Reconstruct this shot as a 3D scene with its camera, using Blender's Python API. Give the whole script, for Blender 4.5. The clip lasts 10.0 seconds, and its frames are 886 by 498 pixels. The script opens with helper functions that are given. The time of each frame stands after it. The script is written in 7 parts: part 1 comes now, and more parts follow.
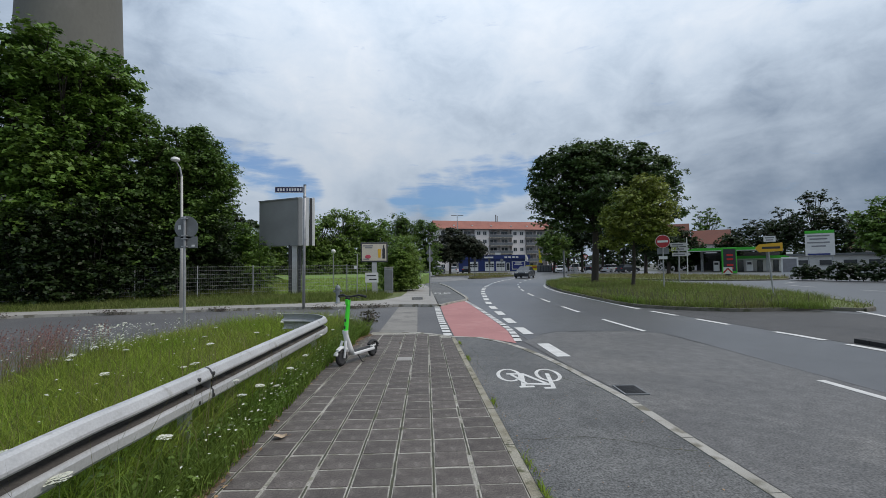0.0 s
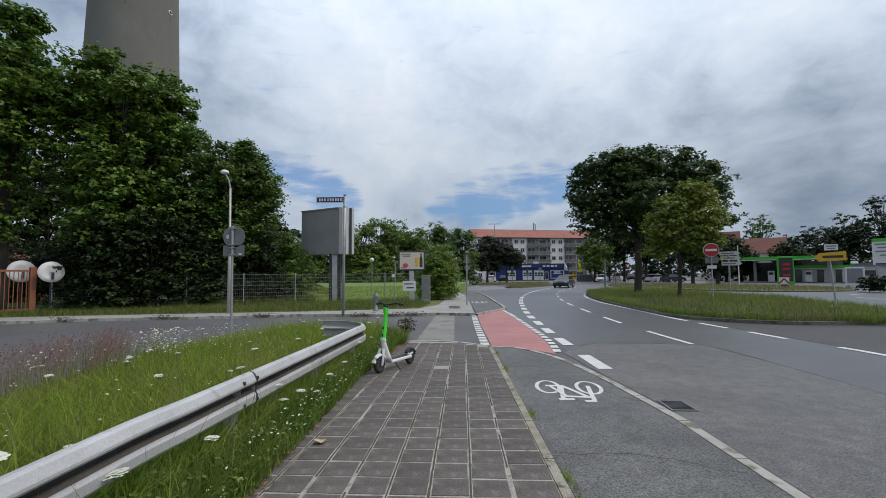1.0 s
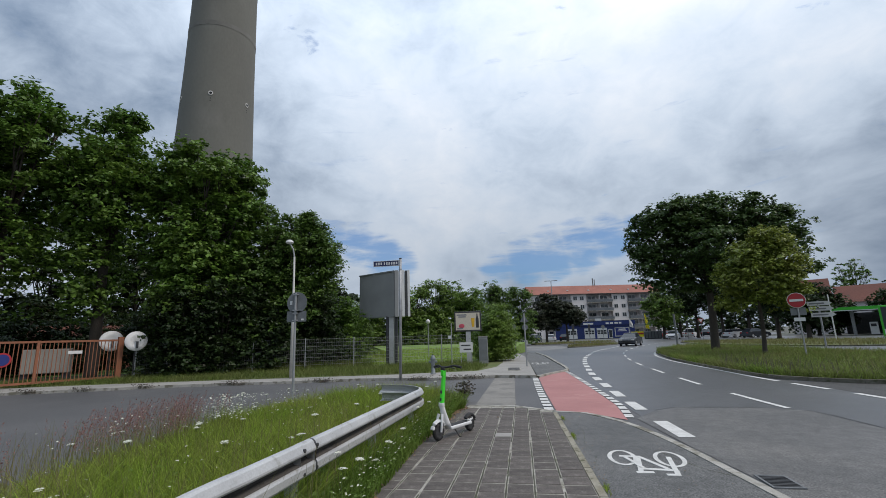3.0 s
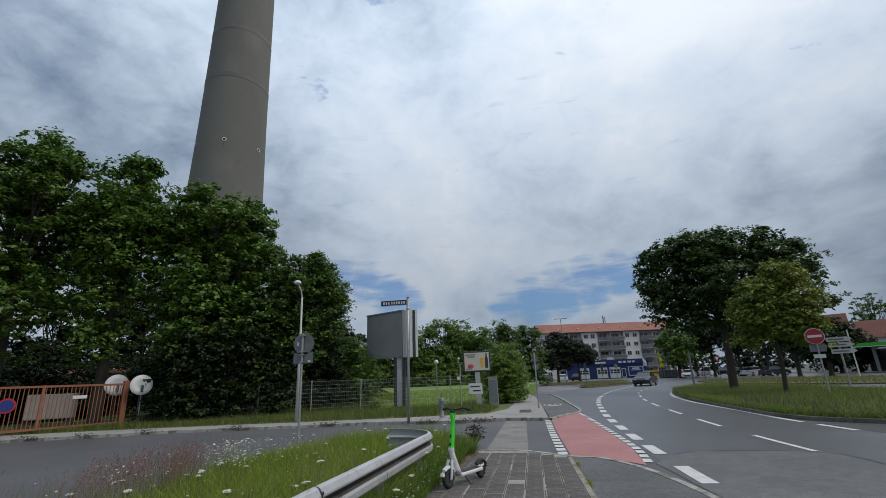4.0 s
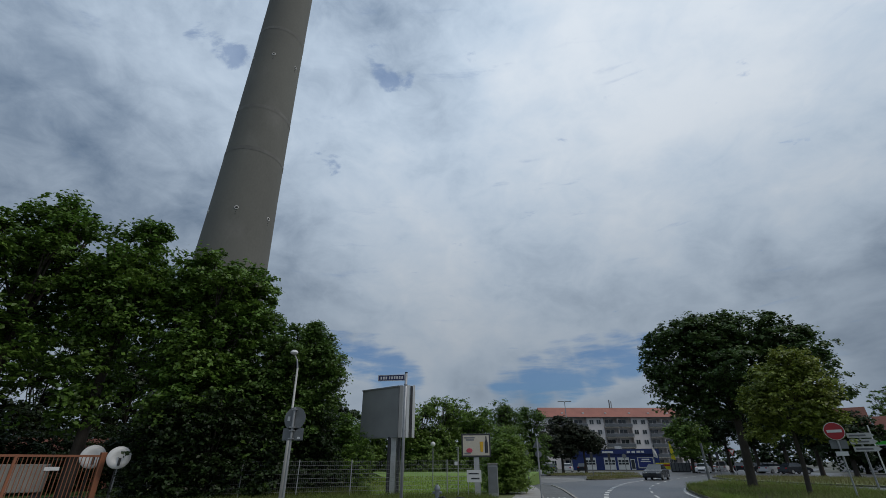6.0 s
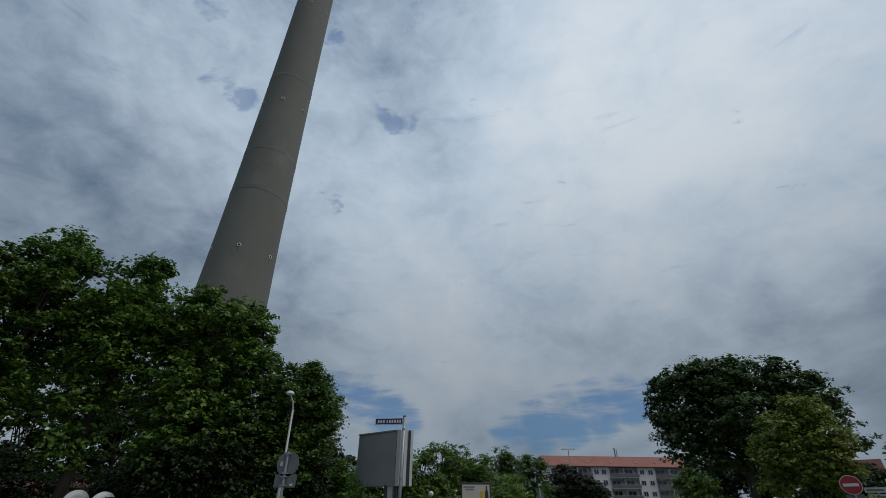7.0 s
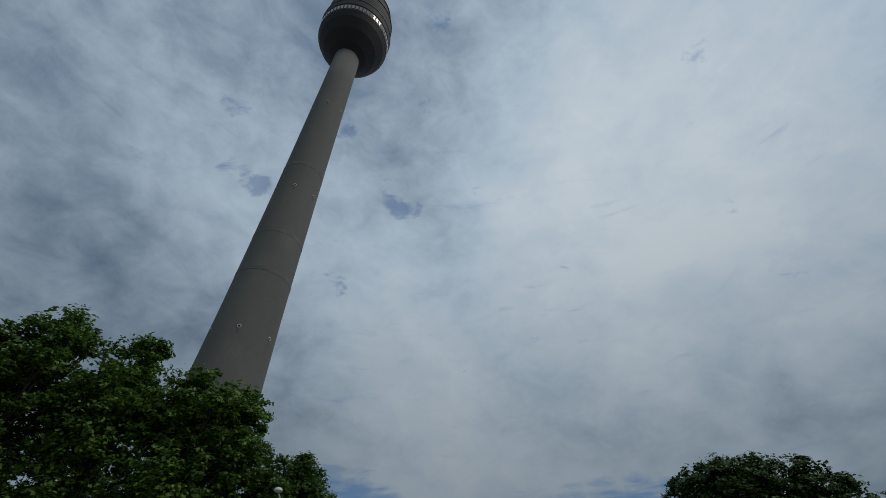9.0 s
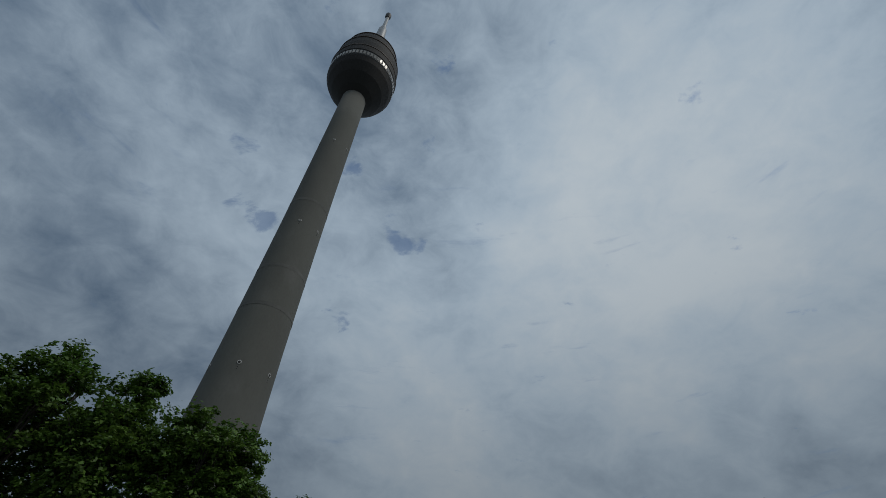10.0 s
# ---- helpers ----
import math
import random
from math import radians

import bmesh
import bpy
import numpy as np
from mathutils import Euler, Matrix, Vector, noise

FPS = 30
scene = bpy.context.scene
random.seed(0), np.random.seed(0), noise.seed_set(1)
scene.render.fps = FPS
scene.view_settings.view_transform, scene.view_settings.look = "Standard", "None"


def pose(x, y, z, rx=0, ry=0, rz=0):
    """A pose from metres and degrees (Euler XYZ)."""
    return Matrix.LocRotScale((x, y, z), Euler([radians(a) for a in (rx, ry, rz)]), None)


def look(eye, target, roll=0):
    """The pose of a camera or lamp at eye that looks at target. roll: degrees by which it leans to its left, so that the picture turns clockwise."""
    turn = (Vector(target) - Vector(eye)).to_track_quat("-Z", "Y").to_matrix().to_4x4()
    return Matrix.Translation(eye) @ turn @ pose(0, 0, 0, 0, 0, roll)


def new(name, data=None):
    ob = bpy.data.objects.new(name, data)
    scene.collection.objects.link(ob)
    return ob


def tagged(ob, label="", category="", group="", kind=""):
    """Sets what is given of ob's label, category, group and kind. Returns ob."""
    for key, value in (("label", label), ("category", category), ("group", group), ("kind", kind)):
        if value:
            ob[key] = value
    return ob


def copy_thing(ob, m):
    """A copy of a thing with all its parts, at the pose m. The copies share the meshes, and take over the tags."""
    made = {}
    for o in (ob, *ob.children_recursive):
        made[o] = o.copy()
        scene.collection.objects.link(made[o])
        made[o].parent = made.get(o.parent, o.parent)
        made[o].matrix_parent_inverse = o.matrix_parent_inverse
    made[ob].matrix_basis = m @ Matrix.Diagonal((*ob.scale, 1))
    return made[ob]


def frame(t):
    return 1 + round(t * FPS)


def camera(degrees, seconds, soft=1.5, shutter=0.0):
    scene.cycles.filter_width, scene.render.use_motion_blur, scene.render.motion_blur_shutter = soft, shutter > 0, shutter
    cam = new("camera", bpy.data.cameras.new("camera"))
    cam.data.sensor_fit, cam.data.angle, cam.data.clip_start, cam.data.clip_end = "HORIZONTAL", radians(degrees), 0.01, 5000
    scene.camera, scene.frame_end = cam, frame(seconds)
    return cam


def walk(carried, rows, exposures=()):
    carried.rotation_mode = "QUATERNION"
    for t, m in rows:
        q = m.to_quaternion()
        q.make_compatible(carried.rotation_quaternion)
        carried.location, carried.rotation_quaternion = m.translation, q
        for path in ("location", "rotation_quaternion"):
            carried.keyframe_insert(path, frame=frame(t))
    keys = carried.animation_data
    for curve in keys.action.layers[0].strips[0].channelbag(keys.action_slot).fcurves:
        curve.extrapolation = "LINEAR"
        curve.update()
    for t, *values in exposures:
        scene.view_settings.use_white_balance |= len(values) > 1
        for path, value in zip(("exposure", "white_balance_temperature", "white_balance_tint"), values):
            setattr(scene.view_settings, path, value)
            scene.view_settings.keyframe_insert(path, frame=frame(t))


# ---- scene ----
from mathutils.geometry import tessellate_polygon

cam = camera(90.75, 10.0, soft=0.5)
EYE = 1.65
PATH = [
    (0.0, pose(0, 0, EYE, 92.20, 0.74, -3.55)),
    (0.5, pose(0, 0, EYE, 92.70, 0.66, -1.36)),
    (1.0, pose(0, 0, EYE, 93.38, 0.48, 1.29)),
    (1.5, pose(0, 0, EYE, 94.64, 0.48, 3.86)),
    (2.0, pose(0, 0, EYE, 96.54, 0.72, 5.99)),
    (2.5, pose(0, 0, EYE, 98.87, 1.10, 7.59)),
    (4.0, pose(0, 0, EYE, 106.47, 2.28, 9.73)),
    (4.5, pose(0, 0, EYE, 108.90, 1.46, 9.53)),
    (5.0, pose(0, 0, EYE, 111.20, 0.84, 9.42)),
    (5.5, pose(0, 0, EYE, 113.60, 0.51, 9.38)),
    (7.0, pose(0, 0, EYE, 121.25, -0.44, 9.12)),
    (7.5, pose(0, 0, EYE, 124.01, -0.80, 9.03)),
    (8.0, pose(0, 0, EYE, 126.75, -0.88, 9.07)),
    (8.5, pose(0, 0, EYE, 129.44, -1.00, 9.07)),
    (9.0, pose(0, 0, EYE, 132.13, -1.25, 9.02)),
    (9.5, pose(0, 0, EYE, 134.65, -1.39, 9.10)),
    (10.0, pose(0, 0, EYE, 136.79, -1.71, 9.17)),
]
EXPOSURES = [(0.0, -0.20, 6560, 13), (1.0, -0.14, 6600, 14), (2.5, -0.14, 6600, 14), (4.0, -0.44, 6500, 13), (5.5, -0.76, 6400, 12), (7.0, -1.00, 6380, 10), (8.0, -1.14, 6370, 9), (9.0, -1.28, 6330, 8), (10.0, -1.50, 6320, 8)]
walk(cam, PATH, EXPOSURES)

# ---- sky and sun ----
SUN_AZ, SUN_EL = 102.0, 52.0      # degrees clockwise from +y, and up


def make_world():
    w = bpy.data.worlds.new("overcast_sky")
    scene.world = w
    w.use_nodes = True
    nt = w.node_tree
    nt.nodes.clear()
    N, L = nt.nodes.new, nt.links.new

    def math_node(op, a, b=None, clamp=False):
        n = N("ShaderNodeMath")
        n.operation, n.use_clamp = op, clamp
        for i, v in enumerate((a, b)):
            if v is None:
                continue
            if isinstance(v, (int, float)):
                n.inputs[i].default_value = v
            else:
                L(v, n.inputs[i])
        return n.outputs[0]

    def ramp(v, lo, hi, a=0.0, b=1.0):
        n = N("ShaderNodeMapRange")
        n.interpolation_type = "SMOOTHSTEP"
        L(v, n.inputs[0])
        for i, x in enumerate((lo, hi, a, b)):
            n.inputs[i + 1].default_value = x
        return n.outputs[0]

    def mix(fac, a, b):
        n = N("ShaderNodeMix")
        n.data_type = "RGBA"
        if isinstance(fac, (int, float)):
            n.inputs[0].default_value = fac
        else:
            L(fac, n.inputs[0])
        for i, v in ((6, a), (7, b)):
            if isinstance(v, tuple):
                n.inputs[i].default_value = (*v, 1)
            else:
                L(v, n.inputs[i])
        return n.outputs[2]

    def blob(az, el, width, softness=0.5):
        # 1 round a direction of the sky, falling to 0 at width degrees
        a, e = radians(az), radians(el)
        d = N("ShaderNodeVectorMath")
        d.operation = "DOT_PRODUCT"
        L(way, d.inputs[0])
        d.inputs[1].default_value = (math.sin(a) * math.cos(e), math.cos(a) * math.cos(e), math.sin(e))
        return ramp(d.outputs["Value"], math.cos(radians(width)), math.cos(radians(width * (1 - softness))))

    tc = N("ShaderNodeTexCoord")
    way = tc.outputs["Generated"]
    sep = N("ShaderNodeSeparateXYZ")
    L(way, sep.inputs[0])
    up = math_node("MAXIMUM", sep.outputs[2], 0.0)
    den = math_node("ADD", up, 0.30)
    flat = N("ShaderNodeCombineXYZ")
    L(math_node("DIVIDE", sep.outputs[0], den), flat.inputs[0])
    L(math_node("DIVIDE", sep.outputs[1], den), flat.inputs[1])

    def fbm(scale, detail, rough, distort, shift, stretch=(1, 1, 1), turn=0.0):
        m = N("ShaderNodeMapping")
        m.inputs["Location"].default_value = (shift, shift * 0.7, 0)
        m.inputs["Scale"].default_value = stretch
        m.inputs["Rotation"].default_value = (0, 0, radians(turn))
        L(flat.outputs[0], m.inputs[0])
        n = N("ShaderNodeTexNoise")
        n.inputs["Scale"].default_value, n.inputs["Detail"].default_value = scale, detail
        n.inputs["Roughness"].default_value, n.inputs["Distortion"].default_value = rough, distort
        L(m.outputs[0], n.inputs["Vector"])
        return n.outputs[0]

    def dome(scale, detail, rough, distort, stretch, shift):
        m = N("ShaderNodeMapping")
        m.inputs["Location"].default_value = (shift, shift * 0.6, shift * 0.3)
        m.inputs["Scale"].default_value = stretch
        L(way, m.inputs[0])
        n = N("ShaderNodeTexNoise")
        n.inputs["Scale"].default_value, n.inputs["Detail"].default_value = scale, detail
        n.inputs["Roughness"].default_value, n.inputs["Distortion"].default_value = rough, distort
        L(m.outputs[0], n.inputs["Vector"])
        return n.outputs[0]

    def streaks(scale, angle, long, thin, shift):
        # cloud drawn out along one way
        m = N("ShaderNodeMapping")
        m.vector_type = "TEXTURE"
        m.inputs["Location"].default_value = (shift, shift * 0.4, 0)
        m.inputs["Rotation"].default_value = (0, 0, radians(angle))
        m.inputs["Scale"].default_value = (long, thin, 1)
        L(flat.outputs[0], m.inputs[0])
        n = N("ShaderNodeTexNoise")
        n.inputs["Scale"].default_value, n.inputs["Detail"].default_value = scale, 7
        n.inputs["Roughness"].default_value, n.inputs["Distortion"].default_value = 0.55, 0.5
        L(m.outputs[0], n.inputs["Vector"])
        return n.outputs[0]

    def total(*terms):
        out = None
        for value, weight in terms:
            q = math_node("MULTIPLY", value, weight)
            out = q if out is None else math_node("ADD", out, q)
        return out

    def centred(value):
        return math_node("SUBTRACT", value, 0.5)

    big = fbm(1.5, 5, 0.5, 0.25, 3.1, (1.0, 0.75, 1), 35)
    fine = dome(4.6, 10, 0.60, 0.35, (1.0, 1.0, 1.5), 4.0)
    wisps = dome(12.0, 8, 0.62, 0.5, (1.0, 1.0, 1.6), 9.0)
    drawn = streaks(2.2, -68, 2.2, 0.85, 1.7)
    holes = fbm(13.0, 8, 0.62, 0.3, 1.3, (0.7, 1.0, 1), 15)
    high = ramp(up, 0.04, 0.35)
    body = total((centred(big), 0.62), (centred(fine), 0.34), (math_node("MULTIPLY", centred(wisps), high), 0.24),
                 (math_node("MULTIPLY", centred(drawn), blob(48, 34, 46, 0.9)), 0.24))
    # thin bright cloud before the hidden sun and ahead, heavy banks low on the far side and high up
    bright = total((blob(34, 44, 34, 0.95), 0.20), (blob(8, 28, 44, 0.95), 0.06), (blob(37, 22.5, 7, 0.9), 0.07), (blob(37, 12.4, 5, 0.9), 0.10))
    heavy = total((blob(35, 17.0, 10, 0.95), 0.17), (blob(47, 7, 17, 0.9), 0.14), (blob(60, 20, 24, 0.95), 0.03), (blob(27, 23.7, 6, 0.95), 0.07),
                  (blob(-78, 40, 46, 0.95), 0.10), (blob(62, 56, 24, 0.95), 0.09), (blob(-12, 78, 34, 0.95), 0.05))
    light = math_node("SUBTRACT", math_node("ADD", math_node("ADD", body, 0.5), bright), heavy)
    cloud = mix(ramp(light, 0.20, 0.62), (0.150, 0.225, 0.335), (0.60, 0.72, 0.845))
    cloud = mix(ramp(light, 0.52, 0.82), cloud, (0.80, 0.875, 0.94))
    sky = N("ShaderNodeTexSky")
    sky.sky_type, sky.sun_disc = "NISHITA", False
    sky.sun_elevation, sky.sun_rotation = radians(SUN_EL), radians(SUN_AZ)
    blue = N("ShaderNodeVectorMath")
    blue.operation = "SCALE"
    L(sky.outputs[0], blue.inputs[0])
    blue.inputs["Scale"].default_value = 0.125
    tint = N("ShaderNodeVectorMath")
    tint.operation = "MULTIPLY"
    L(blue.outputs[0], tint.inputs[0])
    tint.inputs[1].default_value = (0.46, 0.80, 1.15)
    # openings: two low blue bands, and small torn holes high up
    def openings(rows):
        out = None
        for az, el, wide, depth in rows:
            q = math_node("MULTIPLY", blob(az, el, wide, 0.95), depth)
            out = q if out is None else math_node("MAXIMUM", out, q)
        return out

    bands = openings(((-1, 8.7, 3.4, 0.8), (2.5, 9.1, 4.2, 0.95), (6, 9.8, 4.4, 1.0), (9.5, 10.6, 4.4, 1.0), (13, 11.4, 4.0, 1.0), (16, 12.0, 3.0, 0.9),
                      (-22.5, 12.6, 3.6, 0.95), (-19.5, 11.9, 4.2, 1.0), (-16.5, 10.8, 4.2, 1.0), (-14, 9.4, 3.4, 0.9)))
    torn = openings(((-20.5, 48.8, 3.0, 0.18), (-17.0, 47.2, 3.0, 0.18), (-44.0, 44.9, 3.0, 0.18), (-48.6, 46.0, 2.6, 0.15), (-33, 54.5, 2.4, 0.16), (-29, 37.6, 2.2, 0.14),
                     (-26.5, 35.8, 2.2, 0.16), (40.1, 39.6, 2.4, 0.15), (-20, 70.5, 4.0, 0.12), (-53, 52.0, 3.2, 0.13)))
    film = dome(5.0, 8, 0.6, 0.4, (1.0, 1.0, 6.0), 2.0)
    low = math_node("MULTIPLY", ramp(total((centred(film), 2.6), (centred(holes), 0.5), (bands, 1.0)), 0.30, 1.10), 1.0)
    small = math_node("MULTIPLY", ramp(math_node("ADD", holes, torn), 0.645, 0.78), 0.62)
    opening = math_node("MULTIPLY", math_node("MAXIMUM", low, small), 0.74)
    colour = mix(opening, cloud, tint.outputs[0])
    # the unseen sky behind is dimmed to weaken frontal light; brightest overhead
    a = radians(12)
    d = N("ShaderNodeVectorMath")
    d.operation = "DOT_PRODUCT"
    L(way, d.inputs[0])
    d.inputs[1].default_value = (math.sin(a), math.cos(a), 0.0)
    thick = ramp(d.outputs["Value"], -0.75, 0.10, 0.82, 1.0)
    shade = N("ShaderNodeVectorMath")
    shade.operation = "SCALE"
    L(colour, shade.inputs[0])
    L(math_node("MULTIPLY", thick, ramp(up, 0.08, 0.85, 0.73, 1.40)), shade.inputs["Scale"])
    colour = shade.outputs[0]
    below = ramp(sep.outputs[2], -0.02, 0.0)
    colour = mix(below, (0.16, 0.17, 0.16), colour)
    bg = N("ShaderNodeBackground")
    L(colour, bg.inputs[0])
    bg.inputs[1].default_value = 1.15
    out = N("ShaderNodeOutputWorld")
    L(bg.outputs[0], out.inputs[0])


make_world()
lamp = bpy.data.lights.new("sun", "SUN")
lamp.energy, lamp.angle, lamp.color = 2.1, radians(22), (1.0, 0.92, 0.81)
sun = new("sun", lamp)
_a, _e = radians(SUN_AZ), radians(SUN_EL)
sun.matrix_world = look((60 * math.sin(_a), 60 * math.cos(_a), 80), (60 * math.sin(_a) - math.sin(_a) * math.cos(_e), 60 * math.cos(_a) - math.cos(_a) * math.cos(_e), 80 - math.sin(_e)))


# ---- materials ----
def material(name, base, rough=0.8, second=None, scale=3.0, amount=0.5, fine=60.0, grain=0.15, bump=0.0, bump_scale=80.0, metal=0.0,
             by_object=0.0, by_island=0.0, through_light=0.0, patch=None, patch_at=(0.55, 0.7), patch_scale=1.2, stretch=(1, 1, 1), gloss=0.5, mottle=0.0, mottle_scale=7.0):
    """A two-scale procedural surface: broad stains between base and second, fine grain, and relief."""
    m = bpy.data.materials.new(name)
    m.use_nodes = True
    nt = m.node_tree
    nt.nodes.clear()
    N, L = nt.nodes.new, nt.links.new
    b = N("ShaderNodeBsdfPrincipled")
    out = N("ShaderNodeOutputMaterial")
    L(b.outputs[0], out.inputs[0])
    b.inputs["Roughness"].default_value, b.inputs["Metallic"].default_value = rough, metal
    b.inputs["Specular IOR Level"].default_value = gloss
    tc = N("ShaderNodeTexCoord")
    mp = N("ShaderNodeMapping")
    mp.inputs["Scale"].default_value = stretch
    L(tc.outputs["Object"], mp.inputs[0])

    def noise_tex(sc, det):
        n = N("ShaderNodeTexNoise")
        n.inputs["Scale"].default_value, n.inputs["Detail"].default_value = sc, det
        L(mp.outputs[0], n.inputs["Vector"])
        return n.outputs[0]

    def rng(v, lo, hi, a, c):
        n = N("ShaderNodeMapRange")
        L(v, n.inputs[0])
        for i, x in enumerate((lo, hi, a, c)):
            n.inputs[i + 1].default_value = x
        return n.outputs[0]

    def mixc(fac, a, c):
        n = N("ShaderNodeMix")
        n.data_type = "RGBA"
        if isinstance(fac, float):
            n.inputs[0].default_value = fac
        else:
            L(fac, n.inputs[0])
        for i, v in ((6, a), (7, c)):
            if isinstance(v, tuple):
                n.inputs[i].default_value = (*v, 1)
            else:
                L(v, n.inputs[i])
        return n.outputs[2]

    col = base
    second = second or tuple(x * 0.7 for x in base)
    col = mixc(rng(noise_tex(scale, 4), 0.35, 0.65, 0.0, amount), base, second)
    if patch:
        col = mixc(rng(noise_tex(patch_scale, 6), patch_at[0], patch_at[1], 0.0, 1.0), col, patch)

    def value(v, lo, hi):
        h = N("ShaderNodeHueSaturation")
        L(rng(v, 0.0, 1.0, lo, hi), h.inputs["Value"])
        nonlocal col
        L(col, h.inputs["Color"])
        col = h.outputs[0]

    g = noise_tex(fine, 3)
    if grain:
        value(rng(g, 0.25, 0.75, 0.0, 1.0), 1 - grain, 1 + grain)
    if mottle:
        value(rng(noise_tex(mottle_scale, 5), 0.3, 0.7, 0.0, 1.0), 1 - mottle, 1 + mottle)
    if by_object:
        oi = N("ShaderNodeObjectInfo")
        value(oi.outputs["Random"], 1 - by_object, 1 + by_object)
    if by_island:
        ge = N("ShaderNodeNewGeometry")
        value(ge.outputs["Random Per Island"], 1 - by_island, 1 + by_island)
    L(col, b.inputs["Base Color"])
    if bump:
        bn = N("ShaderNodeBump")
        bn.inputs["Strength"].default_value, bn.inputs["Distance"].default_value = bump, 0.01
        L(noise_tex(bump_scale, 4), bn.inputs["Height"])
        L(bn.outputs[0], b.inputs["Normal"])
    if through_light:
        tr = N("ShaderNodeBsdfTranslucent")
        L(col, tr.inputs[0])
        mx = N("ShaderNodeMixShader")
        mx.inputs[0].default_value = through_light
        L(b.outputs[0], mx.inputs[1])
        L(tr.outputs[0], mx.inputs[2])
        L(mx.outputs[0], out.inputs[0])
    return m


def glass_like(name, base, rough=0.08):
    m = material(name, base, rough, scale=0.7, amount=0.6, grain=0.05, gloss=0.8)
    return m


M = {}
M["asphalt"] = material("dark_asphalt", (0.058, 0.059, 0.062), 0.40, (0.080, 0.081, 0.084), 0.35, 0.9, 75, 0.6, 0.55, 90, gloss=0.95, mottle=0.16, mottle_scale=2.5, patch=(0.060, 0.062, 0.066), patch_at=(0.54, 0.60), patch_scale=0.22)
M["asphalt_light"] = material("worn_asphalt", (0.108, 0.106, 0.103), 0.55, (0.084, 0.083, 0.081), 0.5, 0.9, 55, 0.8, 0.7, 80, patch=(0.132, 0.128, 0.121), patch_at=(0.50, 0.66), patch_scale=0.45, gloss=0.6, mottle=0.24, mottle_scale=5.0)
M["asphalt_pale"] = material("pale_far_asphalt", (0.19, 0.19, 0.187), 0.6, (0.155, 0.155, 0.153), 0.3, 0.9, 40, 0.3)
M["asphalt_new"] = material("newer_dark_asphalt", (0.040, 0.039, 0.038), 0.62, (0.055, 0.053, 0.051), 0.6, 0.9, 60, 0.7, 0.6, 85, gloss=0.5, mottle=0.18, mottle_scale=3.0)
M["asphalt_path"] = material("cycle_path_asphalt", (0.092, 0.094, 0.093), 0.66, (0.132, 0.133, 0.129), 0.9, 0.9, 60, 0.9, 0.8, 80, mottle=0.16, mottle_scale=6.0, patch=(0.088, 0.090, 0.089), patch_at=(0.57, 0.66), patch_scale=0.7)
M["asphalt_street"] = material("side_street_asphalt", (0.088, 0.089, 0.093), 0.66, (0.118, 0.118, 0.120), 0.4, 0.9, 120, 0.45, 0.6, 150)
M["red_asphalt"] = material("red_coated_asphalt", (0.42, 0.198, 0.19), 0.85, (0.35, 0.160, 0.155), 0.8, 0.9, 160, 0.2, 0.3, 200, patch=(0.46, 0.24, 0.225), patch_at=(0.55, 0.72), patch_scale=1.6)
M["mossy_kerb"] = material("mossy_edging_concrete", (0.33, 0.312, 0.258), 0.93, (0.22, 0.20, 0.145), 4.0, 0.9, 90, 0.35, 0.6, 90, patch=(0.10, 0.10, 0.055), patch_at=(0.56, 0.66), patch_scale=9.0)
M["dirty_kerb"] = material("dirty_island_kerb", (0.17, 0.16, 0.13), 0.95, (0.11, 0.105, 0.08), 3.0, 0.9, 90, 0.35, 0.6, 90, patch=(0.07, 0.075, 0.04), patch_at=(0.54, 0.66), patch_scale=4.0)
M["roof_old"] = material("dull_brown_red_tiles", (0.19, 0.075, 0.055), 0.9, (0.15, 0.065, 0.05), 0.3, 0.9, 6, 0.2)
M["concrete"] = material("kerb_concrete", (0.42, 0.405, 0.37), 0.9, (0.30, 0.29, 0.255), 2.2, 0.9, 120, 0.2, 0.4, 150, patch=(0.17, 0.16, 0.125), patch_at=(0.51, 0.63), patch_scale=4.0)
M["sidewalk"] = material("pale_sidewalk_concrete", (0.34, 0.33, 0.31), 0.9, (0.27, 0.262, 0.246), 0.8, 0.9, 110, 0.2, 0.3, 140)
M["strip"] = material("worn_concrete_strip", (0.25, 0.24, 0.22), 0.9, (0.19, 0.183, 0.17), 1.2, 0.9, 90, 0.3, 0.4, 120, patch=(0.15, 0.147, 0.138), patch_at=(0.55, 0.68), patch_scale=2.0)
M["mortar"] = material("sandy_joint_mortar", (0.40, 0.385, 0.345), 0.95, (0.25, 0.24, 0.20), 9.0, 1.0, 90, 0.5, 0.5, 120, patch=(0.15, 0.15, 0.10), patch_at=(0.58, 0.68), patch_scale=5.0)
M["slab"] = material("brown_grey_paving_slab", (0.086, 0.074, 0.067), 0.80, (0.125, 0.110, 0.100), 6.0, 0.9, 110, 0.6, 0.7, 130, by_object=0.16, patch=(0.20, 0.185, 0.165), patch_at=(0.6, 0.72), patch_scale=7.0)
M["moss"] = material("dark_joint_dirt", (0.05, 0.052, 0.042), 0.95, (0.08, 0.085, 0.05), 6.0, 0.9)
M["paint"] = material("white_road_paint", (0.66, 0.66, 0.64), 0.75, (0.52, 0.52, 0.50), 5.0, 0.8, 90, 0.12, 0.2, 120, patch=(0.36, 0.36, 0.35), patch_at=(0.62, 0.72), patch_scale=14.0)
M["dirt"] = material("crumbly_soil", (0.13, 0.10, 0.068), 0.98, (0.19, 0.15, 0.10), 5.0, 0.9, 90, 0.3, 0.6, 60)
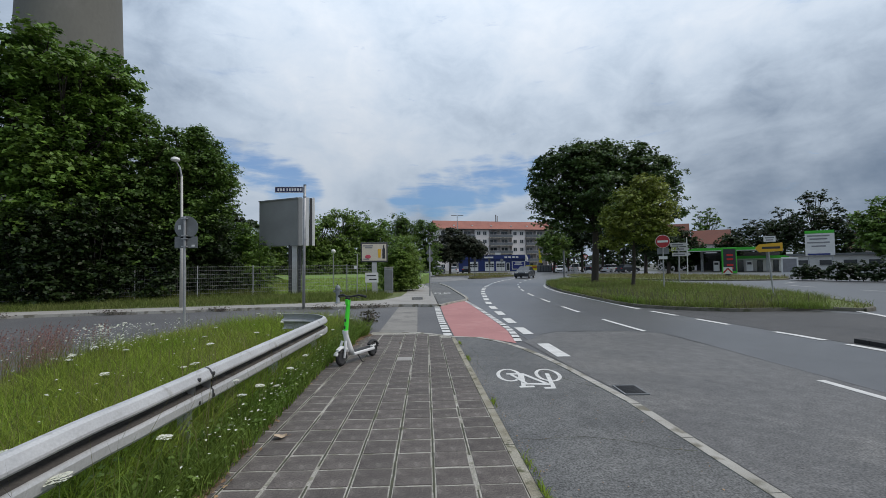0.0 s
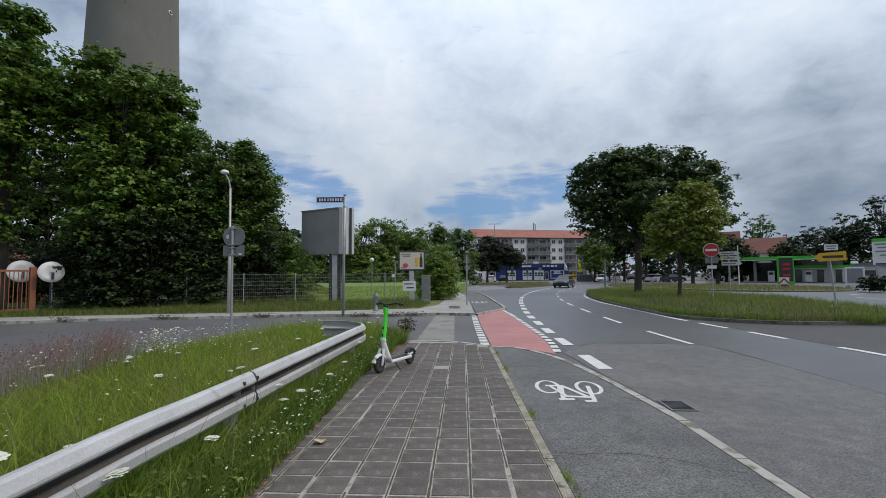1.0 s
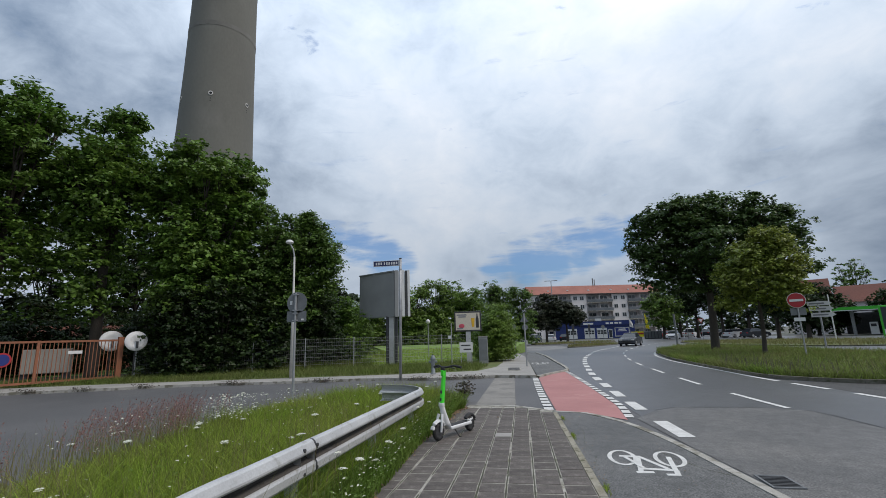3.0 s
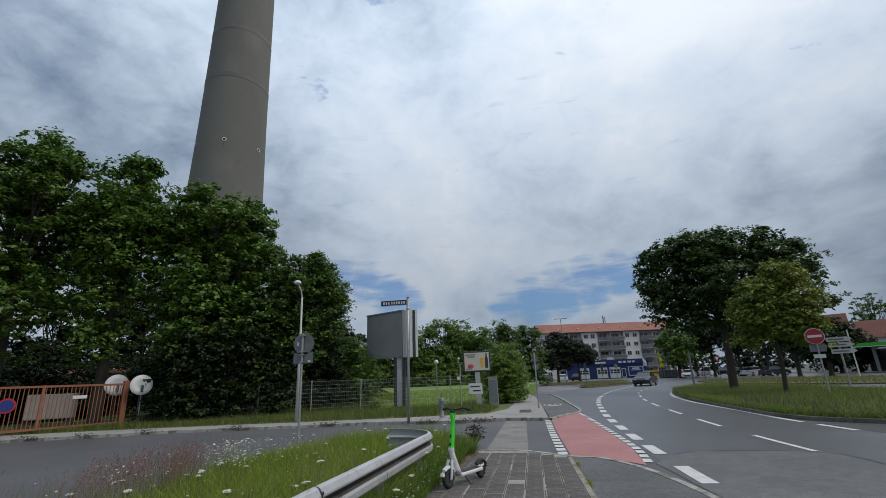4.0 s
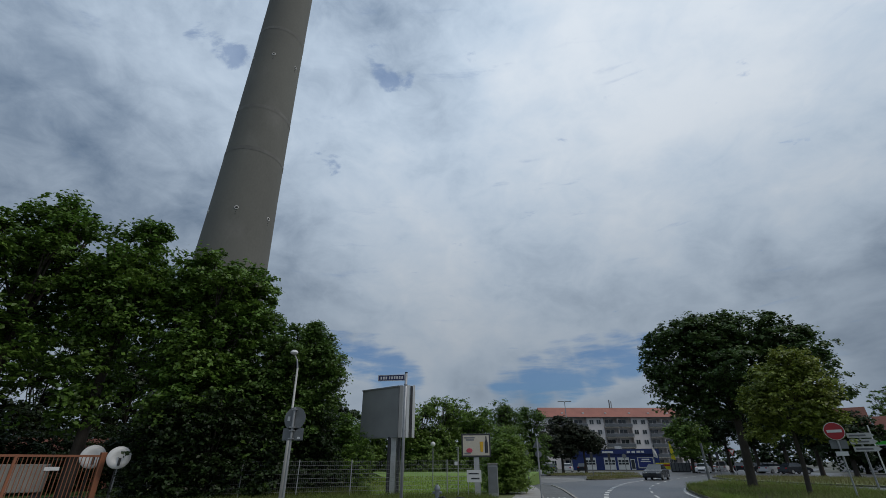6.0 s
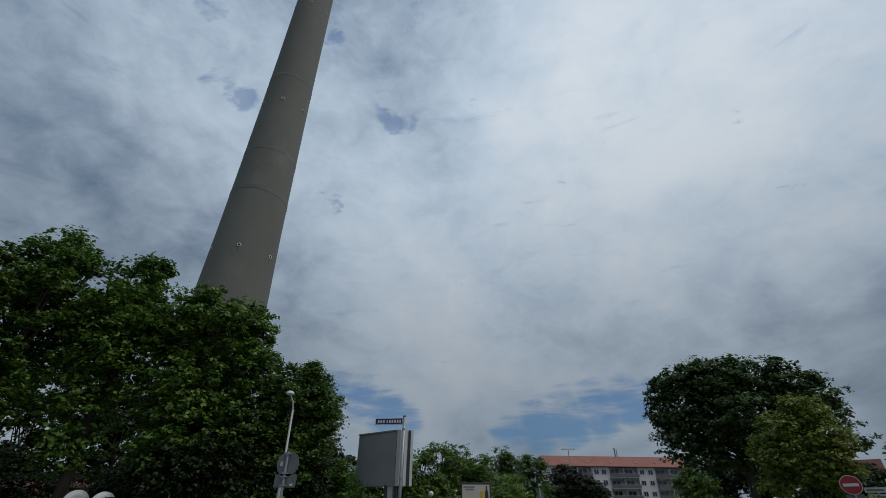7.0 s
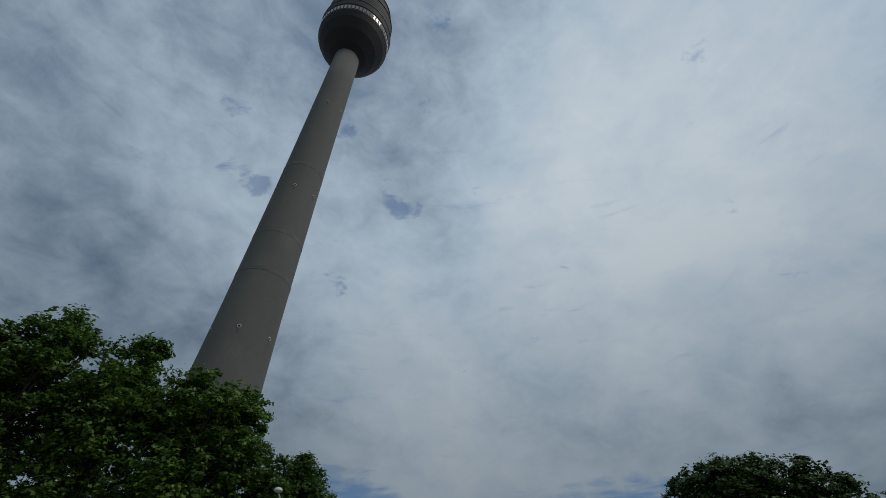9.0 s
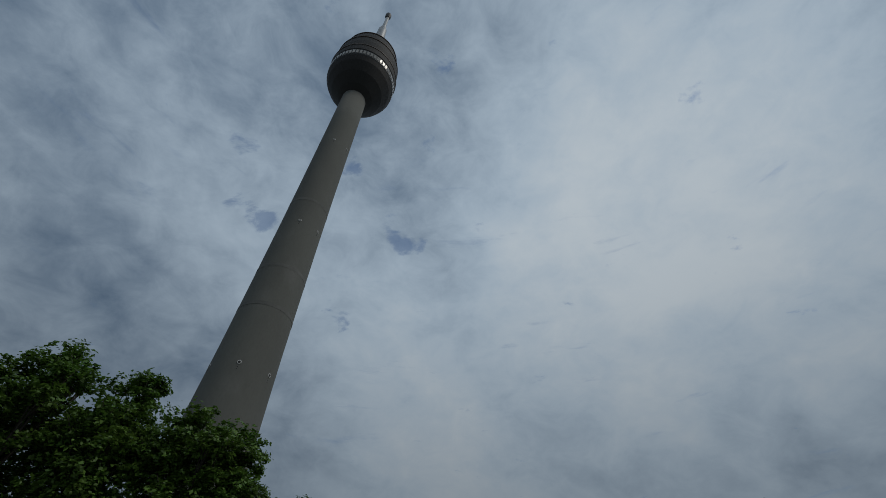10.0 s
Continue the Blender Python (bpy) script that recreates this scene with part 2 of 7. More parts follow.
M["turf"] = material("turf_ground", (0.10, 0.135, 0.04), 0.95, (0.14, 0.15, 0.06), 0.8, 0.9, 40, 0.3, 0.5, 30, patch=(0.12, 0.10, 0.06), patch_at=(0.6, 0.72), patch_scale=0.5)
M["lawn"] = material("mown_lawn", (0.135, 0.225, 0.045), 0.95, (0.17, 0.25, 0.06), 0.6, 0.9, 50, 0.25, 0.6, 40)
M["far"] = material("far_ground", (0.11, 0.12, 0.09), 0.95, (0.13, 0.13, 0.12), 0.05, 0.9, 5, 0.15)
M["grass"] = material("meadow_grass", (0.215, 0.325, 0.038), 0.7, (0.285, 0.335, 0.065), 0.9, 0.9, 30, 0.1, by_island=0.52, through_light=0.5, gloss=0.25)
M["verge_grass"] = material("verge_grass_blades", (0.115, 0.165, 0.035), 0.8, (0.16, 0.18, 0.06), 0.7, 1.0, 30, 0.1, by_island=0.35, through_light=0.3, gloss=0.2)
M["dry_grass"] = material("dry_verge_grass", (0.165, 0.185, 0.055), 0.8, (0.25, 0.215, 0.115), 0.5, 1.0, 30, 0.1, by_island=0.35, through_light=0.35, gloss=0.2)
M["red_grass"] = material("reddish_seed_heads", (0.37, 0.20, 0.175), 0.9, (0.28, 0.15, 0.13), 3.0, 0.8, by_island=0.3, through_light=0.35)
M["petal"] = material("white_umbel_petals", (0.78, 0.79, 0.70), 0.85, (0.70, 0.72, 0.58), 20.0, 0.8, by_island=0.1, through_light=0.25)
M["stem"] = material("green_stem", (0.09, 0.14, 0.035), 0.8)
# the darkest foliage has the shade below the tall crowns painted into its colour
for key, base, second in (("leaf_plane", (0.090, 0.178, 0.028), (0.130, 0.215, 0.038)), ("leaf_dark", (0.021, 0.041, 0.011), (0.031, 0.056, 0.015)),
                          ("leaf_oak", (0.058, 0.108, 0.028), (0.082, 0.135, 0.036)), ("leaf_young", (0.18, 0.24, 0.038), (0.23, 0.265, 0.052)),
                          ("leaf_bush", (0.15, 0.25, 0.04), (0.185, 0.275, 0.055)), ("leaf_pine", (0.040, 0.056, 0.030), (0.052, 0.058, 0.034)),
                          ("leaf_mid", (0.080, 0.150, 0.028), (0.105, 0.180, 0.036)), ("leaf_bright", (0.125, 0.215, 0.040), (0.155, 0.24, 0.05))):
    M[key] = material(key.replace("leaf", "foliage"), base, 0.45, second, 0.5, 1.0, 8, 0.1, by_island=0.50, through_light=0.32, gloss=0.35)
M["leaf_weed"] = material("dusty_weed_leaves", (0.10, 0.10, 0.07), 0.8, (0.13, 0.10, 0.09), 3.0, 1.0, by_island=0.3, through_light=0.25)
M["bark"] = material("tree_bark", (0.045, 0.037, 0.030), 0.95, (0.070, 0.060, 0.05), 3.0, 0.9, 40, 0.3, 0.8, 30, stretch=(1, 1, 0.25))
M["tower"] = material("weathered_tower_concrete", (0.166, 0.167, 0.148), 0.92, (0.136, 0.136, 0.122), 0.10, 0.9, 3, 0.06, 0.2, 1.5, patch=(0.185, 0.183, 0.168), patch_at=(0.58, 0.75), patch_scale=0.16, stretch=(1, 1, 0.5))
M["tower_band"] = material("pale_lift_joint", (0.140, 0.139, 0.128), 0.92, (0.20, 0.198, 0.183), 0.22, 1.0, 3, 0.06)
M["steel"] = material("galvanised_steel", (0.52, 0.525, 0.525), 0.5, (0.42, 0.425, 0.43), 2.5, 0.9, 60, 0.1, 0.1, 60, metal=0.35, patch=(0.34, 0.33, 0.31), patch_at=(0.63, 0.72), patch_scale=6.0)
M["pole"] = material("grey_steel_pole", (0.40, 0.41, 0.42), 0.5, (0.31, 0.32, 0.33), 4.0, 0.9, 60, 0.1, metal=0.5)
M["dark_metal"] = material("dark_metal", (0.05, 0.052, 0.056), 0.55, (0.08, 0.08, 0.082), 3.0, 0.8, metal=0.4)
M["black"] = material("black_rubber", (0.018, 0.018, 0.019), 0.7, (0.03, 0.03, 0.03), 10, 0.8)
M["sign_back"] = material("grey_sign_back", (0.20, 0.21, 0.22), 0.6, (0.16, 0.17, 0.175), 3.0, 0.9, metal=0.3)
M["panel_grey"] = material("grey_painted_panel", (0.32, 0.325, 0.325), 0.55, (0.27, 0.275, 0.275), 0.8, 0.9, 25, 0.05, metal=0.1)
M["white"] = material("white_enamel", (0.72, 0.72, 0.71), 0.45, (0.64, 0.64, 0.63), 2.0, 0.8, grain=0.05)
M["white_wall"] = material("white_render", (0.66, 0.65, 0.63), 0.9, (0.56, 0.555, 0.54), 0.4, 0.9, 20, 0.08)
M["cream_wall"] = material("pale_facade_render", (0.70, 0.67, 0.67), 0.9, (0.62, 0.59, 0.59), 0.15, 0.9, 12, 0.05)
M["red"] = material("red_enamel", (0.42, 0.02, 0.026), 0.45, (0.34, 0.024, 0.03), 3.0, 0.7, grain=0.06)
M["yellow"] = material("yellow_enamel", (0.72, 0.40, 0.02), 0.5, (0.62, 0.34, 0.03), 3.0, 0.7, grain=0.06)
M["flag_yellow"] = material("yellow_cloth", (0.80, 0.68, 0.03), 0.8, (0.70, 0.60, 0.03), 2.0, 0.7)
M["blue"] = material("deep_blue_enamel", (0.02, 0.035, 0.20), 0.45, (0.02, 0.03, 0.15), 3.0, 0.7, grain=0.06)
M["sign_navy"] = material("navy_enamel", (0.018, 0.026, 0.10), 0.45, (0.015, 0.02, 0.08), 3.0, 0.6)
M["shop_blue"] = material("blue_cladding", (0.016, 0.035, 0.17), 0.5, (0.014, 0.03, 0.13), 0.5, 0.8, 20, 0.08)
M["green"] = material("fluorescent_green_paint", (0.055, 0.72, 0.035), 0.4, (0.045, 0.62, 0.03), 6.0, 0.7, grain=0.05)
M["station_green"] = material("green_fascia", (0.05, 0.46, 0.03), 0.45, (0.04, 0.40, 0.03), 0.8, 0.7, grain=0.05)
M["scooter_white"] = material("white_scooter_lacquer", (0.70, 0.71, 0.71), 0.35, (0.60, 0.61, 0.61), 7.0, 0.7, grain=0.05)
M["roof"] = material("red_roof_tiles", (0.32, 0.128, 0.095), 0.85, (0.26, 0.105, 0.08), 0.3, 0.9, 6, 0.15, 0.4, 4)
M["pane"] = glass_like("window_glass", (0.035, 0.042, 0.05))
M["frame_white"] = material("white_window_frame", (0.62, 0.62, 0.61), 0.5)
M["balcony"] = material("grey_balcony_panel", (0.13, 0.145, 0.165), 0.6, (0.10, 0.115, 0.13), 0.5, 0.9)
M["orange"] = material("faded_orange_paint", (0.30, 0.112, 0.055), 0.6, (0.24, 0.095, 0.05), 3.0, 0.9, 40, 0.12, patch=(0.24, 0.10, 0.06), patch_at=(0.64, 0.72), patch_scale=7.0)
M["brick"] = material("brick_wall", (0.28, 0.105, 0.075), 0.9, (0.22, 0.085, 0.065), 1.2, 0.9, 12, 0.2)
M["container"] = material("pale_crate_metal", (0.36, 0.34, 0.30), 0.7, (0.28, 0.27, 0.25), 1.0, 0.9)
M["leaf_litter"] = material("dry_leaf_litter", (0.30, 0.20, 0.11), 0.9, (0.18, 0.11, 0.06), 9.0, 0.9, by_island=0.4)
M["car_dark"] = material("dark_grey_car_paint", (0.035, 0.04, 0.048), 0.25, (0.03, 0.034, 0.04), 1.0, 0.5, grain=0.02, metal=0.3)
M["car_white"] = material("white_car_paint", (0.72, 0.73, 0.74), 0.25, (0.68, 0.69, 0.70), 1.0, 0.5, grain=0.02)
M["car_red"] = material("red_car_paint", (0.40, 0.03, 0.03), 0.25, (0.34, 0.03, 0.03), 1.0, 0.5, grain=0.02)
M["lamp_lens"] = material("clear_lamp_lens", (0.60, 0.60, 0.58), 0.15)
M["lamp_red"] = material("red_lamp_lens", (0.45, 0.02, 0.02), 0.2)
M["print_cream"] = material("printed_poster_cream", (0.62, 0.56, 0.46), 0.6, (0.58, 0.52, 0.43), 2.0, 0.7)
M["ink"] = material("dark_print", (0.045, 0.045, 0.05), 0.7)
M["ink_grey"] = material("grey_print", (0.25, 0.25, 0.27), 0.7)
M["beer"] = material("amber_print", (0.72, 0.42, 0.03), 0.6)
M["pink"] = material("pink_red_print", (0.60, 0.09, 0.13), 0.6)
M["hydrant"] = material("grey_blue_cast_iron", (0.22, 0.25, 0.27), 0.6, (0.16, 0.18, 0.19), 6.0, 0.9, metal=0.3)
M["led_red"] = material("red_price_digits", (0.60, 0.03, 0.03), 0.5)


# ---- mesh helpers ----
def thing(name, at=(0, 0, 0), turn=0.0, label="", category="", group="", kind=""):
    e = new(name)
    e.empty_display_size = 0.2
    e.matrix_basis = pose(*at, 0, 0, turn)
    return tagged(e, label, category, group, kind)


def part(name, bm, mat, parent=None, label="", smooth=False):
    me = bpy.data.meshes.new(name)
    bm.to_mesh(me)
    bm.free()
    if smooth:
        me.polygons.foreach_set("use_smooth", [True] * len(me.polygons))
    me.materials.append(mat)
    ob = new(name, me)
    if parent:
        ob.parent = parent
    return tagged(ob, label)


def setting(name, bm, mat, label, category):
    return tagged(part(name, bm, mat), label, category, kind="structure")


def raw_mesh(name, verts, faces, mat, parent=None, smooth=False):
    """verts (n, 3); faces (m, k) with k corners each, as arrays."""
    verts, faces = np.asarray(verts, np.float32), np.asarray(faces, np.int32)
    me = bpy.data.meshes.new(name)
    me.vertices.add(len(verts))
    me.vertices.foreach_set("co", verts.ravel())
    me.loops.add(faces.size)
    me.loops.foreach_set("vertex_index", faces.ravel())
    me.polygons.add(len(faces))
    me.polygons.foreach_set("loop_start", np.arange(len(faces), dtype=np.int32) * faces.shape[1])
    me.update(calc_edges=True)
    me.validate()
    if smooth:
        me.polygons.foreach_set("use_smooth", [True] * len(me.polygons))
    me.materials.append(mat)
    ob = new(name, me)
    if parent:
        ob.parent = parent
    return ob


def box(bm, c, size, turn=0.0, bevel=0.0):
    m = Matrix.Translation(c) @ Matrix.Rotation(radians(turn), 4, "Z") @ Matrix.Diagonal((*size, 1))
    r = bmesh.ops.create_cube(bm, size=1.0, matrix=m)
    if bevel:
        es = list({e for v in r["verts"] for e in v.link_edges})
        bmesh.ops.bevel(bm, geom=es, offset=bevel, segments=2, affect="EDGES", profile=0.5)


def boxed(c, size, turn=0.0, bevel=0.0):
    bm = bmesh.new()
    box(bm, c, size, turn, bevel)
    return bm


def tube(bm, pts, radii, n=10, cap=True):
    """A tapered tube along points."""
    rings = []
    pts = [Vector(p) for p in pts]
    for i, p in enumerate(pts):
        d = (pts[min(i + 1, len(pts) - 1)] - pts[max(i - 1, 0)]).normalized()
        a = d.orthogonal().normalized() if abs(d.z) < 0.9 else Vector((1, 0, 0))
        a = (a - d * a.dot(d)).normalized()
        b = d.cross(a)
        rings.append([bm.verts.new(p + (a * math.cos(2 * math.pi * k / n) + b * math.sin(2 * math.pi * k / n)) * radii[i]) for k in range(n)])
    for r, s in zip(rings, rings[1:]):
        for k in range(n):
            bm.faces.new((r[k], r[(k + 1) % n], s[(k + 1) % n], s[k]))
    if cap:
        bm.faces.new(rings[0][::-1])
        bm.faces.new(rings[-1])


def tubed(pts, radii, n=10):
    bm = bmesh.new()
    tube(bm, pts, radii if isinstance(radii, (list, tuple)) else [radii] * len(pts), n)
    return bm


def fill(bm, ring):
    """Faces that fill a flat ring of corners, however it bends."""
    for tri in tessellate_polygon([[v.co for v in ring]]):
        f = bm.faces.new([ring[i] for i in tri])
        f.normal_update()
        if f.normal.z < 0:
            f.normal_flip()


def sheet(bm, outline, z0, z1=None):
    """A flat polygon at z1, with sides down to z0 where z1 is given."""
    if z1 is None:
        fill(bm, [bm.verts.new((x, y, z0)) for x, y in outline])
        return
    top = [bm.verts.new((x, y, z1)) for x, y in outline]
    low = [bm.verts.new((x, y, z0)) for x, y in outline]
    fill(bm, top)
    n = len(top)
    for i in range(n):
        bm.faces.new((top[i], low[i], low[(i + 1) % n], top[(i + 1) % n]))
    bmesh.ops.recalc_face_normals(bm, faces=bm.faces)


def sheeted(outline, z0, z1=None):
    bm = bmesh.new()
    sheet(bm, outline, z0, z1)
    return bm


def lathe(profile, n=24, cap=True):
    """A turned body from (radius, z) rows."""
    bm = bmesh.new()
    rings = [[bm.verts.new((r * math.cos(2 * math.pi * k / n), r * math.sin(2 * math.pi * k / n), z)) for k in range(n)] for r, z in profile]
    for r, s in zip(rings, rings[1:]):
        for k in range(n):
            bm.faces.new((r[k], r[(k + 1) % n], s[(k + 1) % n], s[k]))
    if cap:
        bm.faces.new(rings[0][::-1])
        bm.faces.new(rings[-1])
    return bm


def disc(c, r, depth, axis="Y", n=28):
    bm = bmesh.new()
    rot = {"Y": Matrix.Rotation(radians(90), 4, "X"), "X": Matrix.Rotation(radians(90), 4, "Y"), "Z": Matrix.Identity(4)}[axis]
    bmesh.ops.create_cone(bm, cap_ends=True, segments=n, radius1=r, radius2=r, depth=depth, matrix=Matrix.Translation(c) @ rot)
    return bm


def spline(pts, step=0.5):
    """A smooth line through points (Catmull-Rom), as (x, y) rows."""
    P = [Vector((*p, 0)) for p in pts]
    P = [P[0] * 2 - P[1]] + P + [P[-1] * 2 - P[-2]]
    out = []
    for i in range(1, len(P) - 2):
        a, b, c, d = P[i - 1:i + 3]
        n = max(1, int((c - b).length / step))
        for k in range(n):
            t = k / n
            v = 0.5 * ((2 * b) + (c - a) * t + (2 * a - 5 * b + 4 * c - d) * t * t + (3 * b - a - 3 * c + d) * t ** 3)
            out.append((v.x, v.y))
    out.append((P[-2].x, P[-2].y))
    return out


def along(line, lo, hi, width, shift=0.0):
    """The outline of a stripe on a line, from lo to hi metres along it."""
    L, out, run = [], [], 0.0
    for p, q in zip(line, line[1:]):
        p, q = Vector(p), Vector(q)
        d = (q - p).length
        if run + d > lo and run < hi and d > 1e-6:
            u = (q - p) / d
            s, e = max(lo - run, 0.0), min(hi - run, d)
            nrm = Vector((-u.y, u.x))
            for k in ((s, e) if not L else (e,)):
                L.append((p + u * k, nrm))
        run += d
    left = [tuple(p + n * (shift + width / 2)) for p, n in L]
    right = [tuple(p + n * (shift - width / 2)) for p, n in L]
    return left + right[::-1]


def length(line):
    return sum((Vector(q) - Vector(p)).length for p, q in zip(line, line[1:]))


def inside(poly, x, y):
    hit = np.zeros(len(x), bool)
    for (ax, ay), (bx, by) in zip(poly, poly[1:] + poly[:1]):
        c = (ay > y) != (by > y)
        hit ^= c & (x < (bx - ax) * (y - ay) / ((by - ay) or 1e-9) + ax)
    return hit


RNG = np.random.default_rng(5)


def scatter(poly, n):
    P = np.array(poly)
    lo, hi = P.min(0), P.max(0)
    out = np.empty((0, 2))
    while len(out) < n:
        q = RNG.uniform(lo, hi, (n, 2))
        out = np.vstack([out, q[inside(poly, q[:, 0], q[:, 1])]])
    return out[:n]


def broad_leaves(name, pts, z_hi, size, mat):
    """Low broad-leaved weeds: loose leaves at many heights."""
    c = np.column_stack([pts, RNG.uniform(0.03, 1.0, len(pts)) ** 1.4 * z_hi + 0.03])
    return leaf_mesh(name, c, np.tile([0.0, 0.0, 0.9], (len(c), 1)), size, mat, None)


def blades(name, pts, z, tall, wide, mat, lean=0.35, spread=0.35):
    """Bent grass blades, one leaf of three triangles for each point."""
    n = len(pts)
    h = tall * RNG.uniform(1 - spread, 1 + spread, n)
    a, b = RNG.uniform(0, 2 * math.pi, n), RNG.uniform(0, 2 * math.pi, n)
    w = wide * RNG.uniform(0.6, 1.3, n)
    side = np.stack([np.cos(a), np.sin(a), 0 * a], 1) * w[:, None] / 2
    out = np.stack([np.cos(b), np.sin(b), 0 * b], 1) * (h * lean * RNG.uniform(0.2, 1.5, n))[:, None]
    base = np.column_stack([pts, np.full(n, z)])
    up = np.zeros((n, 3))
    up[:, 2] = h
    v = np.stack([base - side, base + side, base + out * 0.35 + up * 0.55 - side * 0.8, base + out * 0.35 + up * 0.55 + side * 0.8, base + out + up * 0.97], 1)
    f = np.array([[0, 1, 3], [0, 3, 2], [2, 3, 4]])
    faces = (np.arange(n)[:, None, None] * 5 + f[None]).reshape(-1, 3)
    return raw_mesh(name, v.reshape(-1, 3), faces, mat)


def leaf_mesh(name, centres, normals, size, mat, parent):
    """Folded four-cornered leaves at centres, facing about normals."""
    n = len(centres)
    nr = normals + RNG.normal(0, 0.45, (n, 3))
    nr /= np.linalg.norm(nr, axis=1, keepdims=True)
    t = np.cross(nr, RNG.normal(0, 1, (n, 3)))
    t /= np.linalg.norm(t, axis=1, keepdims=True)
    s = np.cross(nr, t)
    L = (size * RNG.uniform(0.6, 1.35, n))[:, None]
    v = np.stack([centres - t * L * 0.55, centres + s * L * 0.36 + nr * L * 0.10, centres + t * L * 0.55, centres - s * L * 0.36 + nr * L * 0.10], 1)
    f = np.array([[0, 1, 2], [0, 2, 3]])
    faces = (np.arange(n)[:, None, None] * 4 + f[None]).reshape(-1, 3)
    return raw_mesh(name, v.reshape(-1, 3), faces, mat, parent)


def crown_points(lobes, clumps, per, clump_r):
    """Leaf places: flat drooping sprays thrown mostly towards the skin of ellipsoid lobes (x, y, z, rx, ry, rz), each of a few tufts."""
    L = np.array(lobes, float)
    vol = np.cbrt(L[:, 3] * L[:, 4] * L[:, 5]) ** 2
    vol = np.maximum(vol, vol.max() * 0.07)
    pick = RNG.choice(len(L), clumps, p=vol / vol.sum())
    d = RNG.normal(0, 1, (clumps, 3))
    d /= np.linalg.norm(d, axis=1, keepdims=True)
    rad = RNG.uniform(0.35, 1.0, clumps) ** 0.45
    bump = 1 + 0.13 * np.sin(d[:, 0] * 7 + pick) + 0.10 * np.sin(d[:, 2] * 9 + d[:, 1] * 6 + pick * 2)
    c = L[pick, :3] + d * (rad * bump)[:, None] * L[pick, 3:]
    cr = clump_r * RNG.uniform(0.5, 1.4, clumps)
    tufts = max(3, per // 8)
    f = RNG.normal(0, 1, (clumps, tufts, 3))
    f /= np.linalg.norm(f, axis=2, keepdims=True)
    f *= RNG.uniform(0.2, 1.0, (clumps, tufts, 1)) ** 0.5
    f[:, :, 2] *= 0.40
    f[:, :, 2] -= 0.30 * (f[:, :, 0] ** 2 + f[:, :, 1] ** 2)
    which = RNG.integers(0, tufts, (clumps, per))
    e = np.take_along_axis(f, which[:, :, None], 1)
    g = RNG.normal(0, 0.17, (clumps, per, 3))
    g[:, :, 2] *= 0.6
    e = e + g
    p = c[:, None] + e * cr[:, None, None]
    nrm = d[:, None] * 0.35 + e * 0.35 + np.array([0, 0, 1.0])
    p, nrm = p.reshape(-1, 3), nrm.reshape(-1, 3)
    keep = p[:, 2] > 0.12
    return p[keep], nrm[keep]


def tree(name, at, height, lobes, leaf, label, trunk_r=0.2, fork=0.4, clumps=260, per=45, clump_r=0.6, leaf_size=0.16, lean=(0, 0), category="tree", group=""):
    """lobes are relative to the foot. Trunk with limbs that reach into the lobes, and a crown of leaves."""
    e = thing(name, at, 0, label, category, group)
    bm = bmesh.new()
    fz = height * fork
    top = Vector((lean[0], lean[1], height * 0.86))
    pts = [(0, 0, -0.05), (lean[0] * 0.02, lean[1] * 0.02, 0.25), (lean[0] * 0.25 + 0.05, lean[1] * 0.25, fz * 0.6), (lean[0] * 0.45, lean[1] * 0.45, fz), tuple(top)]
    tube(bm, pts, [trunk_r * 1.35, trunk_r * 1.05, trunk_r * 0.92, trunk_r * 0.78, trunk_r * 0.12], 10)
    start = Vector(pts[3])
    for i, (x, y, z, rx, ry, rz) in enumerate(lobes):
        if z < fz + 0.8 and height > 7:
            continue
        s = start.lerp(top, 0.35 * ((i * 0.37) % 1)) if height > 7 else Vector(pts[2]).lerp(start, 0.3 + 0.7 * ((i * 0.37) % 1))
        t = Vector((x, y, z + rz * 0.3))
        mid = s.lerp(t, 0.5) + Vector((0.1 * math.sin(i), 0.1 * math.cos(i), -0.08 * (t - s).length))
        tube(bm, [s, mid, t], [trunk_r * 0.34, trunk_r * 0.2, trunk_r * 0.05], 7)
        for k in range(3):
            a = i * 2.1 + k * 2.2
            q = t + Vector((math.cos(a) * rx * 0.8, math.sin(a) * ry * 0.8, rz * 0.35 * math.sin(a * 1.7)))
            tube(bm, [mid.lerp(t, 0.3 + 0.2 * k), (mid.lerp(t, 0.6) + q) / 2, q], [trunk_r * 0.17, trunk_r * 0.1, trunk_r * 0.03], 5)
    part("trunk", bm, M["bark"], e, smooth=True)
    p, nr = crown_points(lobes, clumps, per, clump_r)
    leaf_mesh("crown", p, nr, leaf_size, leaf, e)
    return e


def at_angle(az, d):
    return d * math.sin(radians(az)), d * math.cos(radians(az))


# ---- ground, roads, paths ----
setting("ground", sheeted([(-2500, -2500), (2500, -2500), (2500, 2500), (-2500, 2500)], -0.06), M["far"], "flat dull green and grey ground to the horizon", "ground")

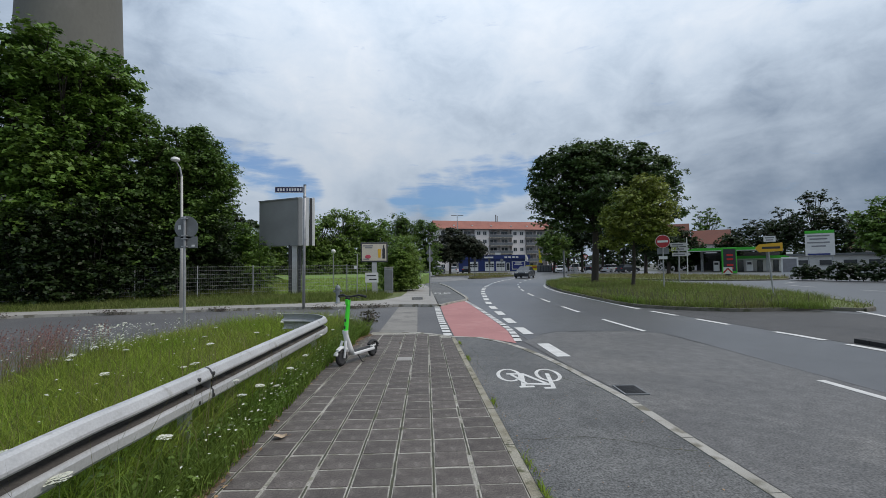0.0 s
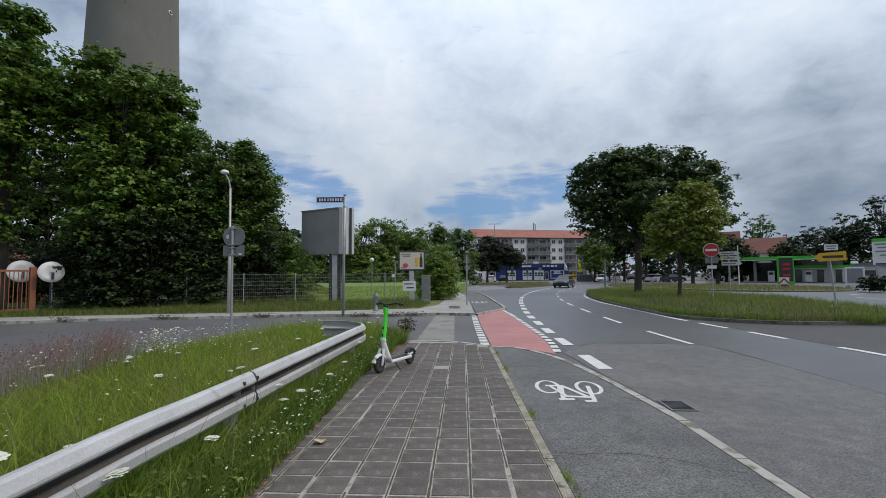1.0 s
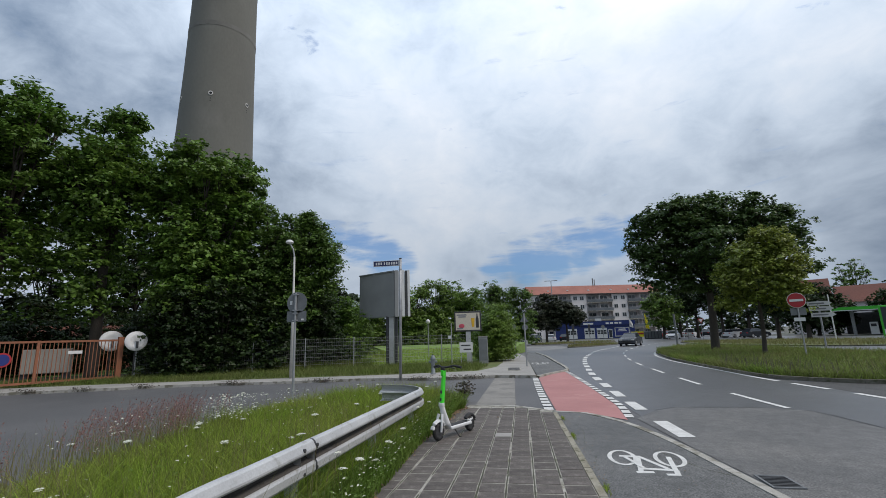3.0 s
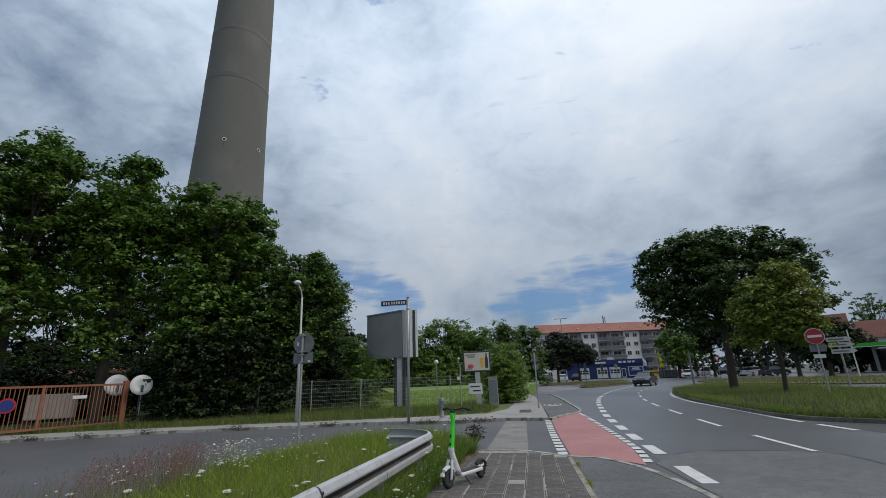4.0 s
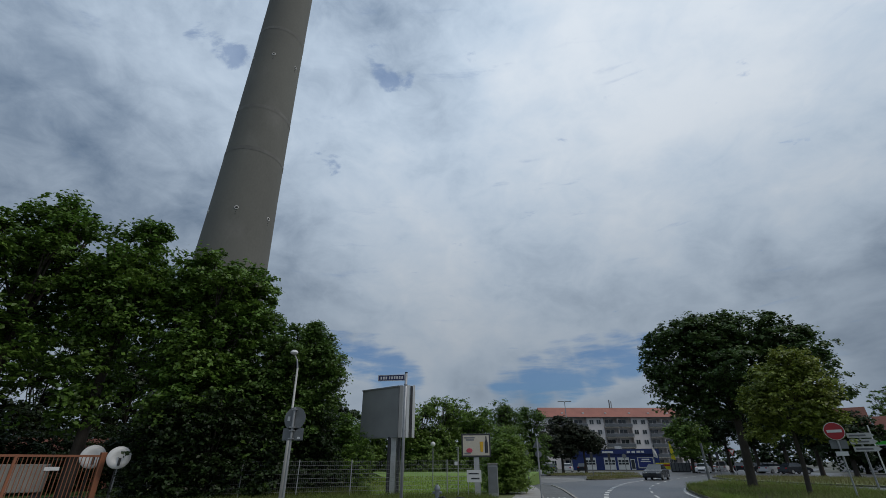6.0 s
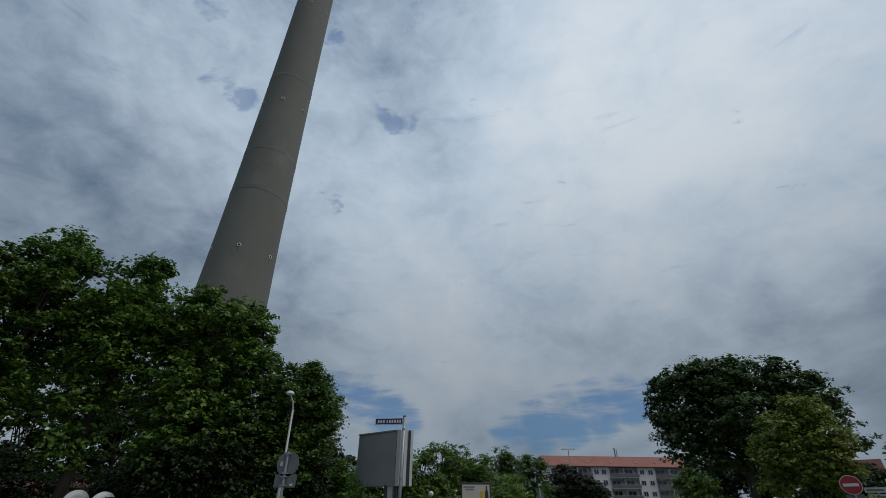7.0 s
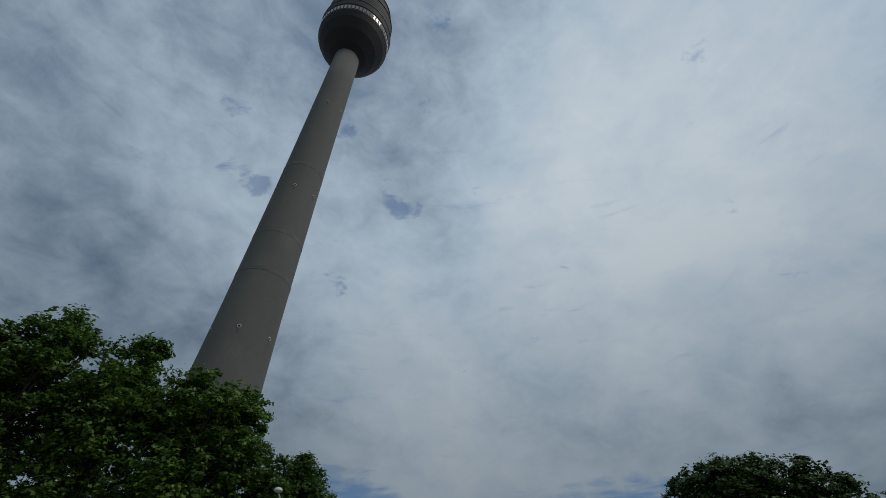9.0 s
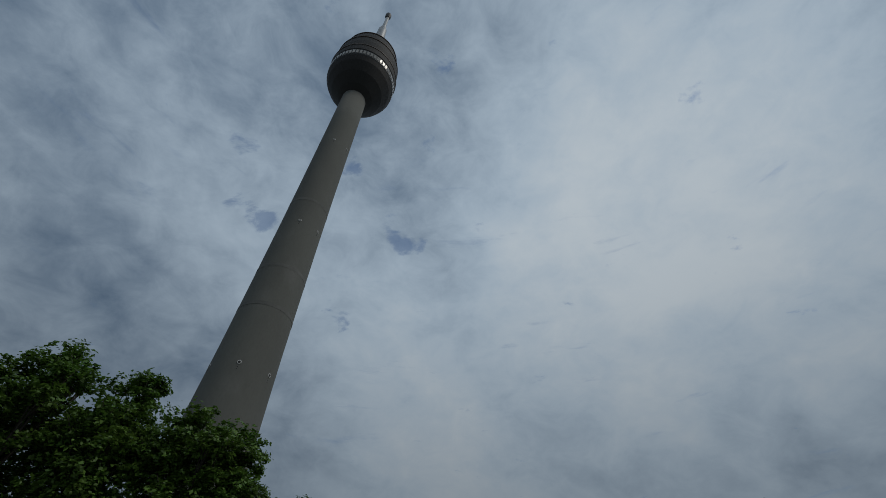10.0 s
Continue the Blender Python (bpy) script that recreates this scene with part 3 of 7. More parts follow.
# centre lines, as the road bends to the right
EDGE = spline([(2.75, -14), (2.75, 4), (2.62, 7.7), (2.68, 11.3), (2.82, 14.3), (3.1, 18.5), (3.58, 22.7), (4.16, 27.1), (5.32, 33.2), (7.93, 42.5), (13.3, 55.5), (20, 68), (34, 92), (60, 136)])
CENTRE = spline([(5.53, -14), (5.55, 5), (5.5, 12), (5.61, 15.7), (5.91, 19.8), (6.29, 23.8), (6.77, 27.4), (7.47, 31.35), (9.16, 38.6), (12.6, 48), (18, 60), (26, 74), (40, 97), (66, 140)])
LEFT = spline([(8.6, -14), (8.48, 7.5), (8.27, 9.8), (8.15, 12.4), (8.0, 16), (8.15, 19), (8.3, 22.7), (8.6, 26.8), (9.75, 32.8), (12.5, 41)])

bm = bmesh.new()
sheet(bm, [(2.45, -14), (60, -14), (75, 20), (78, 52), (62, 62), (48, 66), (46, 90), (75, 135), (60, 142), (20, 100), (-30, 74), (-60, 70), (-60, 62), (-4, 60), (-1.6, 44), (2.0, 40), (2.3, 33), (2.45, 22)], 0.0)
setting("road", bm, M["asphalt"], "dark grey worn asphalt road that bends between islands", "road")
setting("road_patch", sheeted([(2.66, -14), (5.8, -14), (5.78, 6), (5.8, 8.1), (5.72, 10.0), (5.1, 10.42), (3.41, 10.55), (2.9, 10.2), (2.3, 9.3), (2.42, 7.5), (2.6, 5.6)], 0.004), M["asphalt_light"], "lighter grey resurfaced strip of asphalt road", "road")
setting("dark_road_patch", sheeted([(8.72, -5), (8.66, 7.5), (8.45, 10), (8.3, 12.4), (8.15, 14.9), (9.0, 15.0), (10.4, 14.1), (12, 13.9), (13.2, 13.4), (14.0, 12.2), (14.6, 10), (16, -5)], 0.003), M["asphalt_new"], "darker newer asphalt before the island tip", "road")
setting("side_street", sheeted([(-60, -30), (-5.6, -30), (-5.9, 6), (-6.1, 9.5), (-5.9, 11.5), (-4.5, 12.0), (-2.9, 12.1), (-1.5, 11.2), (0.0, 10.86), (0.82, 10.12), (1.40, 9.86), (1.93, 8.9), (2.26, 7.37), (2.41, 5.9), (2.47, 5.0), (2.47, 20.2), (0.9, 17.6), (-0.7, 18.1), (-2.9, 17.55), (-5.8, 17.8), (-9.0, 17.2), (-13.5, 16.5), (-15.3, 15.85), (-19, 14.7), (-24, 13.0), (-60, 0)], -0.004), M["asphalt_street"], "grey asphalt side street mouth beside the meadow", "road")
setting("far_side_road", sheeted([(-4, 46.5), (2.5, 44.5), (6.2, 50.5), (6.6, 57), (3.4, 66.5), (-30, 71), (-58, 69), (-58, 63), (-5, 60)], 0.005), M["asphalt_pale"], "pale grey side road beyond the bush", "road")
setting("crossing_strip", sheeted([(-0.95, 11.02), (0.02, 10.88), (0.05, 17.75), (-0.70, 18.0)], 0.002), M["strip"], "pale grey concrete strip across the side street", "pavement")
setting("cycle_path", sheeted([(0.884, -14), (2.47, -14), (2.48, 4.3), (2.49, 5.05), (2.41, 5.93), (2.26, 7.37), (1.93, 8.9), (1.40, 9.84), (0.884, 10.04)], 0.012), M["asphalt_path"], "dark patched asphalt cycle path with a white symbol", "pavement")
setting("cycle_path_far", sheeted([(0.95, 18.0), (2.3, 20.6), (2.45, 22), (2.4, 27), (2.35, 34), (2.0, 40), (0.9, 44), (0.2, 44), (0.95, 33), (0.98, 24)], 0.03), M["asphalt_path"], "dark asphalt cycle path beyond the crossing", "pavement")
setting("red_lane", sheeted([(0.88, 10.16), (1.45, 10.05), (2.1, 9.15), (2.28, 11), (2.3, 14), (2.28, 18), (2.24, 20.6), (1.6, 19.6), (0.98, 18.2), (0.9, 14)], 0.004), M["red_asphalt"], "faded red coated cycle lane across the side street", "road")

# flush kerbs: separate stones on each line
def kerb(name, line, width, z0, z1, stone, label, mat="concrete"):
    bed = setting(name, sheeted(along(line, 0, length(line), width * 0.8), z0 - 0.02, z1 - 0.012), M["moss"], label, "kerb")
    total, s = length(line), 0.0
    while s + 0.2 < total:
        e = min(s + stone, total)
        part("kerbstone", sheeted(along(line, s + 0.006, e - 0.006, width), z0, z1 + 0.002 * math.sin(s * 5.1)), M[mat], bed)
        s = e
    return bed


kerb("path_kerb", [(0.835, -14), (0.835, 10.0)], 0.085, -0.02, 0.018, 1.0, "narrow worn mossy edging beside the paving slabs", "mossy_kerb")
kerb("road_kerb", spline([(2.52, -14), (2.52, 4.3), (2.53, 5.05), (2.45, 5.93), (2.3, 7.37), (1.97, 8.9), (1.42, 9.9), (0.82, 10.12), (0.0, 10.86), (-1.1, 11.02)], 0.4), 0.112, -0.02, 0.02, 1.0, "flush pale concrete kerb bending round the cycle path")
kerb("far_kerb", spline([(-26, 12.2), (-19, 14.7), (-15.3, 15.9), (-13.4, 16.6), (-9, 17.25), (-5.8, 17.85), (-2.9, 17.6), (-0.7, 18.1), (0.9, 17.75)], 0.6), 0.16, -0.02, 0.10, 1.0, "raised concrete kerb on the far side of the side street")
kerb("corner_kerb", spline([(0.95, 17.8), (1.6, 19.3), (2.3, 20.5), (2.5, 22), (2.5, 27), (2.45, 34), (2.1, 40)], 0.6), 0.13, -0.02, 0.07, 1.0, "concrete kerb between the far cycle path and road")

setting("far_sidewalk", sheeted([(-26, 12.3), (-19, 14.78), (-15.3, 15.98), (-13.4, 16.68), (-9, 17.33), (-5.8, 17.93), (-2.9, 17.68), (-0.7, 18.18), (0.88, 17.85), (0.93, 24), (0.93, 33), (0.2, 44), (-1.6, 44), (-0.6, 33), (-0.55, 26.5), (-0.8, 23), (-1.6, 20.6), (-5.3, 19.5), (-9.7, 18.75), (-13.4, 18.2), (-17, 17.5), (-22, 16.2), (-27, 14.2)], -0.02, 0.085), M["sidewalk"], "pale concrete sidewalk across the side street", "pavement")
VERGE = [(-27, 14.3), (-22, 16.25), (-17, 17.55), (-13.4, 18.25), (-9.7, 18.8), (-5.3, 19.55), (-1.6, 20.65), (-0.8, 23), (-0.55, 26.5), (-0.6, 33), (-1.6, 44), (-30, 62), (-75, 62), (-75, 2)]
setting("verge", sheeted(VERGE, -0.03, 0.075), M["turf"], "grassy verge and yard ground behind the sidewalk", "ground")
MEADOW = [(-1.72, -14), (-1.72, 7.6), (-1.55, 9.0), (-1.2, 11.0), (-1.6, 11.7), (-2.9, 12.5), (-4.5, 12.5), (-6.2, 12.0), (-6.5, 9.5), (-6.2, 6), (-5.9, -14)]
setting("meadow", sheeted(MEADOW, -0.02, 0.03), M["turf"], "unmown meadow strip beside the guard rail", "ground")

# ---- traffic islands ----
ISLE = spline([(14.4, 13.3), (13.6, 14.0), (10.6, 14.0), (8.9, 15.2), (8.25, 16.6), (8.25, 18.9), (8.5, 22.7), (8.9, 26.8), (10.05, 32.8), (11.0, 36.4), (12.8, 41), (16.3, 46.3), (17.6, 47.0), (18.6, 45), (19.6, 38), (20.2, 31), (19.6, 25), (18, 19.5), (15.8, 14.4), (14.4, 13.3)], 0.7)[:-1]
ISLE2 = spline([(20, 52), (21.5, 45), (24.5, 38.5), (30, 36.5), (34.5, 38.5), (37, 44), (35, 54), (28, 62), (22, 62), (20, 52)], 0.9)[:-1]
ISLE3 = spline([(6.4, 52.5), (8.5, 53.2), (13.0, 59.5), (14.0, 62), (11, 62.5), (7.2, 57), (6.4, 52.5)], 0.9)[:-1]
ISLE4 = spline([(3.6, 68), (9.5, 70), (17, 77), (14, 80), (4, 74), (3.6, 68)], 0.9)[:-1]
for k, isle in enumerate((ISLE, ISLE2, ISLE3, ISLE4)):
    kerb("island_kerb", isle + isle[:1], 0.16, -0.02, 0.11, 1.4 if k else 1.0, "worn dirty concrete kerb round a grassy traffic island", "dirty_kerb")
    setting("traffic_island", sheeted(isle, -0.02, 0.09), M["turf"], "grassy traffic island with an uneven sward", "ground")
kerb("refuge_kerb", [(8.92, 1.0), (8.86, 8.3)], 0.24, -0.02, 0.09, 1.0, "low dark rubber edge of a refuge in the road", "black")

# ---- road markings ----
def stripes(name, line, first, on, off, width, z, end, label, mat="paint"):
    s, e = first, thing(name, (0, 0, 0), 0, label, "road marking", kind="structure")
    while s < end:
        part("stripe", sheeted(along(line, s, min(s + on, end), width), z - 0.003, z), M[mat], e)
        s += on + off
    return e


def start_at(line, y):
    run = 0.0
    for p, q in zip(line, line[1:]):
        if q[1] >= y:
            return run + (y - p[1])
        run += (Vector(q) - Vector(p)).length
    return run


def dashes(name, line, spans, width, z, label):
    """Stripes between given distances ahead."""
    e = thing(name, (0, 0, 0), 0, label, "road marking", kind="structure")
    for lo, hi in spans:
        part("stripe", sheeted(along(line, start_at(line, lo), start_at(line, hi), width), z - 0.003, z), M["paint"], e)


dashes("wide_dashes", EDGE, [(7.72, 9.02)] + [(10.27 + 2.04 * k, 11.4 + 2.04 * k) for k in range(24)], 0.25, 0.009, "broad white dashed cycle lane line on asphalt")
dashes("lane_dashes", CENTRE, [(-1.0, 1.2), (3.5, 5.76), (10.32, 12.67)] + [(14.71 + 4.1 * k, 16.75 + 4.1 * k) for k in range(14)], 0.12, 0.009, "white dashed centre line along the road")
dashes("left_dashes", LEFT, [(4.8, 8.17), (8.62, 9.82), (11.09, 12.36), (13.23, 14.62)], 0.17, 0.009, "white dashed line beside the traffic island")
stripes("edge_line", LEFT, start_at(LEFT, 15.3), 40, 1, 0.16, 0.009, start_at(LEFT, 40), "white edge line along the traffic island kerb")
stripes("tip_line", [(14.8, 14.6), (13.95, 12.6), (13.2, 10.9), (12.3, 8.6)], 0, 8, 1, 0.17, 0.009, 8, "white line beyond the tip of the traffic island")
stripes("far_lane_dashes", spline([(24, 8), (24.5, 20), (26.5, 30), (36, 36)]), 0, 3, 3, 0.14, 0.009, 36, "white dashed line on the far carriageway")
stripes("stop_line", [(-1.0, 59.6), (4.0, 57.4), (8.6, 62.0)], 0, 40, 1, 0.3, 0.009, 9, "white line across the far side road")
RED_R = spline([(2.18, 9.3), (2.36, 11), (2.38, 14), (2.36, 18), (2.3, 20.6)])
RED_L = spline([(0.74, 10.25), (0.76, 14), (0.84, 18.2)])
stripes("block_line", RED_R, 0.1, 0.34, 0.16, 0.16, 0.010, 11.3, "white block markings beside the red lane")
stripes("block_line", RED_L, 0.1, 0.34, 0.16, 0.20, 0.010, 7.8, "white block markings beside the red lane")

# the painted bicycle on the cycle path
sym = thing("bicycle_symbol", (0, 0, 0.0), 0, "white painted bicycle symbol on the cycle path", "road marking", kind="structure")


def painted_ring(cx, cy, rx, ry, w, turn):
    bm = bmesh.new()
    n = 28
    ring = []
    for k in range(n):
        a = 2 * math.pi * k / n
        row = []
        for s in (0, w):
            x, y = (rx - s) * math.cos(a), (ry - s) * math.sin(a)
            c, q = math.cos(turn), math.sin(turn)
            row.append(bm.verts.new((cx + x * c - y * q, cy + x * q + y * c, 0.0165)))
        ring.append(row)
    for k in range(n):
        a, b = ring[k], ring[(k + 1) % n]
        bm.faces.new((a[0], b[0], b[1], a[1]))
    return bm


def painted_bar(p, q, w, k=0):
    return sheeted(along([p, q], 0, (Vector(q) - Vector(p)).length, w), 0.013, 0.0172 + 0.0006 * k)


part("wheel_marking", painted_ring(1.365, 6.50, 0.185, 0.37, 0.055, -0.12), M["paint"], sym)
part("wheel_marking", painted_ring(1.935, 6.44, 0.190, 0.37, 0.055, -0.12), M["paint"], sym)
for k, (p, q, w) in enumerate((((1.34, 6.56), (1.60, 6.53), 0.07), ((1.57, 6.56), (1.43, 5.86), 0.06), ((1.47, 5.99), (1.83, 5.93), 0.07), ((1.83, 5.90), (1.945, 6.52), 0.06), ((1.58, 6.52), (1.77, 5.98), 0.06),
                ((1.40, 6.50), (1.50, 6.02), 0.05), ((1.37, 5.84), (1.57, 5.84), 0.07), ((1.68, 5.75), (1.83, 5.75), 0.07), ((1.80, 5.75), (1.84, 5.92), 0.06))):
    part("bar_marking", painted_bar(p, q, w, k), M["paint"], sym)
far_sym = thing("bicycle_symbol", (1.55, 25.5, 0.03), 0, "white worn bicycle symbol on the far cycle path", "road marking", kind="structure")
for dx in (-0.28, 0.28):
    part("wheel_marking", painted_ring(dx, 0.4, 0.2, 0.6, 0.07, 0), M["paint"], far_sym).location.z = -0.010
part("bar_marking", sheeted([(-0.3, -0.5), (0.3, -0.5), (0.3, -0.25), (-0.3, -0.25)], 0.002, 0.006), M["paint"], far_sym)

M["tar"] = material("black_tar", (0.035, 0.035, 0.037), 0.6, (0.055, 0.055, 0.057), 4.0, 0.9)

# cracks in the cycle path
crack = bmesh.new()
cr = random.Random(12)


def jagged(pts, step=0.07, off=0.013):
    """The same line, broken into short uneven pieces."""
    out = [pts[0]]
    for p, q in zip(pts, pts[1:]):
        n = max(1, int((Vector(q) - Vector(p)).length / step))
        for k in range(1, n + 1):
            out.append((p[0] + (q[0] - p[0]) * k / n + cr.uniform(-off, off), p[1] + (q[1] - p[1]) * k / n + cr.uniform(-off, off)))
    return out


pts = [(0.9, 4.16), (1.17, 4.10), (1.4, 4.13), (1.61, 4.11), (1.94, 4.0), (2.2, 3.8), (2.44, 3.72)]
pts = jagged(pts)
for p, q in zip(pts, pts[1:]):
    sheet(crack, along([p, q], 0, (Vector(q) - Vector(p)).length, cr.uniform(0.004, 0.014)), 0.0135)
pts = [(1.9, 6.9), (2.02, 6.5), (2.12, 6.2), (2.22, 5.95), (2.4, 5.75)]
pts = jagged(pts)
for p, q in zip(pts, pts[1:]):
    sheet(crack, along([p, q], 0, (Vector(q) - Vector(p)).length, cr.uniform(0.005, 0.016)), 0.0138)
for line in ([(0.95, 6.1), (1.05, 6.6), (1.0, 7.3), (1.12, 8.0), (1.08, 8.8)], [(1.2, 8.3), (1.5, 8.45), (1.75, 8.4), (1.98, 8.5)]):
    line = jagged(line)
    for p, q in zip(line, line[1:]):
        sheet(crack, along([p, q], 0, (Vector(q) - Vector(p)).length, cr.uniform(0.002, 0.008)), 0.0133)
setting("path_crack", crack, M["moss"], "dark crack in the cycle path asphalt", "crack")

seam = bmesh.new()
for line, w in ([(5.8, -6), (5.79, 6), (5.81, 8.1), (5.73, 10.0), (5.1, 10.44), (3.41, 10.57), (2.9, 10.22)], 0.022), ([(8.9, 15), (9.4, 11.5), (11.5, 9.6), (16, 8.6)], 0.02):
    pts = spline(line, 0.5)
    for p, q in zip(pts, pts[1:]):
        sheet(seam, along([p, q], 0, (Vector(q) - Vector(p)).length + 0.01, w * (0.7 + 0.5 * abs(math.sin(p[1] * 3.7)))), 0.0062)
setting("tar_seams", seam, M["tar"], "dark tar seams between asphalt strips", "road seam")

# road drain
drain = thing("road_drain", (2.76, 5.58, 0.0), -3, "rusty dark cast-iron slotted drain by the kerb", "drain")
bm = bmesh.new()
for c, s in (((0, 0.235, 0.008), (0.42, 0.03, 0.02)), ((0, -0.235, 0.008), (0.42, 0.03, 0.02)), ((0.195, 0, 0.008), (0.03, 0.44, 0.02)), ((-0.195, 0, 0.008), (0.03, 0.44, 0.02))):
    box(bm, c, s)
bm.transform(Matrix.Diagonal((0.74, 0.86, 1, 1)))
part("frame", bm, M["sign_back"], drain)
part("pit", boxed((0, 0, -0.0), (0.27, 0.38, 0.012)), M["black"], drain)
for k in range(8):
    part("slat", boxed((0, -0.163 + k * 0.0465, 0.010), (0.27, 0.02, 0.014)), M["dark_metal"], drain)
grate = thing("pavement_grate", (0.06, 21.2, 0.085), 0, "dark grey iron service cover in the sidewalk", "cover")
part("frame", boxed((0, 0, 0.003), (0.66, 1.9, 0.012)), M["concrete"], grate)
for k in range(6):
    part("slat", boxed((0, -0.7 + k * 0.28, 0.008), (0.52, 0.18, 0.012)), M["dark_metal"], grate)


# ---- chimney-like tower ----
def tower():
    x, y = at_angle(-37.15, 88.5)
    e = thing("telecom_tower", (x, y, 0), 0, "tall tapering grey concrete telecommunications tower with an egg-shaped pod", "tower")
    part("shaft", lathe([(8.6, -0.1), (7.9, 10), (7.15, 24), (6.62, 38), (6.2, 52), (5.85, 70), (5.55, 88), (5.30, 107), (5.10, 130), (4.92, 150), (4.75, 174)], 72), M["tower"], e, smooth=True)
    for z, r in ((60.3, 6.06), (72.0, 5.83), (98, 5.44)):
        part("joint_band", lathe([(r + 0.02, z), (r + 0.02, z + 0.9)], 72, cap=False), M["tower_band"], e, smooth=True)
    part("pod_underside", lathe([(4.7, 171.5), (7.0, 174), (10.4, 178.5), (12.9, 183), (13.8, 185.6)], 72), M["pod"], e, "dark curved underside of the pod")
    part("window_ring", lathe([(13.8, 185.6), (14.05, 186), (14.35, 189.6), (14.2, 190)], 72, cap=False), M["dark_metal"], e)
    for k in range(60):
        a = 2 * math.pi * k / 60
        bm = boxed((0, 0, 0), (0.95, 0.10, 2.6))
        bm.transform(Matrix.Rotation(a, 4, "Z") @ Matrix.Translation((0, 14.26, 187.8)) @ Matrix.Rotation(radians(-4.8), 4, "X"))
        part("pane", bm, M["pod_glass"], e)
    part("pod_shell", lathe([(14.2, 190), (14.5, 190.5), (14.6, 195), (14.2, 195.4), (14.3, 201.2), (14.0, 206.4), (13.55, 206.9), (13.2, 211.8), (12.3, 217), (11.7, 217.4), (10.6, 221.9), (7.8, 226.3), (4.2, 229)], 72), M["pod"], e, "dark grey cladding of the egg-shaped pod")
    for z, r in ((195.2, 14.8), (206.6, 14.3), (217.2, 12.7)):
        part("ring_rail", lathe([(r - 0.3, z - 0.25), (r, z - 0.2), (r, z + 0.2), (r - 0.3, z + 0.25)], 72), M["pod_rim"], e)
    part("antenna_mast", lathe([(3.0, 224.5), (2.7, 230), (2.5, 252), (2.2, 262), (1.1, 268), (0.9, 285)], 28), M["pole"], e, smooth=True)
    part("antenna_tip", lathe([(1.2, 284.6), (1.7, 286.5), (1.7, 290), (0.9, 292), (0.2, 293)], 20), M["dark_metal"], e)
    # round vent openings with a pale rim and drain holes below, in tiers
    for z in (46.0, 89.0, 132.0):
        r = float(np.interp(z, [38, 52, 70, 88, 107, 130, 150, 174], [6.62, 6.2, 5.85, 5.55, 5.30, 5.10, 4.92, 4.75]))
        for off in (-12, 48, 108, 168, 228, 288):
            a = math.atan2(-y, -x) + radians(off)
            rot = Matrix.Rotation(a, 4, "Z")
            bm = lathe([(0.40, -0.1), (0.40, 0.1), (0.26, 0.12), (0.26, 0.02)], 18, cap=False)
            bm.transform(rot @ Matrix.Translation((r, 0, z)) @ Matrix.Rotation(radians(90), 4, "Y"))
            rim = part("vent_rim", bm, M["white_wall"], e)
            bm = disc((0, 0, 0), 0.27, 0.12, "X", 18)
            bm.transform(rot @ Matrix.Translation((r, 0, z)))
            part("vent_hole", bm, M["black"], rim)
            for k in (1, 2):
                bm = disc((0, 0, 0), 0.10, 0.1, "X", 10)
                bm.transform(rot @ Matrix.Translation((r, 0, z - 0.55 - 0.45 * k)))
                part("drain_hole", bm, M["black"], rim)
    return e


M["pod"] = material("dark_pod_cladding", (0.026, 0.024, 0.023), 0.75, (0.025, 0.024, 0.023), 0.3, 0.8)
M["pod_rim"] = material("brown_pod_rim", (0.12, 0.085, 0.07), 0.6)
M["pod_glass"] = glass_like("pod_window_glass", (0.30, 0.27, 0.22), 0.12)
tower()


# ---- trees ----
def lobes_round(cx, cy, cz, rx, rz, n, seed, squash=0.55):
    """A core and n lobes round it."""
    r = random.Random(seed)
    out = [(cx, cy, cz, rx * 0.72, rx * 0.72, rz * 0.78)]
    for k in range(n):
        a = 2 * math.pi * k / n + r.uniform(-0.4, 0.4)
        e = r.uniform(-0.75, 0.95)
        s = r.uniform(0.36, 0.5)
        c = math.sqrt(max(0.05, 1 - e * e))
        out.append((cx + math.cos(a) * rx * squash * c, cy + math.sin(a) * rx * squash * c, cz + e * rz * 0.62, rx * s, rx * s, rz * s * 0.95))
    if rz > 3.0:
        # shoots that break the outline
        for k in range(14):
            a, e = r.uniform(0, 6.283), r.uniform(0.25, 1.0)
            c = math.sqrt(max(0.04, 1 - e * e))
            q = r.uniform(0.10, 0.17) * rx
            out.append((cx + math.cos(a) * rx * 0.92 * c, cy + math.sin(a) * rx * 0.92 * c, cz + e * rz * 0.96, q, q, q * 1.5))
    return out


def place_tree(name, az, d, top_el, low, half_deg, leaf, label, seed, **kw):
    """A tree seen at an azimuth and distance, whose top stands at an elevation and whose crown starts at low metres."""
    x, y = at_angle(az, d)
    h = EYE + d * math.tan(radians(top_el))
    rx = d * math.tan(radians(half_deg))
    cz = (h + low) / 2
    lobes = lobes_round(0, 0, cz, rx, (h - low) / 2, kw.pop("n", 9), seed)
    for side, z, q in kw.pop("extra", ()):
        lobes.append((side * math.cos(radians(az)), -side * math.sin(radians(az)), z, q, q, q))
    if low < 0.5:
        # bushy down to the ground
        for k in range(5):
            a = k * 1.2566 + seed
            lobes.append((rx * 0.5 * math.cos(a), rx * 0.5 * math.sin(a), h * 0.2, rx * 0.5, rx * 0.5, h * 0.22))
    return tree(name, (x, y, 0.05), h, lobes, leaf, label, **kw)


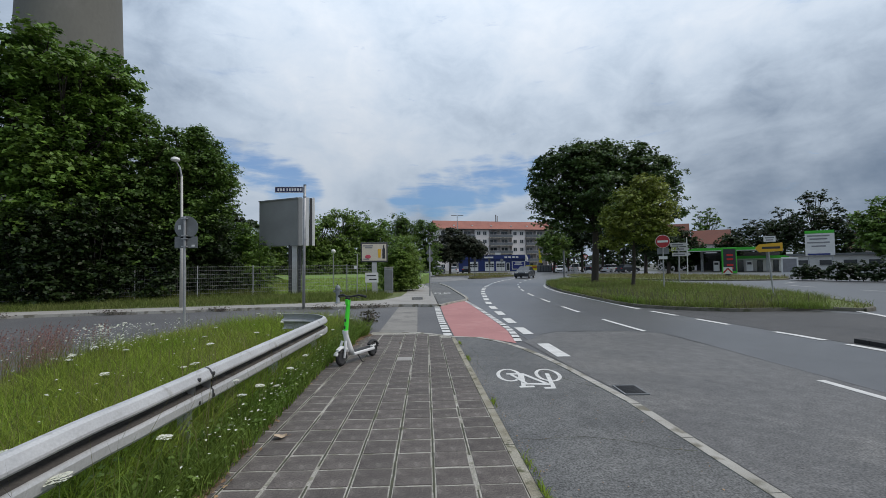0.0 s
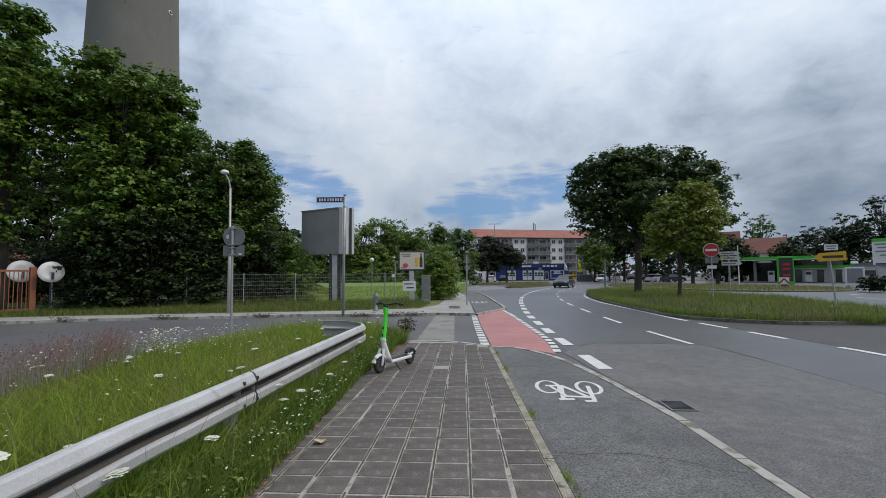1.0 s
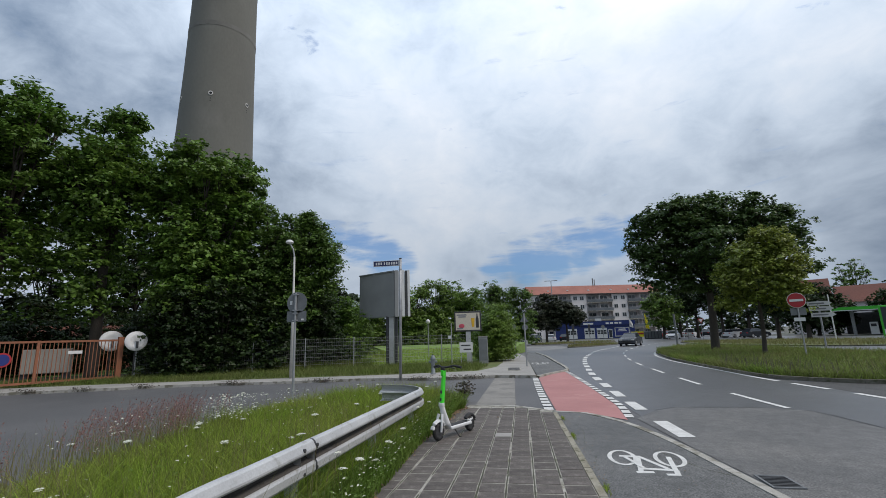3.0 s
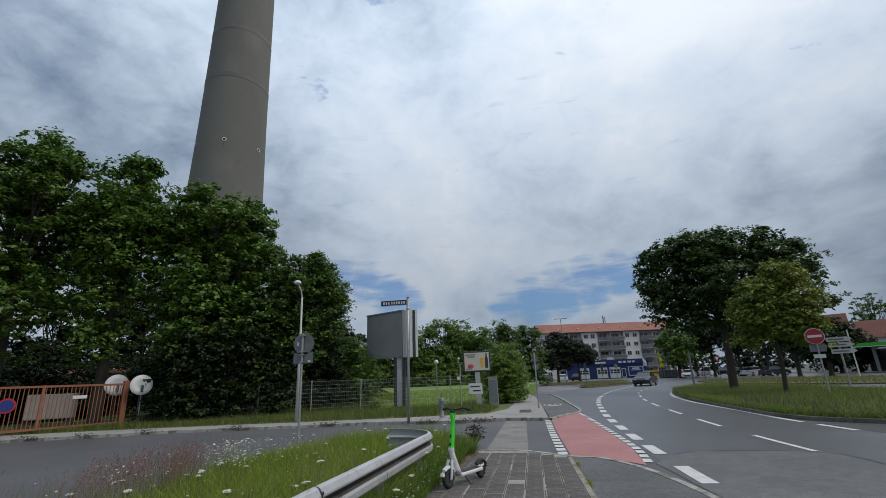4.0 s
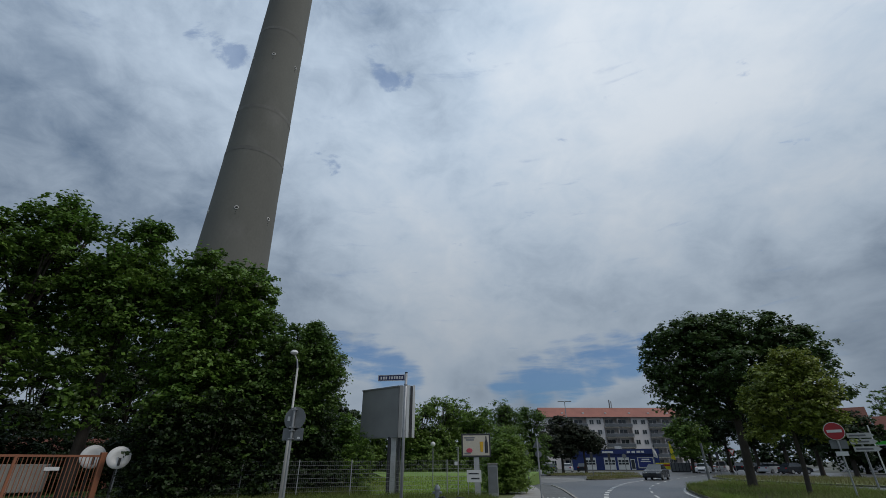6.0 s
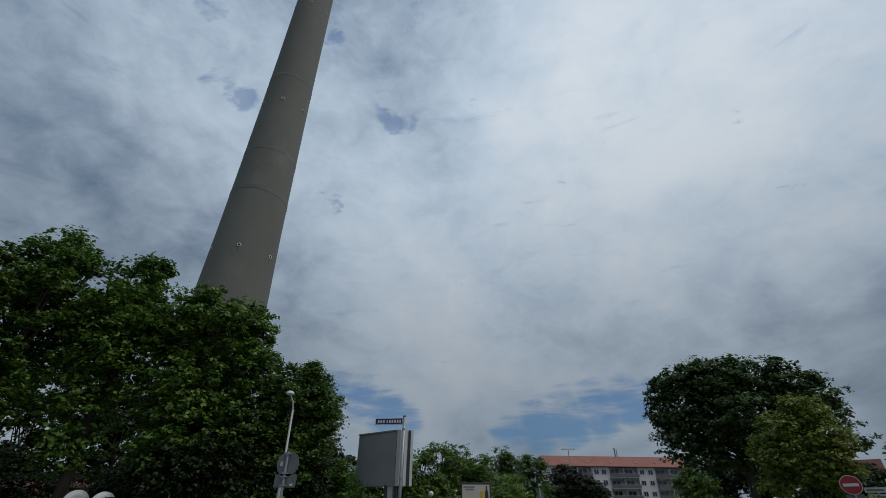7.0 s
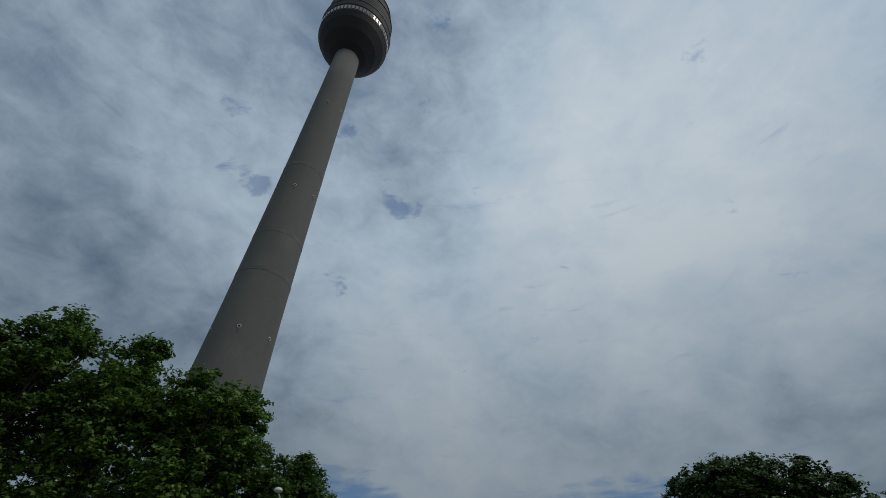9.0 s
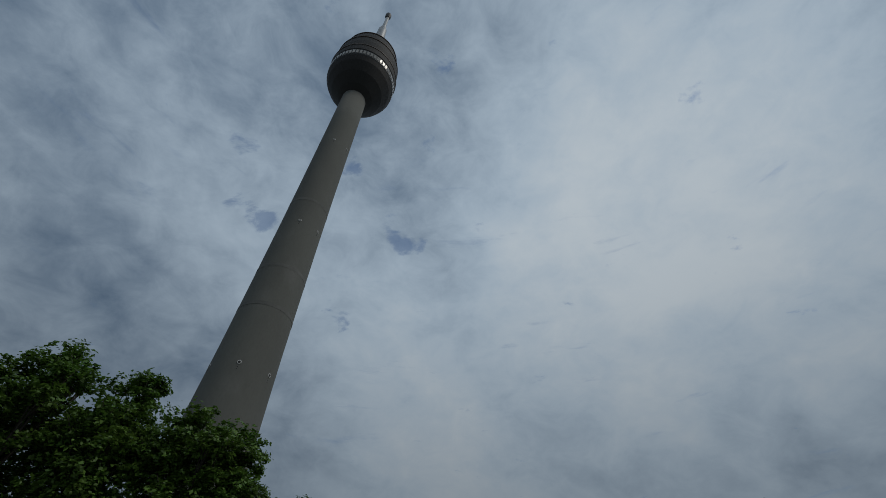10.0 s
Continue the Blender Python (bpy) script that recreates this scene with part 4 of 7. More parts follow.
G1 = "tall trees behind the fence"
place_tree("plane_tree", -66, 31, 23.4, 1.6, 9.0, M["leaf_plane"], "large dense green plane tree behind a fence", 1, clumps=620, per=72, clump_r=0.80, leaf_size=0.225, trunk_r=0.32, group=G1)
place_tree("plane_tree", -54.4, 32, 24.2, 2.2, 6.2, M["leaf_plane"], "tall green plane tree with an uneven top", 2, clumps=430, per=70, clump_r=0.78, leaf_size=0.225, trunk_r=0.3, group=G1, n=11)
place_tree("plane_tree", -46.6, 30.5, 23.8, 2.2, 5.4, M["leaf_plane"], "tall green plane tree above an orange gate", 3, clumps=440, per=70, clump_r=0.74, leaf_size=0.225, trunk_r=0.28, group=G1, n=11)
place_tree("plane_tree", -37.6, 29, 22.5, 1.0, 6.3, M["leaf_plane"], "broad dense green plane tree before a tower", 4, extra=((1.5, 12.0, 1.5), (-1.7, 11.6, 1.5), (2.6, 10.6, 1.2), (-3.0, 11.0, 1.2), (3.3, 9.2, 1.0)), clumps=760, per=70, clump_r=0.72, leaf_size=0.225, trunk_r=0.28, group=G1, n=12)
place_tree("hornbeam_tree", -27.0, 28.5, 15.6, 0.8, 5.0, M["leaf_mid"], "mid green hornbeam with layered drooping branches", 5, clumps=900, per=56, clump_r=0.60, leaf_size=0.15, trunk_r=0.18, group=G1, n=11)
place_tree("hornbeam_tree", -30.6, 28.5, 16.2, 0.3, 4.4, M["leaf_mid"], "mid green hornbeam filling the fence line", 6, clumps=560, per=52, clump_r=0.6, leaf_size=0.18, trunk_r=0.16, group=G1)
# shrubs left of -22 degrees wear dark leaves with the tree shade painted in
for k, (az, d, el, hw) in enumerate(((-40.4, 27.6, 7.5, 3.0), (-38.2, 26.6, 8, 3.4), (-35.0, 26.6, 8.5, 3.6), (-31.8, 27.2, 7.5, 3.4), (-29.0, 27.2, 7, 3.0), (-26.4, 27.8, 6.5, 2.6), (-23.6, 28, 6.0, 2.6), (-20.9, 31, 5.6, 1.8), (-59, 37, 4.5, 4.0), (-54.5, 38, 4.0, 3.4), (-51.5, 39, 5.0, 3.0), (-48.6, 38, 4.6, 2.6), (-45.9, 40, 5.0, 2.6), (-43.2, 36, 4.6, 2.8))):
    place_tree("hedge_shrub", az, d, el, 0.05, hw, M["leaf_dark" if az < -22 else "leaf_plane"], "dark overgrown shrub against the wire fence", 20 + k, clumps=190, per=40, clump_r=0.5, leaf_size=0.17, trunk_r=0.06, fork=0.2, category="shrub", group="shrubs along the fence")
G2 = "trees beyond the lawn"
for k, (az, d, el, hw, leaf) in enumerate(((-17.5, 50, 6.2, 3.4, "leaf_bright"), (-12.4, 50, 6.4, 3.0, "leaf_bright"), (-9.4, 52, 7.5, 2.8, "leaf_bright"), (-5.8, 56, 6.8, 2.6, "leaf_plane"),
                                           (-2.2, 66, 6.7, 2.6, "leaf_mid"), (1.3, 70, 6.0, 2.2, "leaf_mid"))):
    place_tree("deciduous_tree", az, d, el, 0.1, hw, M[leaf], "green rounded tree beyond the lawn", 40 + k, clumps=480, per=48, clump_r=0.75, leaf_size=0.22, trunk_r=0.2, group=G2)
place_tree("field_shrub", -19.2, 29.0, 3.8, 0.05, 2.2, M["leaf_bush"], "bright green climbing shrub on the fence", 61, clumps=120, per=40, clump_r=0.35, leaf_size=0.13, trunk_r=0.05, fork=0.2, category="shrub")
place_tree("roadside_bush", -2.0, 28.4, 4.2, 0.05, 2.9, M["leaf_bush"], "fresh green dense bush beside the sidewalk", 62, clumps=1100, per=50, clump_r=0.32, leaf_size=0.08, trunk_r=0.06, fork=0.2, n=10, category="bush")
tree("pine_tree", (6.6, 84.5, 0), 9.2, [(-1.2, 0, 5.6, 2.4, 2.4, 2.2), (0.5, 0.3, 7.6, 1.8, 1.8, 1.6), (1.6, 0.2, 4.8, 2.3, 2.2, 1.7), (-2.4, 0, 4.2, 1.6, 1.6, 1.2), (0.2, 0, 3.6, 2.6, 2.2, 1.3)], M["leaf_pine"], "dark brownish green spreading pine before a shop", 0.22, 0.3, 620, 42, 0.7, 0.26)
tree("pine_tree", (10.3, 84.4, 0), 8.0, [(0, 0, 5.6, 2.4, 2.2, 1.7), (1.5, 0, 4.6, 2.0, 2.0, 1.5), (-1.2, 0.3, 6.6, 1.6, 1.6, 1.1)], M["leaf_pine"], "dark spreading pine beside a blue shop", 0.22, 0.3, 520, 42, 0.7, 0.26)

# the two trees on the island
tree("oak_tree", (14.6, 35.0, 0.08), 11.8, [(0.3, -0.4, 8.0, 3.0, 3.0, 2.6), (-3.0, 1.0, 8.6, 1.7, 1.7, 1.5), (-3.0, 1.0, 9.9, 1.5, 1.5, 1.2), (3.7, -2.0, 9.3, 1.2, 1.2, 0.9), (-0.2, 0, 10.9, 1.5, 1.5, 0.9), (-1.6, 0.6, 11.0, 0.5, 0.5, 0.6), (0.9, -0.3, 11.2, 0.5, 0.5, 0.6), (3.1, -1.6, 10.6, 0.5, 0.5, 0.7), (-3.7, 1.3, 10.2, 0.5, 0.5, 0.6), (4.6, -2.5, 9.4, 0.5, 0.5, 0.6), (-4.2, 1.5, 9.4, 0.5, 0.5, 0.6), (-4.2, 1.5, 7.9, 0.5, 0.5, 0.6), (-1.8, 0.6, 10.5, 1.3, 1.3, 1.0), (2.2, -1.1, 10.0, 1.4, 1.4, 0.9), (-3.2, 1.2, 7.6, 1.3, 1.3, 1.3), (4.6, -2.4, 8.4, 1.3, 1.3, 1.1), (-2.9, 0.9, 6.6, 1.6, 1.6, 1.2), (-1.0, 0.2, 10.2, 1.8, 1.8, 1.4), (1.6, -0.9, 10.0, 1.9, 1.9, 1.3), (3.6, -2.0, 9.2, 1.7, 1.7, 1.4),
     (4.6, -2.6, 7.2, 1.3, 1.3, 1.1), (2.8, -1.4, 6.3, 1.8, 1.8, 1.4), (-0.6, 1.8, 7.0, 2.0, 2.0, 1.6), (0.6, -2.2, 7.0, 2.0, 2.0, 1.8), (5.3, -2.9, 5.6, 0.8, 0.8, 0.5), (-3.3, 1.2, 5.5, 1.2, 1.2, 0.8), (-0.6, 0.1, 5.2, 1.5, 1.5, 1.0), (-2.0, 0.6, 5.2, 1.4, 1.4, 1.0), (1.5, -0.6, 4.9, 1.5, 1.5, 0.9), (3.4, -1.8, 5.4, 1.3, 1.3, 0.9), (0.3, 0.5, 9.2, 2.4, 2.4, 1.6)],
     M["leaf_oak"], "broad dark green oak with a stout trunk on the island", 0.28, 0.36, 1450, 48, 0.60, 0.2, (0.3, -0.1))
tree("linden_tree", (13.9, 27.3, 0.08), 7.4, [(0.5, -0.2, 4.6, 1.6, 1.6, 2.0), (1.0, -0.4, 6.4, 0.95, 0.95, 0.95), (-0.9, 0.4, 4.5, 0.8, 0.8, 0.9), (-1.0, 0.5, 3.2, 0.75, 0.75, 0.75), (1.6, -0.8, 5.2, 0.85, 0.85, 1.0), (1.5, -0.7, 3.5, 0.9, 0.9, 1.0), (0.2, -0.1, 5.7, 0.9, 0.9, 0.8)],
     M["leaf_young"], "young yellowish green linden with a slim trunk", 0.115, 0.35, 620, 46, 0.44, 0.14, (0.2, -0.1))

# far trees round the junction and the filling station
G3 = "far trees across the junction"
for k, (az, d, el, low, hw, leaf) in enumerate(((17.8, 92, 4.6, 1.0, 1.9, "leaf_bright"), (19.5, 105, 4.4, 1.5, 2.0, "leaf_plane"), (21.2, 96, 5.6, 2.2, 2.2, "leaf_dark"), (23.6, 92, 6.2, 2.2, 2.4, "leaf_dark"), (26.0, 90, 6.0, 2.0, 2.4, "leaf_dark"), (28.4, 75, 5.6, 1.8, 2.3, "leaf_dark"),
                                                (30.8, 72, 3.8, 1.4, 2.2, "leaf_dark"), (33.0, 95, 3.0, 0.5, 1.6, "leaf_dark"), (31.6, 92, 4.3, 0.4, 2.0, "leaf_dark"), (37.0, 100, 3.0, 0.4, 1.5, "leaf_dark"), (36.4, 120, 3.6, 0.5, 2.4, "leaf_dark"), (39.4, 118, 4.4, 0.5, 2.4, "leaf_dark"), (41.6, 112, 5.2, 0.5, 2.2, "leaf_dark"),
                                                (44.0, 108, 6.6, 0.5, 2.5, "leaf_dark"), (46.4, 108, 4.4, 0.5, 2.0, "leaf_dark"), (49.2, 70, 5.2, 1.5, 2.6, "leaf_plane"), (53.0, 75, 5.5, 1.0, 3.0, "leaf_dark"), (57.5, 85, 5.0, 1.0, 3.4, "leaf_dark"))):
    place_tree("deciduous_tree", az, d, el, low, hw, M[leaf], "dark green tree far across the junction", 80 + k, clumps=240, per=34, clump_r=0.9, leaf_size=0.36, trunk_r=0.25, group=G3)
place_tree("birch_tree", 34.8, 125, 6.3, 5.0, 1.6, M["leaf_plane"], "airy tall birch behind red roofs", 99, clumps=70, per=36, clump_r=0.85, leaf_size=0.4, trunk_r=0.2)
# the dark leaf colour of this row stands in for shade behind the yard
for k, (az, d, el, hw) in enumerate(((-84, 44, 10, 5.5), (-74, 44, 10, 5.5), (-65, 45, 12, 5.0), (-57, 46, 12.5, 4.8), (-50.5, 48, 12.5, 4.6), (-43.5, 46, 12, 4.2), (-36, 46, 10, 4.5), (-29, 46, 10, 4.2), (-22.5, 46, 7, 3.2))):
    place_tree("understorey_tree", az, d, el, 0.2, hw, M["leaf_dark"], "dense tree behind the yard, its shade painted into dark leaves", 120 + k, clumps=420, per=34, clump_r=0.8, leaf_size=0.34, trunk_r=0.18, fork=0.25, group="dark trees behind the yard")


def far_woods():
    """A belt of woods and gardens far behind everything."""
    lobes = []
    r = random.Random(9)
    for az in np.arange(-95, 100, 1.5):
        d = r.uniform(185, 240)
        x, y = at_angle(az, d)
        h = r.uniform(5.0, 9.0)
        lobes.append((x, y, h * 0.5, 4.5, 4.5, h * 0.55))
    p, nr = crown_points(lobes, 6500, 18, 1.6)
    tagged(leaf_mesh("far_woods", p, nr, 1.1, M["leaf_dark"], None), "dark belt of far trees along the horizon", "woods", kind="stuff")


far_woods()


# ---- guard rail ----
M["groove_dark"] = material("dark_groove_lining", (0.055, 0.050, 0.046), 0.95, (0.085, 0.078, 0.07), 3.0, 0.9, 60, 0.25, patch=(0.16, 0.155, 0.15), patch_at=(0.6, 0.75), patch_scale=2.5)
def guard_rail():
    e = thing("guard_rail", (0, 0, 0.0), 0, "weathered galvanised steel guard rail standing in tall grass", "guard rail")
    line = spline([(-2.13, -8), (-2.13, -2), (-2.10, 2.3), (-2.03, 3.4), (-1.92, 4.9), (-1.74, 7.6), (-1.71, 8.15), (-1.80, 8.5), (-2.12, 8.86), (-2.7, 9.0)], 0.012)
    prof = [(0.0, 0.735), (0.026, 0.731), (0.048, 0.716), (0.078, 0.662), (0.080, 0.646), (0.070, 0.632), (-0.022, 0.612), (-0.03, 0.590), (-0.022, 0.568), (0.070, 0.540), (0.080, 0.522), (0.080, 0.462), (0.066, 0.442), (0.03, 0.430), (0.0, 0.425)]
    loop = prof + [(u - 0.006, z + (0.004 if z < 0.58 else -0.004)) for u, z in prof[::-1]]
    cut = start_at(line, 4.13)

    def beam(lo, hi, shift):
        pts, run = [], 0.0
        for p, q in zip(line, line[1:]):
            d = (Vector(q) - Vector(p)).length
            if lo <= run <= hi:
                u = (Vector(q) - Vector(p)) / d
                pts.append((p[0], p[1], u.y, -u.x))
            run += d
        bm = bmesh.new()
        rings = [[bm.verts.new((x + nx * (u + shift), y + ny * (u + shift), z)) for u, z in loop] for x, y, nx, ny in pts]
        n = len(loop)
        for r, s in zip(rings, rings[1:]):
            for k in range(n):
                bm.faces.new((r[k], s[k], s[(k + 1) % n], r[(k + 1) % n]))
        bm.faces.new(rings[0])
        bm.faces.new(rings[-1][::-1])
        bmesh.ops.recalc_face_normals(bm, faces=bm.faces)
        return bm

    # a dark strip that follows the groove between the two ridges
    def grime(lo, hi, shift):
        pts, run = [], 0.0
        for p, q in zip(line, line[1:]):
            d = (Vector(q) - Vector(p)).length
            if lo <= run <= hi:
                u = (Vector(q) - Vector(p)) / d
                pts.append((p[0], p[1], u.y, -u.x))
            run += d
        bm = bmesh.new()
        rows = [[bm.verts.new((x + nx * (u + shift), y + ny * (u + shift), z)) for u, z in ((-0.0185, 0.6105), (-0.0265, 0.590), (-0.0185, 0.5695), (0.055, 0.5475))] for x, y, nx, ny in pts]
        for r, s in zip(rows, rows[1:]):
            for k in range(3):
                bm.faces.new((r[k], s[k], s[k + 1], r[k + 1]))
        return bm

    b1 = part("beam", beam(0, cut + 0.1, 0.0), M["steel"], e)
    part("lap_seam", beam(cut + 0.10, cut + 0.135, -0.0035), M["dark_metal"], b1, "dark gap where the rail sections overlap")
    part("beam", beam(cut - 0.15, 99, -0.007), M["steel"], e)
    part("grime", grime(0, cut + 0.1, 0.0), M["groove_dark"], e, "dark grey lining in the groove")
    part("grime", grime(cut + 0.15, 99, -0.007), M["groove_dark"], e, "dark grey lining in the groove")
    for z in (0.675, 0.475):
        for dy in (-0.12, 0.12):
            part("bolt", disc((-1.902 - 0.012 * (dy < 0), 4.13 + dy, z), 0.017, 0.03, "X", 8), M["dark_metal"], b1)
    for y in (-6, -4, -2, 0, 2.1, 4.1, 6.1, 7.9):
        x = -2.13 if y < 2 else -1.76 - 0.070 * (7.54 - y)
        bm = bmesh.new()
        box(bm, (x - 0.09, y, 0.30), (0.10, 0.012, 0.72))
        box(bm, (x - 0.135, y + 0.03, 0.30), (0.010, 0.06, 0.72))
        box(bm, (x - 0.045, y + 0.03, 0.30), (0.010, 0.06, 0.72))
        part("post", bm, M["steel"], e)
    return e


guard_rail()


# ---- kick scooter ----
def scooter():
    e = thing("electric_scooter", (-1.02, 7.78, 0.017), 240.5, "white and bright green electric kick scooter parked on paving", "scooter")
    for name, x, r in (("front_wheel", 0.45, 0.135), ("rear_wheel", -0.43, 0.125)):
        w = part(name, disc((x, 0, r), r * 0.62, 0.05, "Y"), M["dark_metal"], e)
        bm = bmesh.new()
        tube(bm, [(x + (r - 0.032) * math.cos(a), 0, r + (r - 0.032) * math.sin(a)) for a in [2 * math.pi * k / 24 for k in range(25)]], [0.033] * 25, 8, cap=False)
        part("tyre", bm, M["black"], w, smooth=True)
    bm = bmesh.new()
    box(bm, (-0.10, 0, 0.155), (0.60, 0.155, 0.055), bevel=0.018)
    part("deck", bm, M["scooter_white"], e)
    part("deck_grip", boxed((-0.10, 0, 0.186), (0.50, 0.12, 0.008)), M["black"], e)
    bm = bmesh.new()
    tube(bm, [(0.19, 0, 0.17), (0.24, 0, 0.26), (0.33, 0, 0.46), (0.355, 0, 0.56)], [0.055, 0.055, 0.045, 0.040], 12)
    part("neck", bm, M["scooter_white"], e, smooth=True)
    bm = bmesh.new()
    tube(bm, [(-0.34, 0, 0.165), (-0.44, 0.0, 0.20), (-0.50, 0, 0.205)], [0.045, 0.04, 0.03], 10)
    part("rear_arm", bm, M["scooter_white"], e, smooth=True)
    for y in (-0.055, 0.055):
        part("fork_leg", tubed([(0.45, y, 0.135), (0.42, y, 0.28), (0.385, y * 0.6, 0.40)], [0.018, 0.022, 0.024], 8), M["scooter_white"], e)
    bm = bmesh.new()
    tube(bm, [(0.45 + 0.165 * math.cos(a), 0, 0.135 + 0.165 * math.sin(a)) for a in [radians(20 + 16 * k) for k in range(9)]], [0.028] * 9, 6)
    bm.transform(Matrix.Diagonal((1, 1.5, 1, 1)))
    part("front_fender", bm, M["scooter_white"], e)
    bm = bmesh.new()
    tube(bm, [(-0.43 + 0.155 * math.cos(a), 0, 0.125 + 0.155 * math.sin(a)) for a in [radians(40 + 16 * k) for k in range(9)]], [0.026] * 9, 6)
    bm.transform(Matrix.Diagonal((1, 1.6, 1, 1)))
    part("rear_fender", bm, M["black"], e)
    part("stem", tubed([(0.345, 0, 0.53), (0.30, 0, 0.80), (0.255, 0, 1.08)], [0.040, 0.037, 0.034], 12), M["green"], e, "bright green stem")
    part("clamp", disc((0.35, 0, 0.545), 0.05, 0.05, "Z", 14), M["scooter_white"], e)
    part("phone_holder", boxed((0.295, 0, 1.04), (0.05, 0.06, 0.10), bevel=0.012), M["green"], e)
    bar = part("handlebar", tubed([(0.16, -0.27, 1.13), (0.20, -0.16, 1.155), (0.25, -0.05, 1.13), (0.25, 0.05, 1.13), (0.20, 0.16, 1.155), (0.16, 0.27, 1.13)], 0.017, 8), M["black"], e)
    for y in (-1, 1):
        part("grip", tubed([(0.18, y * 0.19, 1.148), (0.155, y * 0.29, 1.125)], 0.022, 8), M["black"], bar)
        part("brake_lever", tubed([(0.23, y * 0.12, 1.13), (0.24, y * 0.22, 1.11)], 0.008, 6), M["dark_metal"], bar)
    part("headlight", boxed((0.285, 0, 1.10), (0.05, 0.07, 0.05), bevel=0.01), M["black"], e)
    part("kickstand", tubed([(0.08, 0.04, 0.14), (0.06, 0.13, 0.01), (0.02, 0.15, 0.006)], 0.011, 6), M["black"], e)
    for x, z in ((0.335, 0.62), (0.315, 0.74)):
        part("badge", boxed((x + 0.035, 0, z), (0.008, 0.03, 0.05)), M["dark_metal"], e)
    return e


scooter()


# ---- posts and signs on the near side ----
def post_sign():
    e = thing("sign_post", (-5.98, 11.75, 0.02), 0, "grey steel post with round and square sign backs", "traffic sign")
    part("post", tubed([(0, 0, -0.02), (-0.02, 0, 3.0)], 0.032, 10), M["pole"], e)
    part("round_sign", disc((0.0, 0.05, 2.72), 0.30, 0.012), M["sign_back"], e, "grey back of a round sign")
    b = part("plate", boxed((0, 0.05, 2.33), (0.58, 0.012, 0.30)), M["sign_back"], e, "grey back of an oblong plate")
    for z in (2.95, 2.50, 2.42, 2.22):
        part("clamp", boxed((-0.015, -0.005, z), (0.13, 0.085, 0.03)), M["pole"], e)
    part("sticker", boxed((-0.17, 0.04, 2.72), (0.07, 0.004, 0.11)), M["white"], e, "small white sticker")
    part("sticker", boxed((0.18, 0.04, 2.24), (0.08, 0.004, 0.05)), M["white"], b, "small white sticker")


post_sign()


def street_lamp():
    e = thing("street_lamp", (-9.60, 18.60, 0.08), 0, "slim grey street lamp with a bent arm by the verge", "street lamp")
    part("mast", tubed([(0, 0, -0.03), (0, 0, 2.5), (0, 0, 2.55), (-0.03, 0, 5.4)], [0.07, 0.066, 0.052, 0.042], 12), M["white_pole"], e, smooth=True)
    part("arm", tubed([(-0.03, 0, 5.38), (-0.09, -0.02, 5.75), (-0.22, -0.06, 6.0)], [0.04, 0.035, 0.03], 8), M["pole"], e)
    bm = lathe([(0.04, 6.0), (0.14, 6.03), (0.18, 6.08), (0.15, 6.15), (0.08, 6.19)], 16)
    bm.transform(Matrix.Translation((-0.25, -0.08, 0)))
    part("lamp_head", bm, M["white"], e, "pale lamp head")


M["white_pole"] = material("pale_painted_mast", (0.46, 0.46, 0.44), 0.55, (0.38, 0.38, 0.36), 2.0, 0.9, 30, 0.1, metal=0.2)
street_lamp()


def number_sign():
    e = thing("direction_post", (-4.45, 17.7, 0.08), 0, "tall grey post with a small dark blue plate", "street sign")
    part("post", tubed([(0, 0, -0.05), (0.02, 0, 2.6), (0.05, 0, 4.85)], [0.06, 0.058, 0.055], 12), M["pole"], e, smooth=True)
    part("cap", disc((0.05, 0, 4.87), 0.062, 0.03, "Z", 12), M["dark_metal"], e)
    p = part("plate", boxed((-0.56, -0.02, 4.68), (1.12, 0.02, 0.24)), M["sign_navy"], e, "dark blue plate with white border")
    for c, s in (((-0.56, -0.034, 4.79), (1.10, 0.006, 0.016)), ((-0.56, -0.034, 4.57), (1.10, 0.006, 0.016)), ((-1.11, -0.034, 4.68), (0.016, 0.006, 0.22)), ((-0.02, -0.034, 4.68), (0.016, 0.006, 0.22))):
        part("border", boxed(c, s), M["white"], p)
    for k, w in enumerate((0.09, 0.09, 0.09, 0.07, 0.09, 0.09, 0.09, 0.09, 0.09)):
        part("bar", boxed((-0.98 + k * 0.105 + (0.03 if k > 2 else 0), -0.034, 4.68), (w * 0.72, 0.006, 0.11)), M["white"], p)
    for z in (2.7, 4.4):
        part("clamp", disc((0.04, 0, z), 0.068, 0.05, "Z", 12), M["pole"], e)


number_sign()


def hydrant():
    e = thing("fire_hydrant", (-3.4, 19.3, 0.08), 0, "grey blue cast-iron pillar hydrant on the sidewalk", "hydrant")
    part("barrel", lathe([(0.13, -0.03), (0.13, 0.04), (0.085, 0.06), (0.08, 0.42), (0.10, 0.46), (0.10, 0.60), (0.12, 0.62), (0.12, 0.66), (0.09, 0.74), (0.05, 0.80)], 18), M["hydrant"], e, smooth=True)
    for x in (-1, 1):
        part("outlet", disc((x * 0.13, 0, 0.53), 0.05, 0.10, "X", 12), M["hydrant"], e)
    part("spindle", disc((0, 0, 0.82), 0.025, 0.06, "Z", 8), M["dark_metal"], e)


hydrant()


